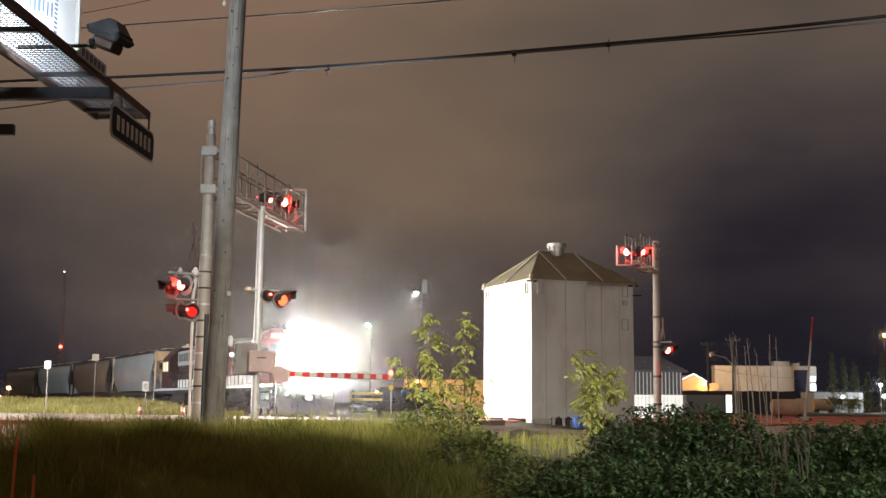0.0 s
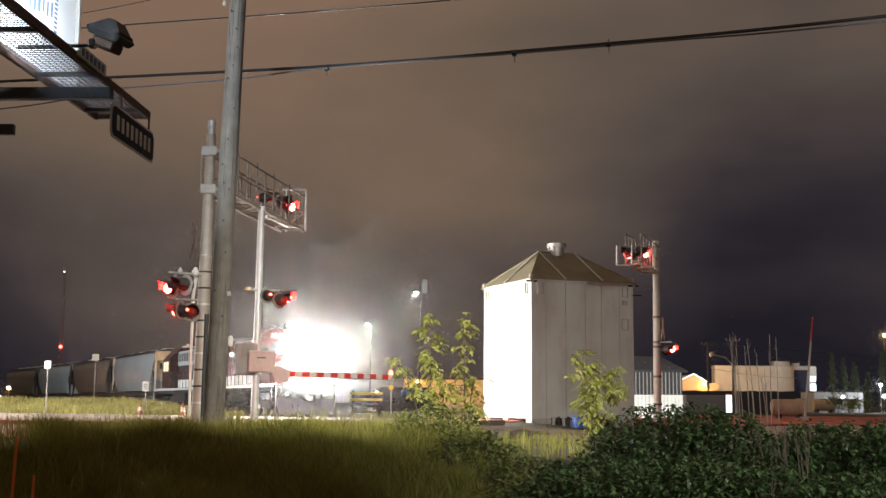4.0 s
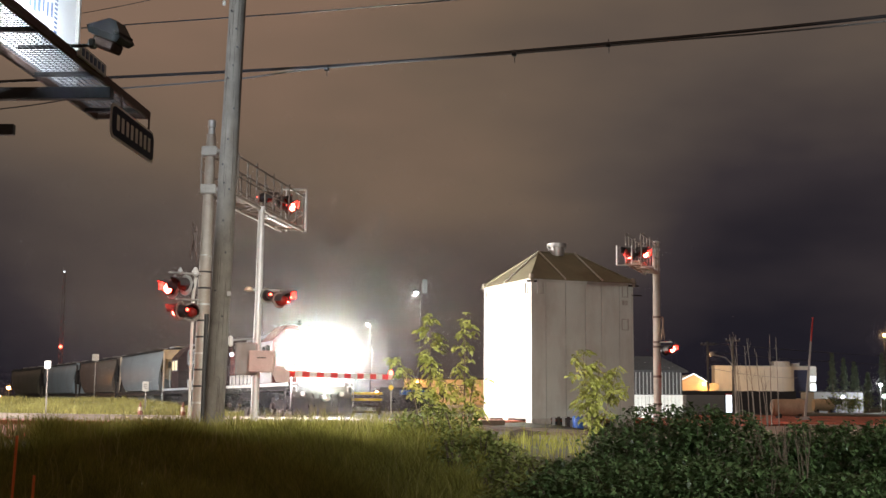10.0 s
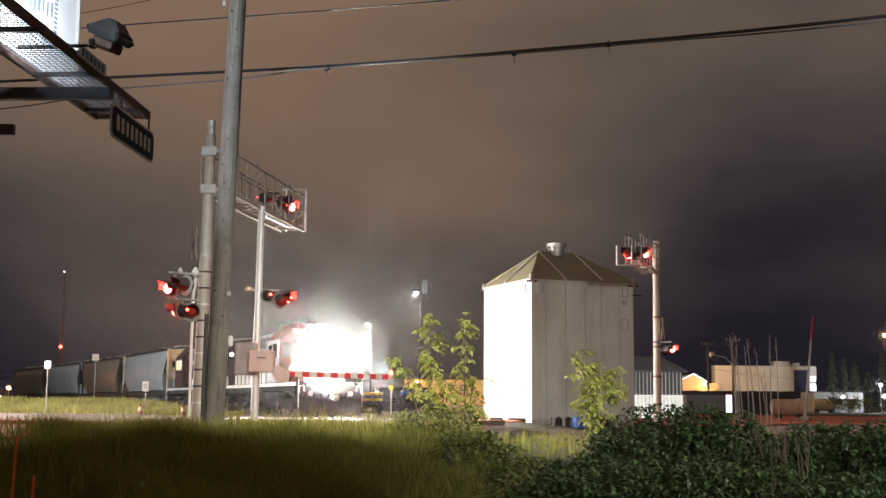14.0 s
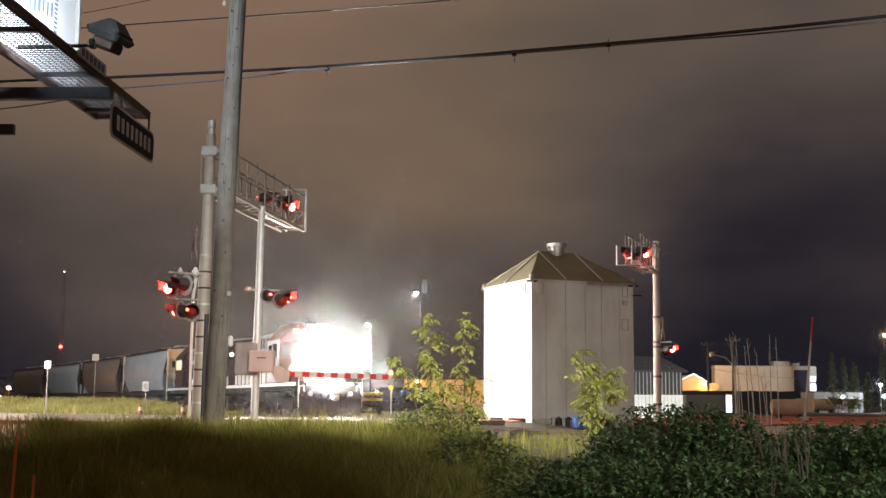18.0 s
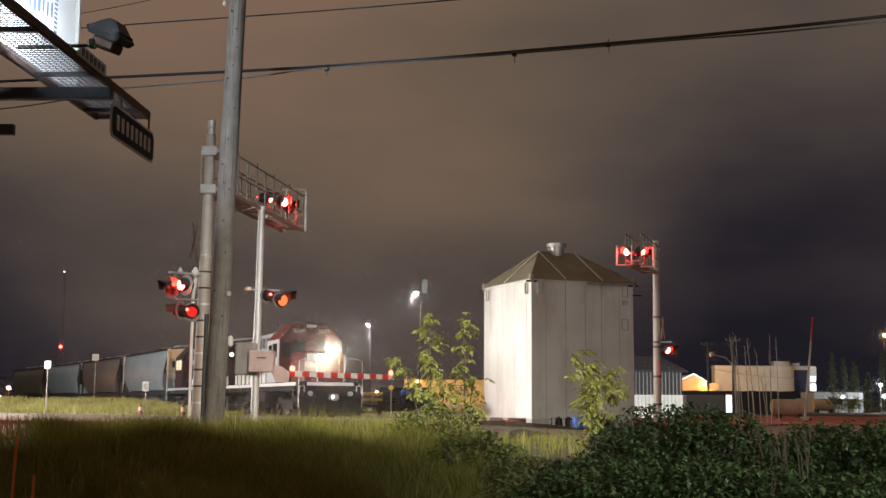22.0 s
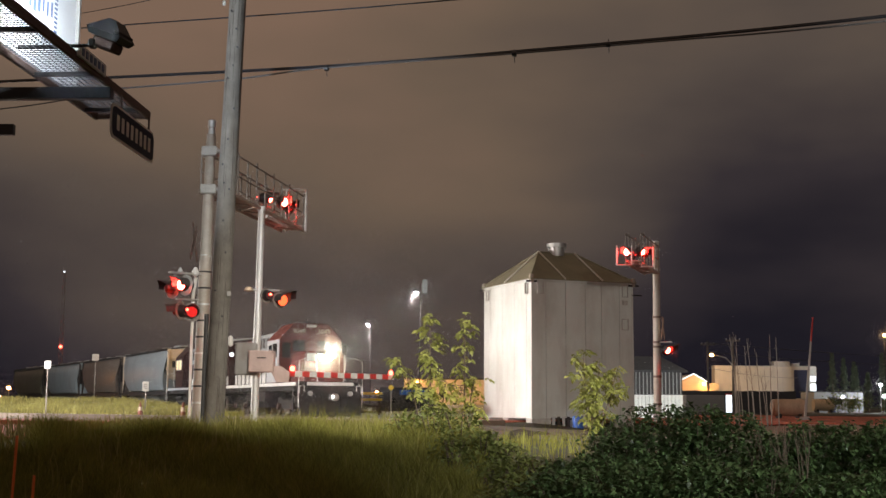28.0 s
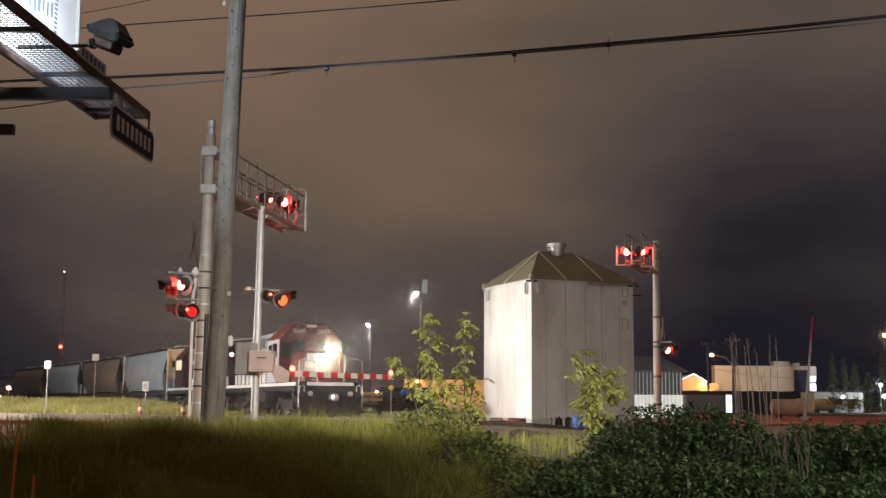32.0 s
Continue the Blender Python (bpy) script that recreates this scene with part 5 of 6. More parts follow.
# ---- things beyond the road ----
def street_lamp(x, y, h, lean, mat, label, arm=0.9, group="yard lamps"):
    t = thing("street_lamp", pose(x, y, 0), label, "street lamp", group=group)
    part("pole", Geo().tube([(0, 0, 0), (0, 0, h * 0.6), (0, 0, h)], [0.055, 0.045, 0.035], 10), M_DARK, t)
    part("base", Geo().cyl((0, 0, 0), (0, 0, 0.4), 0.2, n=12), M_CONC, t)
    part("arm", Geo().tube([(0, 0, h - 0.05), (lean * arm, -0.2, h + 0.05)], 0.035, 6), M_GALV, t)
    hd = part("head", Geo().box((lean * arm, -0.3, h + 0.06), (0.34, 0.6, 0.09), ch=0.03), M_DARK, t)
    part("luminaire", Geo().lathe([(0.03, -0.15), (0.10, -0.12), (0.13, -0.06), (0.11, 0.0)], 14), mat, hd, "glowing lamp glass", m=pose(lean * arm, -0.35, h))
    return t


LATE_LAMP = []


def build_far():
    street_lamp(-6.45, 110, 7.85, -0.3, G_WHITELAMP, "slim steel yard lamp burning white")
    l2 = street_lamp(-1.75, 95, 9.45, -0.35, G_WHITELAMP, "tall steel yard lamp burning white with a banner bracket")
    part("banner", Geo().box((0.35, 0, 9.9), (0.4, 0.05, 1.1), ch=0.02), M_SIDINGGREY, l2)
    # long low building with dark lettering
    b = thing("warehouse", pose(0.5, 140, 0), "long low buff warehouse lit orange with dark wall lettering", "warehouse")
    part("wall", Geo().box((0, 4, 1.78), (9.6, 8, 3.5)), M_STUCCO, b)
    part("roof", Geo().box((0, 4, 3.60), (9.9, 8.3, 0.16)), M_ROOFDARK, b)
    part("base_band", Geo().box((0, -0.03, 0.35), (9.6, 0.06, 0.7)), M_SIDINGGREY, b)
    ob = new("lettering", text_mesh("STEEL L", 0.95, M_SIGNNAVY, 0.02))
    ob.parent = b
    ob.matrix_basis = pose(1.6, -0.04, 2.55, 90, 0, 0)
    for i in range(3):
        w = part("window", Geo().box((-3.6 + i * 1.6, -0.03, 1.9), (0.9, 0.06, 0.9)), M_GALV, b)
        part("pane", Geo().box((-3.6 + i * 1.6, -0.07, 1.9), (0.8, 0.02, 0.8)), M_GLASS, w)
    part("wall_lamp", Geo().box((-3.4, -0.1, 3.2), (0.16, 0.2, 0.14)), G_SODIUM, b, "sodium wall lamp")
    # signal bungalow of ribbed sheet
    s = thing("signal_shed", pose(11.9, 68, 0) @ pose(0, 0, 0, 0, 0, 8), "small white ribbed steel signal shed with a dark hipped roof", "shed")
    part("wall", Geo().box((0, 1.2, 1.36), (3.0, 2.4, 2.72)), M_FENCE, s)
    n = 14
    for i in range(n):
        x = -1.5 + (i + 0.5) * 3.0 / n
        part("lower_sheet", Geo().box((x, -0.03, 0.70), (3.0 / n * 0.90, 0.06, 1.36), ch=0.008), M_SIDING, s)
        part("upper_sheet", Geo().box((x, -0.025, 2.05), (3.0 / n * 0.22, 0.05, 1.30), ch=0.01), M_SIDINGGREY, s)
    part("roof", Geo().add([(-1.75, -0.25, 2.72), (1.75, -0.25, 2.72), (1.75, 2.65, 2.72), (-1.75, 2.65, 2.72), (-0.8, 1.2, 3.55), (0.6, 1.2, 3.55),
                            (-1.75, -0.25, 2.62), (1.75, -0.25, 2.62), (1.75, 2.65, 2.62), (-1.75, 2.65, 2.62)],
                           [(0, 1, 5, 4), (1, 2, 5), (2, 3, 4, 5), (3, 0, 4), (6, 7, 1, 0), (7, 8, 2, 1), (8, 9, 3, 2), (9, 6, 0, 3), (9, 8, 7, 6)]), M_ROOFDARK, s)
    part("door", Geo().box((1.52, 1.2, 1.05), (0.04, 0.9, 2.0)), M_SIDING, s)
    # cream building with blue panel and lit corner
    c = thing("commercial_building", pose(44.9, 170, 0), "long flat-roofed cream commercial building with a deep blue panel", "building")
    part("wall", Geo().box((0, 1.0, 3.1), (14.0, 2.0, 6.2)), M_CREAM, c)
    part("parapet", Geo().box((0, 1.0, 6.26), (14.2, 2.2, 0.12)), M_GALV, c)
    part("blue_panel", Geo().box((5.0, -0.05, 3.8), (2.0, 0.1, 3.9)), M_BLUEPANEL, c)
    for z, h in ((4.55, 0.7), (3.3, 1.1), (2.0, 0.9), (0.95, 0.6)):
        part("corner_sign", Geo().box((6.62, -0.15, z), (0.72, 0.2, h), ch=0.03), G_SIGNBOX, c, "lit white corner sign")
    part("corner_wall", Geo().box((6.55, -0.08, 5.5), (1.1, 0.16, 1.4)), M_SIDING, c)
    for i in range(9):
        part("siding_joint", Geo().box((-6.3 + i * 1.25, -0.012, 4.0), (0.03, 0.024, 4.2)), M_GALV, c)
    part("rooftop_unit", Geo().box((2.5, 1.1, 6.6), (2.2, 1.4, 0.7)), M_GALV, c)
    part("rooftop_unit", Geo().box((4.5, 1.2, 6.5), (1.0, 1, 0.4)), M_GALV, c)
    a = thing("annex_building", pose(35.4, 168, 0), "low buff annex with a gabled roof edged in light", "building")
    part("wall", Geo().box((0, 4, 1.9), (5.2, 8, 3.8)), M_STUCCO, a)
    part("gable_roof", Geo().prism([(-2.9, 3.8), (0.9, 3.8), (-0.4, 4.9), (-1.0, 5.0), (-2.9, 4.1)], -0.3, 8.2), M_STUCCO, a)
    for p, q in (((-2.9, 4.15), (-0.9, 5.08)), ((-0.9, 5.08), (1.0, 3.95))):
        # the gable's lit edge is made to glow by itself
        part("glowing_roof_edge", Geo().tube([(p[0], -0.35, p[1]), (q[0], -0.35, q[1])], 0.07, 6), G_SIGNBOX, a, "lit gable edge drawn as a glowing strip")
    part("wall_lamp", Geo().lathe([(0.05, 0), (0.2, 0.1), (0.2, 0.3), (0.05, 0.4)], 12), G_SODIUM, a, m=pose(0.5, -0.4, 3.5))
    # dark fence and parked containers before the buildings
    f = thing("board_fence", pose(27.5, 118, 0), "long dark board fence along the yard", "fence", kind="")
    for i in range(24):
        part("board", Geo().box((-8 + i * 0.62, 0, 1.08 + 0.02 * (i % 3)), (0.618, 0.05, 2.2)), M_FENCE, f)
    part("rail", Geo().box((-0.8, 0.06, 1.6), (15.0, 0.06, 0.1)), M_FENCE, f)
    for k, (x, y, h, lab) in enumerate(((26.1, 120, 7.1, "thin wooden power pole with a crossarm"), (25.0, 105, 6.7, "wooden power pole with a wide crossarm and a lamp bracket"))):
        p = thing("power_pole", pose(x, y, 0), lab, "power pole", group="power poles")
        part("shaft", Geo().tube([(0, 0, 0), (0, 0, h)], [0.13, 0.085], 10), M_POLE, p)
        part("crossarm", Geo().box((0, -0.1, h - 0.35), (1.45 if k == 0 else 1.25, 0.1, 0.12)), M_POLE, p)
        for dx in (-0.58, -0.25, 0.25, 0.58):
            part("insulator", Geo().cyl((dx, -0.1, h - 0.29), (dx, -0.1, h - 0.14), 0.035, n=8), M_GALV, p)
        if k:
            part("lamp_arm", Geo().tube([(0, -0.1, 4.2), (-0.7, -0.2, 4.9), (-1.7, -0.3, 5.1)], 0.05, 6), M_GALV, p)
            part("lamp_hood", Geo().lathe([(0.2, -0.02), (0.17, 0.12), (0.05, 0.16)], 12), M_GALV, p, m=pose(-1.9, -0.35, 5.2))
            ob = new("lamp_globe", lamp_ball("lamp_globe", G_LATE, M_GALV, 0.15, 90.0))
            ob.parent = p
            ob.matrix_basis = pose(-1.9, -0.35, 5.12)
            ob["label"] = "sodium street lamp globe"
            LATE_LAMP.append(ob)
    for dz in (0, -0.9):
        solid("power_line", Geo().tube(sag((26.0, 119.8, 6.9 + dz), (90, 128, 6.6 + dz), 1.2), 0.03, 5), M_WIRE, "dark slack power line between poles", "cable", group="power lines")
    solid("power_line", Geo().tube(sag((26.1, 119.8, 4.45), (49.2, 169.7, 4.65), 0.25), 0.03, 5), M_WIRE, "dark slack service line to the building", "cable", group="power lines")
    # raised barrier arm
    r = thing("raised_gate_arm", pose(18.31, 62, 0), "raised red and white crossing gate arm leaning a little", "crossing gate")
    n = 13
    for i in range(n):
        a0, a1 = 0.28 + i * 4.94 / n, 0.28 + (i + 1) * 4.94 / n
        part("arm_stripe", Geo().tube([(0.107 * a0, 0, a0), (0.107 * a1, 0, a1)], [0.075 - 0.003 * i, 0.072 - 0.003 * i], 6), M_STRIPERED if i > 9 else M_SIGNWHITE, r)
    part("base", Geo().box((0.0, 0, 0.14), (0.42, 0.42, 0.3), ch=0.04), M_SIGNWHITE, r)
    part("tip_lamp", Geo().cyl((0.56, 0, 5.2), (0.57, 0, 5.32), 0.05, n=8), M_STRIPERED, r)
    # lit pylon sign
    g = thing("pylon_sign", pose(23.4, 100, 0), "lit white pylon sign with a red top", "sign")
    part("cabinet", Geo().box((0, 0, 0.95), (0.42, 0.3, 1.4), ch=0.02), G_SIGNBOX, g)
    part("cap", Geo().box((0, 0, 1.72), (0.46, 0.34, 0.14)), M_STRIPERED, g)
    part("foot", Geo().box((0, 0, 0.12), (0.5, 0.3, 0.26)), M_DARK, g)
    # cylindrical fuel tank and yard clutter
    k = thing("fuel_tank", pose(20.9, 74, 0), "horizontal rusty cream fuel tank on cradles", "tank")
    part("shell", Geo().cyl((-0.9, 0, 0.72), (0.9, 0, 0.72), 0.50, n=20), M_RUSTTANK, k)
    part("end_cap", Geo().lathe([(0.50, 0), (0.42, 0.1), (0.2, 0.16)], 20), M_RUSTTANK, k, m=pose(-0.9, 0, 0.72, 0, -90, 0))
    part("end_cap", Geo().lathe([(0.50, 0), (0.42, 0.1), (0.2, 0.16)], 20), M_RUSTTANK, k, m=pose(0.9, 0, 0.72, 0, 90, 0))
    for x in (-0.6, 0.6):
        part("cradle", Geo().box((x, 0, 0.16), (0.15, 0.9, 0.34)), M_DARK, k)
    t = thing("cargo_container", pose(20.4, 95, 0), "grey-blue steel cargo container in the yard", "container")
    part("box", Geo().box((0, 1.2, 0.85), (3.0, 2.4, 1.5), ch=0.03), M_SIDINGGREY, t)
    for i in range(14):
        part("rib", Geo().box((-1.4 + i * 0.215, -0.02, 0.85), (0.09, 0.05, 1.36)), M_SIDINGGREY, t)
    part("skid", Geo().box((0, 1.2, 0.06), (2.9, 2.3, 0.12)), M_DARK, t)
    k = thing("fuel_tank", pose(46.0, 148, 0), "small pale horizontal tank in the far yard", "tank")
    part("shell", Geo().cyl((-1.2, 0, 0.95), (1.2, 0, 0.95), 0.7, n=18), M_STUCCO, k)
    for x in (-0.8, 0.8):
        part("cradle", Geo().box((x, 0, 0.2), (0.2, 1.2, 0.42)), M_DARK, k)
    # small things far off, a row of lamps
    for x, y, z, mat, lab in ((57.3, 160, 3.6, G_WHITELAMP, "bright white flood lamp on a post"), (59.5, 165, 2.2, G_WHITELAMP, "white flood lamp on a post"), (49.0, 150, 1.9, G_WHITELAMP, "small white yard lamp on a post"), (54.4, 150, 9.5, G_SODIUM, "tall sodium street lamp"),
                              (-41.7, 118, 2.0, G_SODIUM, "low orange lamp on a post"), (-42.6, 118, 1.2, G_SODIUM, "low orange lamp on a post"), (-5.8, 110, 1.7, G_SODIUM, "low orange lamp beside the yard"), (-43.4, 119, 1.3, G_REDSMALL, "low red lamp on a post")):
        t = thing("yard_lamp", pose(x, y, 0), lab, "lamp", group="far yard lamps")
        part("post", Geo().tube([(0, 0, 0), (0, 0, z)], 0.06, 8), M_GALV if mat is G_WHITELAMP else M_DARK, t)
        k = 0.20 if mat is G_WHITELAMP else 0.17
        part("globe", Geo().lathe([(k * 0.25, -k * 0.8), (k, -k * 0.3), (k, k * 0.4), (k * 0.25, k * 0.9)], 12), mat, t, m=pose(0, -0.1, z))
    # radio mast with red lights
    t = thing("radio_mast", pose(-81.2, 260, 0), "slender lattice radio mast with red obstruction lights", "radio mast")
    for dx, dy in ((-0.5, 0), (0.5, 0), (0, 0.8)):
        part("leg", Geo().tube([(dx, dy, 0), (dx * 0.4, dy * 0.4, 28.0)], 0.03, 5), M_MASTTAN, t)
    for i in range(18):
        z = 1 + i * 1.5
        part("lattice", Geo().tube([(-0.45, 0, z), (0.45, 0, z + 0.75), (-0.42, 0, z + 1.5)], 0.03, 4), M_WHITE if i in (6, 7, 12, 13, 14) else M_STRIPERED, t)
    part("red_light", Geo().lathe([(0.1, -0.3), (0.34, -0.1), (0.34, 0.15), (0.1, 0.35)], 12), G_REDSMALL, t, "lit red obstruction light", m=pose(0, -0.5, 12.2))
    part("top_light", Geo().lathe([(0.06, -0.2), (0.2, -0.06), (0.2, 0.1), (0.06, 0.2)], 10), G_SIGNBOX, t, "lit pale obstruction light", m=pose(0, -0.3, 28.2))
    # track side signs
    def post_sign(x, y, h, w, hh, face, lab, back=False):
        z0 = ground_height(x, y)
        q = thing("post_sign", pose(x, y, z0 - 0.1), lab, "sign", group="road signs")
        part("post", Geo().box((0, 0.03, h / 2), (0.055, 0.05, h)), M_RAILDARK, q)
        part("plate", Geo().box((0, 0, h - hh / 2), (w, 0.02, hh), ch=0.008), face, q)
        if not back:
            for i in range(3):
                part("print_bar", Geo().box((0, -0.014, h - hh * (0.3 + 0.2 * i)), (w * 0.6, 0.006, hh * 0.09)), M_DARK, q)
    post_sign(-20.65, 64, 3.0, 0.34, 0.42, M_SIGNWHITE, "small white sign on a tall steel post in the bank")
    post_sign(-15.97, 66, 1.65, 0.34, 0.52, M_CONC, "white notice on a short post in the bank")
    post_sign(-22.7, 80, 3.35, 0.44, 0.42, M_MASTTAN, "dull tan-backed sign before the hopper cars", True)
    q = thing("post_sign", pose(-3.95, 95, 0), "yellow warning sign on a post in the yard", "sign", group="road signs")
    part("post", Geo().box((0, 0.03, 0.9), (0.07, 0.05, 1.8)), M_GALV, q)
    part("plate", Geo().cyl((0, -0.02, 2.0), (0, 0.0, 2.0), 0.24, n=4), M_YELLOW, q)
    for x, y, h in ((-15.6, 63.5, 0.75), (-12.65, 60, 0.8)):
        t = thing("traffic_cone", pose(x, y, ground_height(x, y)), "orange traffic cone with a pale collar in the grass", "traffic cone", group="traffic cones")
        part("base", Geo().box((0, 0, 0.03), (0.38, 0.38, 0.05), ch=0.01), M_ORANGE, t)
        part("cone", Geo().lathe([(0.16, 0.05), (0.10, h * 0.5), (0.03, h)], 16), M_ORANGE, t)
        part("collar", Geo().lathe([(0.118, h * 0.42), (0.085, h * 0.68)], 16), M_RUSTTANK, t)
    for x, y, z0, z1 in ((-4.53, 13.0, -0.62, 0.46), (-4.25, 12.8, -0.7, 0.06)):
        t = thing("marker_stake", pose(x, y, ground_height(x, y), 0, 2, 0), "thin orange marker stake in the grass", "stake", group="marker stakes")
        part("stake", Geo().box((0, 0, (z1 - ground_height(x, y)) / 2), (0.03, 0.012, z1 - ground_height(x, y)), ch=0.004), M_STAKE, t)
    # stack of timber and blue kiosk beside the yard lamp
    t = thing("timber_stack", pose(-5.2, 84, 0), "low open stack of sleepers", "timber stack")
    for i in range(4):
        part("timber", Geo().box((0, 0, 0.2 + i * 0.42), (2.2, 0.25, 0.16), ch=0.02), M_YELLOW if i > 1 else M_TIE, t)
    for x in (-0.9, 0.9):
        part("post", Geo().box((x, 0.2, 0.85), (0.14, 0.14, 1.7)), M_TIE, t)
    t = thing("site_cabin", pose(-3.6, 125, 0), "low dark cabin with a blue lit sign band", "cabin")
    part("wall", Geo().box((0, 1.5, 1.2), (5.5, 3, 2.4)), M_FENCE, t)
    part("sign_band", Geo().box((0.6, -0.05, 1.9), (2.6, 0.1, 0.5)), G_BLUESIGN, t, "blue lit sign band")
    for x in (-1.4, 0.2):
        part("window", Geo().box((x, -0.03, 1.1), (0.7, 0.06, 0.6)), M_GLASS, t)


build_far()


# ---- plants ----
def leaves_mesh(name, pts, size, mat, rng, long=1.6, droop=0.3):
    """Folded leaves at the given points, turned every way."""
    n = len(pts)
    pts = np.asarray(pts, float)
    az = rng.uniform(0, 2 * np.pi, n)
    el = rng.normal(-droop, 0.5, n)
    s = size * rng.uniform(0.6, 1.35, n)
    d = np.stack([np.cos(az) * np.cos(el), np.sin(az) * np.cos(el), np.sin(el)], 1)
    side = np.stack([-np.sin(az), np.cos(az), rng.normal(0, 0.35, n)], 1)
    side /= np.linalg.norm(side, axis=1)[:, None]
    up = np.cross(d, side)
    L, w = (s * long)[:, None], (s * 0.5)[:, None]
    tip = pts + d * L
    mid = pts + d * L * 0.45
    a = mid + side * w + up * w * 0.35
    b = mid - side * w + up * w * 0.35
    v = np.stack([pts, a, tip, b], 1).reshape(-1, 3)
    i = np.arange(n)[:, None] * 4
    f = np.concatenate([i + [0, 1, 2], i + [0, 2, 3]], 0)
    return numpy_mesh(name, v, f, mat)


def compound_leaves(name, pts, size, mat, rng):
    """Hanging compound leaves: five leaflets on a drooping stalk at each point."""
    pts = np.asarray(pts, float)
    n = len(pts)
    az = rng.uniform(0, 2 * np.pi, n)
    drop = rng.uniform(0.25, 0.95, n)
    d = np.stack([np.cos(az) * np.cos(drop), np.sin(az) * np.cos(drop), -np.sin(drop)], 1)
    side = np.stack([-np.sin(az), np.cos(az), np.zeros(n)], 1)
    s = (size * rng.uniform(0.65, 1.3, n))[:, None]
    vs = []
    for along, turn, k in ((0.25, 1.0, 0.85), (0.25, -1.0, 0.85), (0.75, 0.8, 1.0), (0.75, -0.8, 1.0), (1.1, 0.0, 1.15)):
        base = pts + d * s * along * 1.6
        out = d * (1.2 - abs(turn) * 0.55) + side * turn + np.array((0, 0, -0.35)) + rng.normal(0, 0.15, (n, 3))
        out /= np.linalg.norm(out, axis=1)[:, None]
        wide = np.cross(out, np.cross(d, side) + rng.normal(0, 0.35, (n, 3)))
        wide /= np.linalg.norm(wide, axis=1)[:, None]
        nrm = np.cross(out, wide)
        L, w = s * 1.35 * k, s * 0.36 * k
        mid = base + out * L * 0.42
        vs.append(np.stack([base, mid + wide * w - nrm * w * 0.4, base + out * L, mid - wide * w - nrm * w * 0.4], 1))
    v = np.stack(vs, 1).reshape(-1, 3)
    i = np.arange(n * 5)[:, None] * 4
    return numpy_mesh(name, v, np.concatenate([i + [0, 1, 2], i + [0, 2, 3]], 0), mat)


def grass_mesh(name, xy, h, mat, rng, lean=0.35, width=0.006):
    """Bent tapering blades rooted on the ground."""
    n = len(xy)
    z = np.array([ground_height(x, y) for x, y in xy]) - 0.05
    hh = h * rng.uniform(0.45, 1.25, n)
    az = rng.uniform(0, 2 * np.pi, n)
    ln = np.abs(rng.normal(lean, 0.25, n)) * hh
    turn = rng.uniform(-0.9, 0.9, n)
    w = width * rng.uniform(0.7, 1.5, n)
    base = np.stack([xy[:, 0], xy[:, 1], z], 1)
    dx = np.stack([np.cos(az) * ln, np.sin(az) * ln, np.zeros(n)], 1)
    sd = np.stack([np.cos(turn), np.sin(turn), np.zeros(n)], 1) * w[:, None]
    up = np.stack([np.zeros(n), np.zeros(n), hh], 1)
    p1 = base + up * 0.55 + dx * 0.3
    p2 = base + up * 0.95 + dx
    v = np.stack([base - sd, base + sd, p1 + sd * 0.8, p1 - sd * 0.8, p2], 1).reshape(-1, 3)
    i = np.arange(n)[:, None] * 5
    f = np.concatenate([i + [0, 1, 2], i + [0, 2, 3], i + [3, 2, 4]], 0)
    return numpy_mesh(name, v, f, mat)


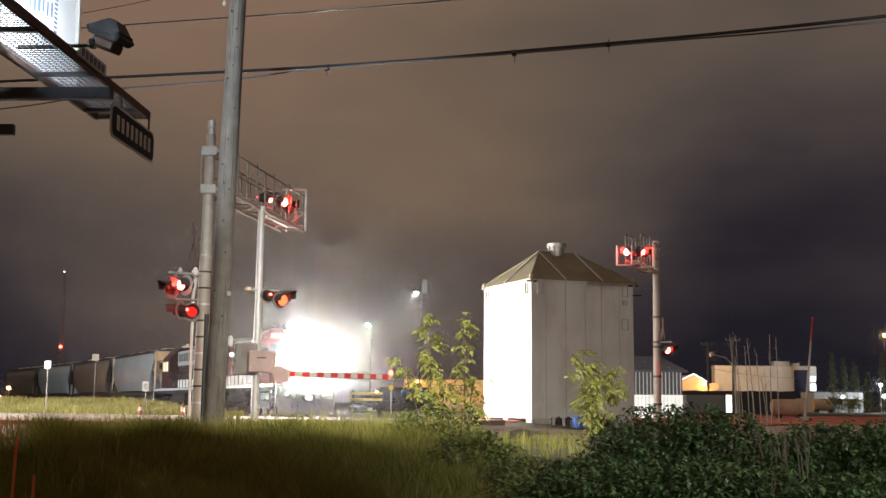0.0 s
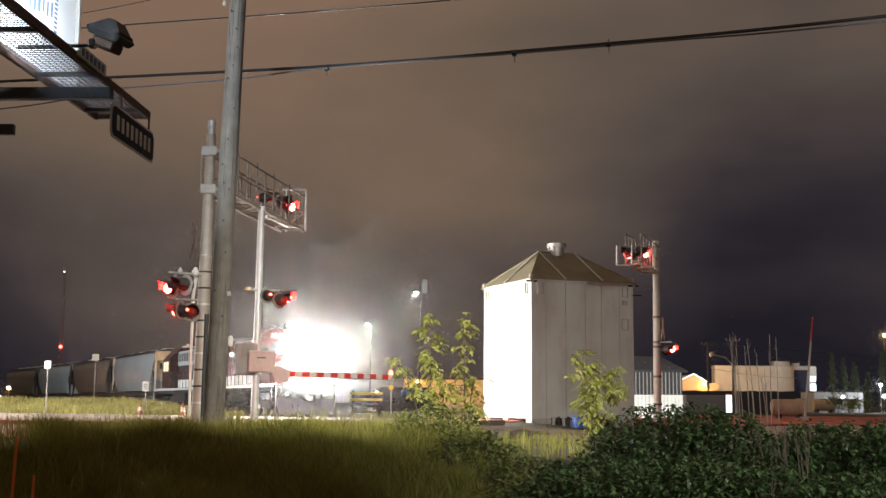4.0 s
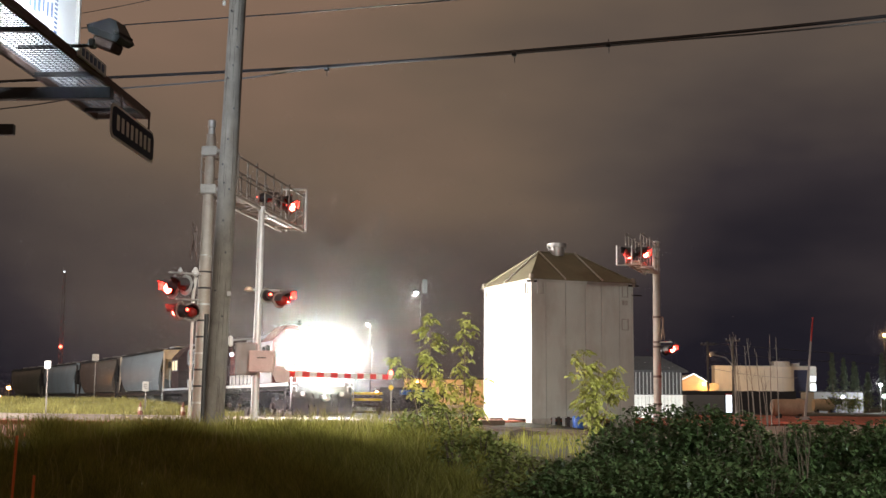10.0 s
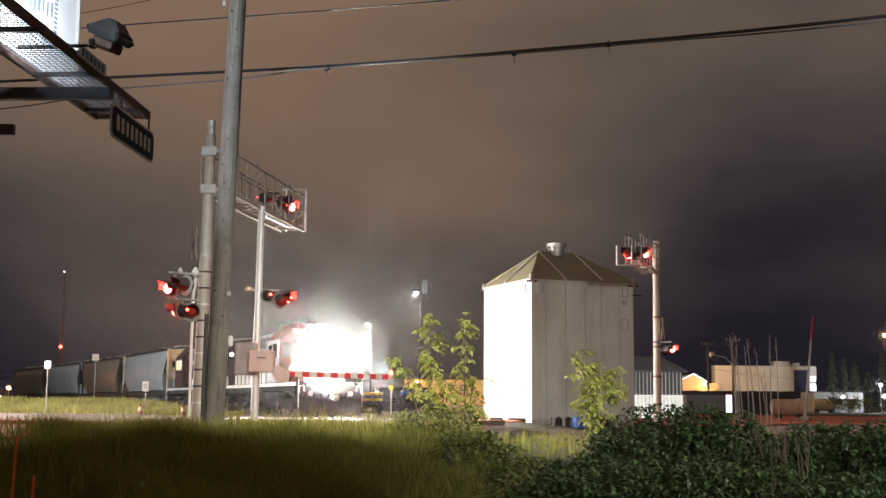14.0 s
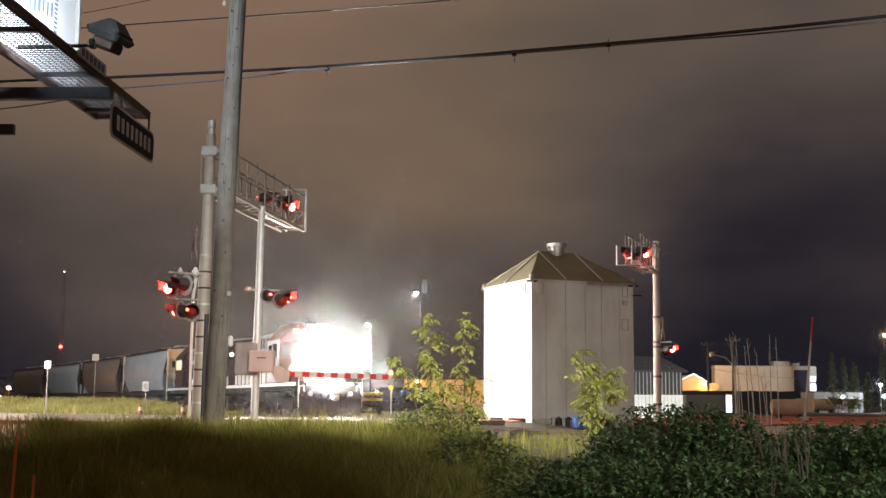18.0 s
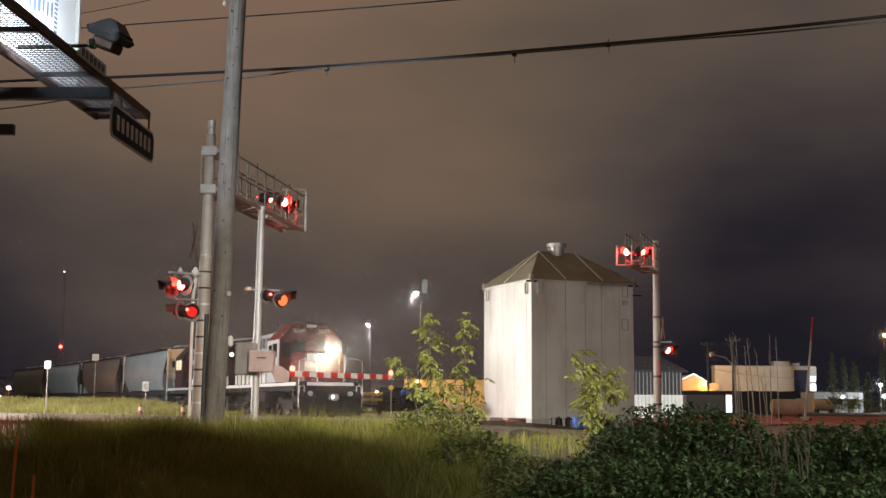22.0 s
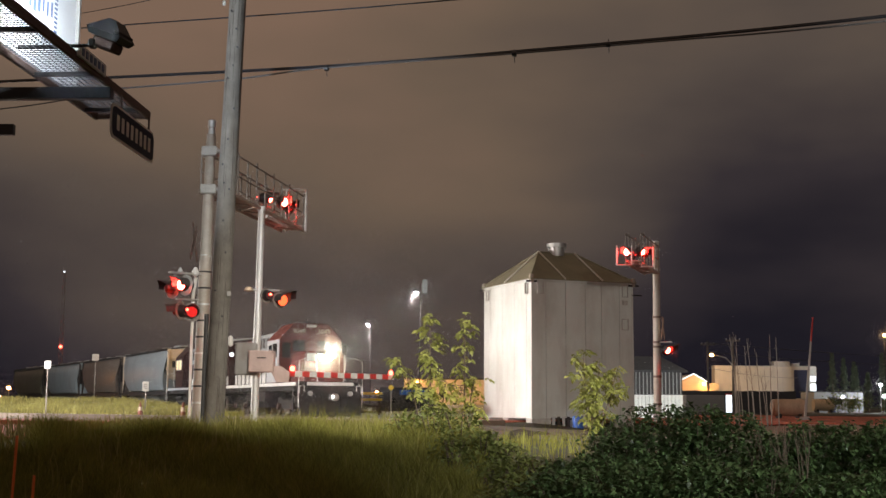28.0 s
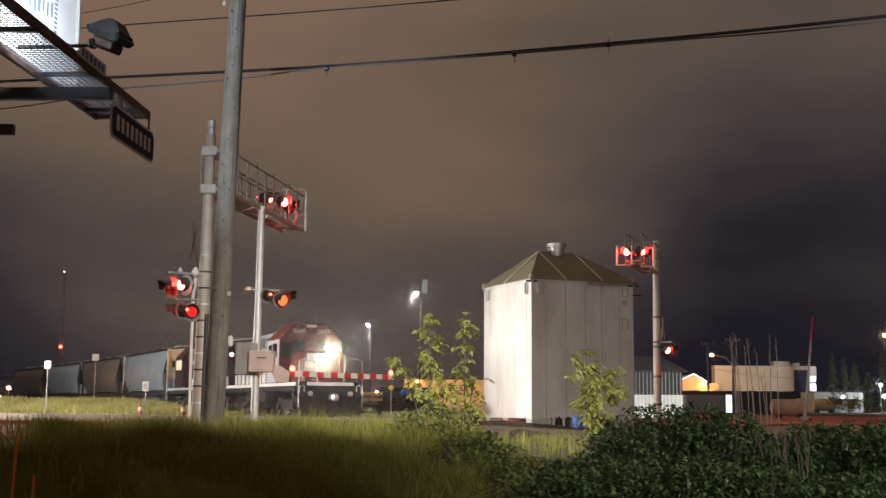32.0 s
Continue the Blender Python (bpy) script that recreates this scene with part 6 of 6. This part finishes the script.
def build_plants():
    rng = np.random.default_rng(11)
    n = 480000
    y = 11.5 + 24.5 * rng.random(n) ** 0.9
    x = rng.uniform(-0.40, 0.12, n) * y
    keep = (0.5 * x + 0.866 * y < 29.2) & ((x > -0.27 * y) | (y < 29)) & ((x < 0.03 * y) | (y < 31.5))
    clump = 0.35 * np.sin(x * 2.3 + 1.7 * np.sin(y * 0.9)) * np.sin(y * 1.9 + x) + 0.3 * np.sin(x * 5.1 + y * 3.3)
    keep &= rng.random(n) < 0.75 + 0.5 * clump
    keep &= (x < 0.032 * y + 0.1 * np.sin(y * 2.0)) | (rng.random(n) < 0.015)
    keep &= (x > -0.328 * y) | (y < 19.5)
    xy = np.stack([x, y], 1)[keep]
    tall = 1 + 0.45 * np.sin(xy[:, 0] * 1.9 + 2.0 * np.sin(xy[:, 1] * 0.7)) * np.sin(xy[:, 1] * 1.3 + xy[:, 0] * 0.8) + 0.25 * np.sin(xy[:, 0] * 6.3) * np.sin(xy[:, 1] * 5.2)
    tagged(new("grass", grass_mesh("grass", xy, 0.40 * tall * np.where(xy[:, 0] > 0.03 * xy[:, 1], 0.85, 1.0) * np.clip(1.0 - (xy[:, 1] - 23.0) * 0.05, 0.68, 1.0), M_GRASS, rng, width=0.0068)), "tall uncut yellow-green summer grass on the bank", "grass", kind="stuff")
    n = 4600
    y = np.where(rng.random(n) < 0.5, 13 + 17 * rng.random(n), 25.5 + 6.0 * rng.random(n))
    x = rng.uniform(-0.38, 0.03, n) * y
    keep = (0.5 * x + 0.866 * y < 29.2) & ((x > -0.27 * y) | (y < 29))
    pts = np.stack([x, y], 1)[keep]
    tagged(new("seed_grass", grass_mesh("seed_grass", pts, 0.62, M_STRAW, rng, lean=0.2, width=0.007)), "pale dry seed stalks standing over the grass", "grass", kind="stuff")
    # taller tufts along the crest of the bank
    rt = np.random.default_rng(53)
    n = 42
    y = 22.0 + 8.0 * rt.random(n)
    x = rt.uniform(-0.20, 0.02, n) * y
    keep = 0.5 * x + 0.866 * y < 28.6
    roots, size = np.stack([x, y], 1)[keep], rt.uniform(0.42, 0.82, int(keep.sum()))
    pts = np.repeat(roots, 34, 0) + rt.normal(0, 0.15, (len(roots) * 34, 2))
    tagged(new("grass_tuft", grass_mesh("grass_tuft", pts, np.repeat(size, 34), M_GRASS, rt, lean=0.25, width=0.0085)), "taller ragged grass tufts along the crest of the bank", "grass", kind="stuff")
    n = 60000
    s = rng.uniform(36, 84, n)
    d = 47.4 + 12 * rng.random(n) ** 1.5
    pts = np.outer(d, (0.5, 0.866)) + np.outer(s, (-0.866, 0.5))
    pts = pts[(pts[:, 0] < -9) & (pts[:, 0] < np.array([track_xy(b) for b in pts[:, 1]]) - 3.0)]
    tagged(new("grass", grass_mesh("grass", pts, 0.40 + 0.18 * np.sin(pts[:, 0] * 0.9) * np.sin(pts[:, 1] * 0.7), M_DRYGRASS, rng, width=0.018)), "dry tall grass on the low bank behind the road", "grass", kind="stuff")
    # shrubs before the track
    k = 0
    spots = [(1.75, 16.6, 0.7, 0.62), (2.5, 17.0, 0.85, 0.95), (3.0, 17.2, 0.95, 1.18), (3.5, 17.0, 0.9, 1.22), (4.0, 17.0, 0.9, 1.14), (4.7, 17.0, 0.75, 0.88), (5.2, 17.1, 0.8, 1.02), (5.8, 16.9, 0.8, 1.05),
             (6.35, 17.1, 0.85, 1.05), (7.0, 17.0, 0.9, 1.05), (1.5, 15.3, 0.8, 0.72), (2.3, 15.2, 0.85, 0.85), (3.1, 15.0, 0.85, 0.9), (3.9, 14.9, 0.85, 0.85), (4.7, 14.9, 0.8, 0.75), (5.5, 15.0, 0.85, 0.8), (6.2, 15.0, 0.85, 0.8)]
    weeds = [(0.62, 15.6, 0.5, 0.42), (1.0, 15.0, 0.55, 0.40), (1.05, 16.6, 0.55, 0.46), (0.75, 17.6, 0.5, 0.42), (1.45, 18.2, 0.6, 0.36), (0.95, 19.8, 0.6, 0.34), (0.7, 14.2, 0.5, 0.42), (1.25, 13.9, 0.55, 0.45), (-0.15, 20.8, 0.48, 0.85), (0.3, 20.4, 0.5, 0.8), (-0.62, 21.5, 0.4, 0.6), (0.15, 18.6, 0.42, 0.62), (0.65, 19.4, 0.42, 0.55)]
    for x, y, r, h in spots + weeds:
        leafy = (x, y, r, h) in weeds
        z0 = ground_height(x, y)
        t = thing("shrub", pose(x, y, z0), "leafy yellow-green weeds on the bank" if leafy else "dense dark green broadleaf shrub on the bank", "shrub", group="weeds on the bank" if leafy else "shrubs on the bank")
        m = 480 if leafy else 3600
        a, u, q = rng.uniform(0, 2 * np.pi, m), rng.random(m), rng.random(m) ** 0.35
        prof = np.sqrt(np.clip(1 - (u * 0.98) ** 2.2, 0, 1)) * 0.9 + 0.1
        lump = 1 + 0.28 * np.sin(3 * a + x * 3) * np.cos(4 * u + y) + 0.15 * np.sin(7 * a + 5 * u)
        pts = np.stack([np.cos(a) * r * prof * q * lump, np.sin(a) * r * prof * q * lump, u * h * (0.85 + 0.3 * np.abs(np.sin(2.5 * a + x)))], 1)
        ob = new("foliage", leaves_mesh("foliage", pts, 0.06 if leafy else 0.05, M_LEAFMID if leafy else M_LEAF, rng))
        ob.parent = t
        for i in range(6):
            an = rng.uniform(0, 6.28)
            part("stem", Geo().tube([(0, 0, -0.1), (math.cos(an) * r * 0.25, math.sin(an) * r * 0.25, h * 0.5), (math.cos(an) * r * 0.5, math.sin(an) * r * 0.5, h * 0.95)], [0.02, 0.013, 0.006], 5), M_BARK, t)

    def sapling(x, y, stems, lab, leaf, count, spread):
        z0 = ground_height(x, y)
        t = thing("sapling", pose(x, y, z0), lab, "sapling", group="saplings")
        pts = []
        for dx, h, lo in stems:
            top = Vector((dx, rng.uniform(-0.1, 0.1), h))
            mid = Vector((dx * 0.6 + rng.uniform(-0.06, 0.06), 0, h * 0.5))
            part("stem", Geo().tube([(dx * 0.25, 0, -0.05), mid, top], [0.028, 0.018, 0.006], 6), M_BARK, t)
            nb = int(9 * (h - lo) / 1.2) + 4
            for i in range(nb):
                f = lo / h + (1 - lo / h) * (i + rng.random()) / nb
                p = Vector((dx * 0.25, 0, 0)).lerp(mid, f * 2) if f < 0.5 else mid.lerp(top, f * 2 - 1)
                an = rng.uniform(0, 6.28)
                ln = spread * (1.15 - 0.6 * f) * rng.uniform(0.5, 1.2)
                e = p + Vector((math.cos(an) * ln, math.sin(an) * ln, ln * rng.uniform(0.0, 0.6)))
                part("twig", Geo().tube([p, p.lerp(e, 0.5) + Vector((0, 0, 0.04)), e], [0.008, 0.006, 0.003], 4), M_BARK, t)
                for j in range(count):
                    q = p.lerp(e, rng.uniform(0.35, 1.05))
                    pts.append((q.x + rng.normal(0, 0.05), q.y + rng.normal(0, 0.05), q.z + rng.normal(0, 0.05)))
        ob = new("leaves", compound_leaves("leaves", pts, leaf, M_LEAFPALE, rng))
        ob.parent = t

    sapling(-0.25, 29.0, [(-0.05, 2.95, 1.9), (-0.15, 2.1, 0.5), (-0.75, 1.85, 1.0), (0.35, 1.5, 0.3)], "young tree with loose pale green leaves", 0.095, 4, 0.36)
    sapling(0.55, 30.0, [(0.0, 2.95, 2.0), (-0.05, 1.9, 0.7), (0.25, 1.5, 0.4)], "slender young tree with pale leaves at its top", 0.095, 3, 0.40)
    sapling(3.62, 30.0, [(-0.15, 2.1, 0.2), (0.25, 1.9, 0.5), (0.7, 1.75, 1.0), (0.1, 1.2, 0.1)], "bushy young tree with yellow-green leaves before the bin", 0.095, 6, 0.50)
    # tiny flakes added before the locomotive to imitate its headlight's lens glare
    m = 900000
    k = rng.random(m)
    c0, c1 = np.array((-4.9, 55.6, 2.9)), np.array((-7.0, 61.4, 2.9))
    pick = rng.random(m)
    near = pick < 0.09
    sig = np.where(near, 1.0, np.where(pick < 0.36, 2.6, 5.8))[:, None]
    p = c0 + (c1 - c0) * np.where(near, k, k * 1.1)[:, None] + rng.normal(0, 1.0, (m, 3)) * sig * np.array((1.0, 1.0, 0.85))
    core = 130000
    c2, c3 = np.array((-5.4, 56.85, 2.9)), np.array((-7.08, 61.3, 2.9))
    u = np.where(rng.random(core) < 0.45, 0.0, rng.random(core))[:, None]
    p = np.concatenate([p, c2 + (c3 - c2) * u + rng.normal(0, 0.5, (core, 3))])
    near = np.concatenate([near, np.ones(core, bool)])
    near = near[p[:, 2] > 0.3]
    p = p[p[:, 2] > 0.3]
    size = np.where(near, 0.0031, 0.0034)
    # the same glare flakes round the other lamps, coarser far away
    lit = [(tuple(c), 1500, 0.24, 0.0022) for c in HEAD_SPOTS]
    lit += [((-6.75, 109.6, 7.75), 24000, 0.75, 0.004), ((-2.10, 94.6, 9.35), 32000, 0.8, 0.004), ((23.1, 104.6, 5.1), 3500, 0.55, 0.005), ((57.3, 159.8, 3.6), 9000, 1.1, 0.008), ((54.4, 149.9, 9.5), 7000, 0.7, 0.008),
            ((-41.7, 117.8, 2.0), 5000, 0.8, 0.006), ((35.9, 167.5, 3.7), 2500, 0.9, 0.008), ((-5.8, 109.8, 1.7), 2500, 0.5, 0.005), ((49.0, 149.8, 1.9), 1500, 0.6, 0.008)]
    for c, num, sg, tri in lit:
        e = np.array(c) + rng.normal(0, 1, (num, 3)) * sg * rng.uniform(0.35, 1.6, (num, 1))
        e = e[e[:, 2] > 0.2]
        p = np.concatenate([p, e])
        size = np.concatenate([size, np.full(len(e), tri)])
    q = rng.normal(0, 1, (len(p), 3, 3)) * size[:, None, None]
    v = (p[:, None, :] + q).reshape(-1, 3)
    f = np.arange(len(p) * 3).reshape(-1, 3)
    tagged(new("mist", numpy_mesh("mist", v, f, M_GLARE_FLAKE)), "thin pale flakes standing in for glare round headlight and lamps", "mist", kind="stuff")
    # dark rubble on the bare bank before the bin
    for i in range(34):
        x, y = rng.uniform(1.3, 5.4), rng.uniform(27.0, 46.0)
        r = rng.uniform(0.08, 0.26)
        g = Geo()
        bm = bmesh.new()
        bmesh.ops.create_icosphere(bm, subdivisions=1, radius=1.0)
        for vv in bm.verts:
            vv.co = Vector((vv.co.x * 1.3, vv.co.y, vv.co.z * 0.7)) * r * (0.8 + 0.4 * rng.random())
        bm.verts.index_update()
        g.add([tuple(vv.co) for vv in bm.verts], [tuple(w.index for w in ff.verts) for ff in bm.faces])
        bm.free()
        solid("rubble_stone", g, M_TIE, "dark rough lump of rubble on the bare bank", "stone", group="rubble", m=pose(x, y, ground_height(x, y) + r * 0.3))
    # low white store and van in the far yard
    t = thing("store_building", pose(51.8, 160, 0), "low pale store building lit by the yard flood lamps", "building")
    part("wall", Geo().box((0, 3, 1.3), (6.4, 6, 2.6)), M_SIDINGGREY, t)
    part("roof", Geo().box((0, 3, 2.68), (6.7, 6.3, 0.16)), M_ROOFDARK, t)
    for i in range(3):
        w = part("window", Geo().box((-2.0 + 2.0 * i, -0.03, 1.4), (1.0, 0.06, 0.9)), M_GALV, t)
        part("pane", Geo().box((-2.0 + 2.0 * i, -0.07, 1.4), (0.86, 0.02, 0.76)), M_GLASS, w)
    part("door", Geo().box((-0.9, -0.03, 1.0), (0.8, 0.06, 1.9)), M_BLUEPANEL, t)
    # bare stems
    for i in range(13):
        x = 9.95 + i * 0.125 + rng.uniform(-0.05, 0.05)
        t = thing("dead_weed", pose(x, 42 + rng.uniform(-1, 1), -0.05), "tall thin leafless dead weed by the road", "dead weed", group="dead weeds")
        h = rng.uniform(1.9, 3.35)
        l = rng.uniform(-0.25, 0.1)
        part("stalk", Geo().tube([(0, 0, 0), (l * 0.4, 0, h * 0.5), (l, 0, h)], [0.020, 0.015, 0.007], 5), M_STALK, t)
        for k in range(4):
            z = h * rng.uniform(0.5, 0.95)
            part("twig", Geo().tube([(l * z / h, 0, z), (l * z / h + rng.uniform(-0.15, 0.15), 0, z + 0.3)], 0.005, 4), M_STALK, t)
    for i in range(16):
        x, y = 3.95 + rng.uniform(0, 0.85), 16.2 + rng.uniform(-0.6, 0.6)
        t = thing("bare_twig", pose(x, y, ground_height(x, y) - 0.05), "thin brown leafless twig standing among the shrubs", "twig", group="bare twigs")
        h, l = rng.uniform(0.9, 1.35), rng.uniform(-0.2, 0.2)
        part("stalk", Geo().tube([(0, 0, 0), (l * 0.4, 0, h * 0.5), (l, 0, h)], [0.011, 0.008, 0.004], 5), M_BARK, t)
        for q in range(3):
            z = h * rng.uniform(0.4, 0.9)
            part("side_twig", Geo().tube([(l * z / h, 0, z), (l * z / h + rng.uniform(-0.12, 0.12), 0, z + 0.2)], 0.004, 4), M_BARK, t)
    for x, y, h in ((42.6, 132, 2.3), (47.6, 140, 2.4), (45.2, 136, 1.6), (50.4, 138, 1.5), (53.0, 139, 1.8), (55.4, 140, 2.2), (57.2, 142, 2.0)):
        t = thing("shrub", pose(x, y, 0), "small yard shrub lit by the flood lamps", "shrub", group="yard shrubs")
        part("stem", Geo().tube([(0, 0, 0), (0.05, 0, h * 0.5)], [0.05, 0.02], 5), M_BARK, t)
        q = rng.normal(0, 1, (420, 3)) * np.array((0.5, 0.5, 0.38)) * h * 0.55 + np.array((0, 0, h * 0.55))
        ob = new("foliage", leaves_mesh("foliage", q[q[:, 2] > 0.05], 0.16, M_LEAFMID, rng))
        ob.parent = t
    # far conifers
    for x, y, h in ((1.12 * a, 1.12 * b, 1.12 * c) for a, b, c in ((46.6, 146, 7.0), (48.3, 147, 6.4), (50.0, 148, 5.6), (54.0, 150, 7.2), (56.6, 152, 5.8), (52.2, 150, 4.8), (51.2, 152, 6.2), (55.3, 153, 6.4))):
        t = thing("conifer", pose(x, y, 0), "dark narrow conifer beyond the yard", "tree", group="far conifers")
        part("trunk", Geo().tube([(0, 0, 0), (0, 0, h)], [0.14, 0.02], 6), M_BARK, t)
        m = 2200
        f = rng.random(m) ** 0.8
        a = rng.uniform(0, 6.28, m)
        r = (1 - f) * 1.35 * rng.random(m) ** 0.5 * (0.75 + 0.35 * np.sin(f * 40)) + 0.05
        pts = np.stack([np.cos(a) * r, np.sin(a) * r, 0.4 + f * (h - 0.4)], 1)
        ob = new("needles", leaves_mesh("needles", pts, 0.15, M_FIR, rng, 1.8, 0.2))
        ob.parent = t


build_plants()


# ---- all that moves ----
def motions():
    # the train creeps forward until 13 s and then stands
    crawl = [(0.0, 4.75), (3.5, 4.70), (4.5, 4.55), (5.5, 4.30), (6.5, 3.90), (7.5, 3.35), (8.5, 2.75), (9.5, 1.95), (10.5, 1.05), (11.5, 0.40), (12.5, 0.08), (13.3, 0.0), (32.0, 0.0)]
    walk(LOCO, [(t, car_pose(-3.6 + s, 18.0)) for t, s in crawl])
    back = Matrix.Translation((0, -18.0, 0)) @ Matrix.Rotation(math.pi, 4, "Z")
    walk(LOCO2, [(t, car_pose(14.35 + s, 18.0) @ back) for t, s in crawl])
    for k, (h, wheels) in enumerate(HOPPERS):
        walk(h, [(t, car_pose(32.2 + k * 19.4 + s, 18.7)) for t, s in crawl])
    sets = [(LOCO_WHEELS, 0.51, 1), (LOCO2_WHEELS, 0.51, -1)] + [(w, 0.44, 1) for _, w in HOPPERS]
    fine = sorted(set([0.0, 32.0] + [3.5 + 0.5 * i for i in range(20)]))
    for wheels, r, way in sets:
        for w in wheels:
            at = w.matrix_basis.translation.copy()
            walk(w, [(t, Matrix.Translation(at) @ Matrix.Rotation(way * float(np.interp(t, [a for a, _ in crawl], [b for _, b in crawl])) / r, 4, "X")) for t in fine])
    # the flashers change over about twice a second: each lens turns its lit side out or in
    swaps = [(0.0, 1)]
    for n in range(32):
        first = 1 if n < 4 or n > 20 else 0
        swaps += [(n + 0.0, first), (n + 0.5, 1 - first)]
    swaps += [(32.0, 1)]
    rows, last = [], None
    for t, on in swaps:
        if last is not None and on != last:
            for dt, f in ((-0.1, 0.0), (-0.066, 0.33), (-0.033, 0.66)):
                rows.append((t + dt, last + (on - last) * f))
        rows.append((t, on))
        last = on
    rows = sorted({round(t, 3): v for t, v in rows}.items())
    for group, flip in ((PHASE_A, 0), (PHASE_B, 1)):
        for ob in group:
            at = ob.matrix_basis.translation.copy()
            walk(ob, [(t, Matrix.Translation(at) @ Matrix.Rotation(math.pi * (1 - v if not flip else v), 4, "Z")) for t, v in rows])
    # the second locomotive's beacon and a street lamp turn their lit side out for a while
    for ob, spells in ((BEACONS[0], ((1.3, 1.4), (2.98, 3.06), (12.3, 12.4), (16.95, 17.1), (27.45, 27.6), (30.36, 30.46), (30.97, 31.05))), (LATE_LAMP[0], ((26.6, 31.9),))):
        at = ob.matrix_basis.translation.copy()
        turns = [(0.0, 0.0)]
        for t0, t1 in spells:
            turns += [(t0 - 0.2, 0), (t0 - 0.133, 60), (t0 - 0.066, 120), (t0, 180), (t1, 180), (t1 + 0.034, 120), (t1 + 0.067, 60), (t1 + 0.1, 0)]
        turns = [q for q in turns if q[0] <= 31.9] + [(32.0, 0.0 if ob is BEACONS[0] else 180.0)]
        walk(ob, [(t, Matrix.Translation(at) @ Matrix.Rotation(radians(a), 4, "Z")) for t, a in turns])
    # the headlights are dimmed at 20 s
    for ob in HEADLAMPS:
        at = ob.matrix_basis.translation.copy()
        walk(ob, [(t, Matrix.Translation(at) @ Matrix.Rotation(radians(a), 4, "Z")) for t, a in ((0.0, 0), (19.7, 0), (19.85, 60), (20.0, 120), (20.15, 180), (32.0, 180))])


motions()
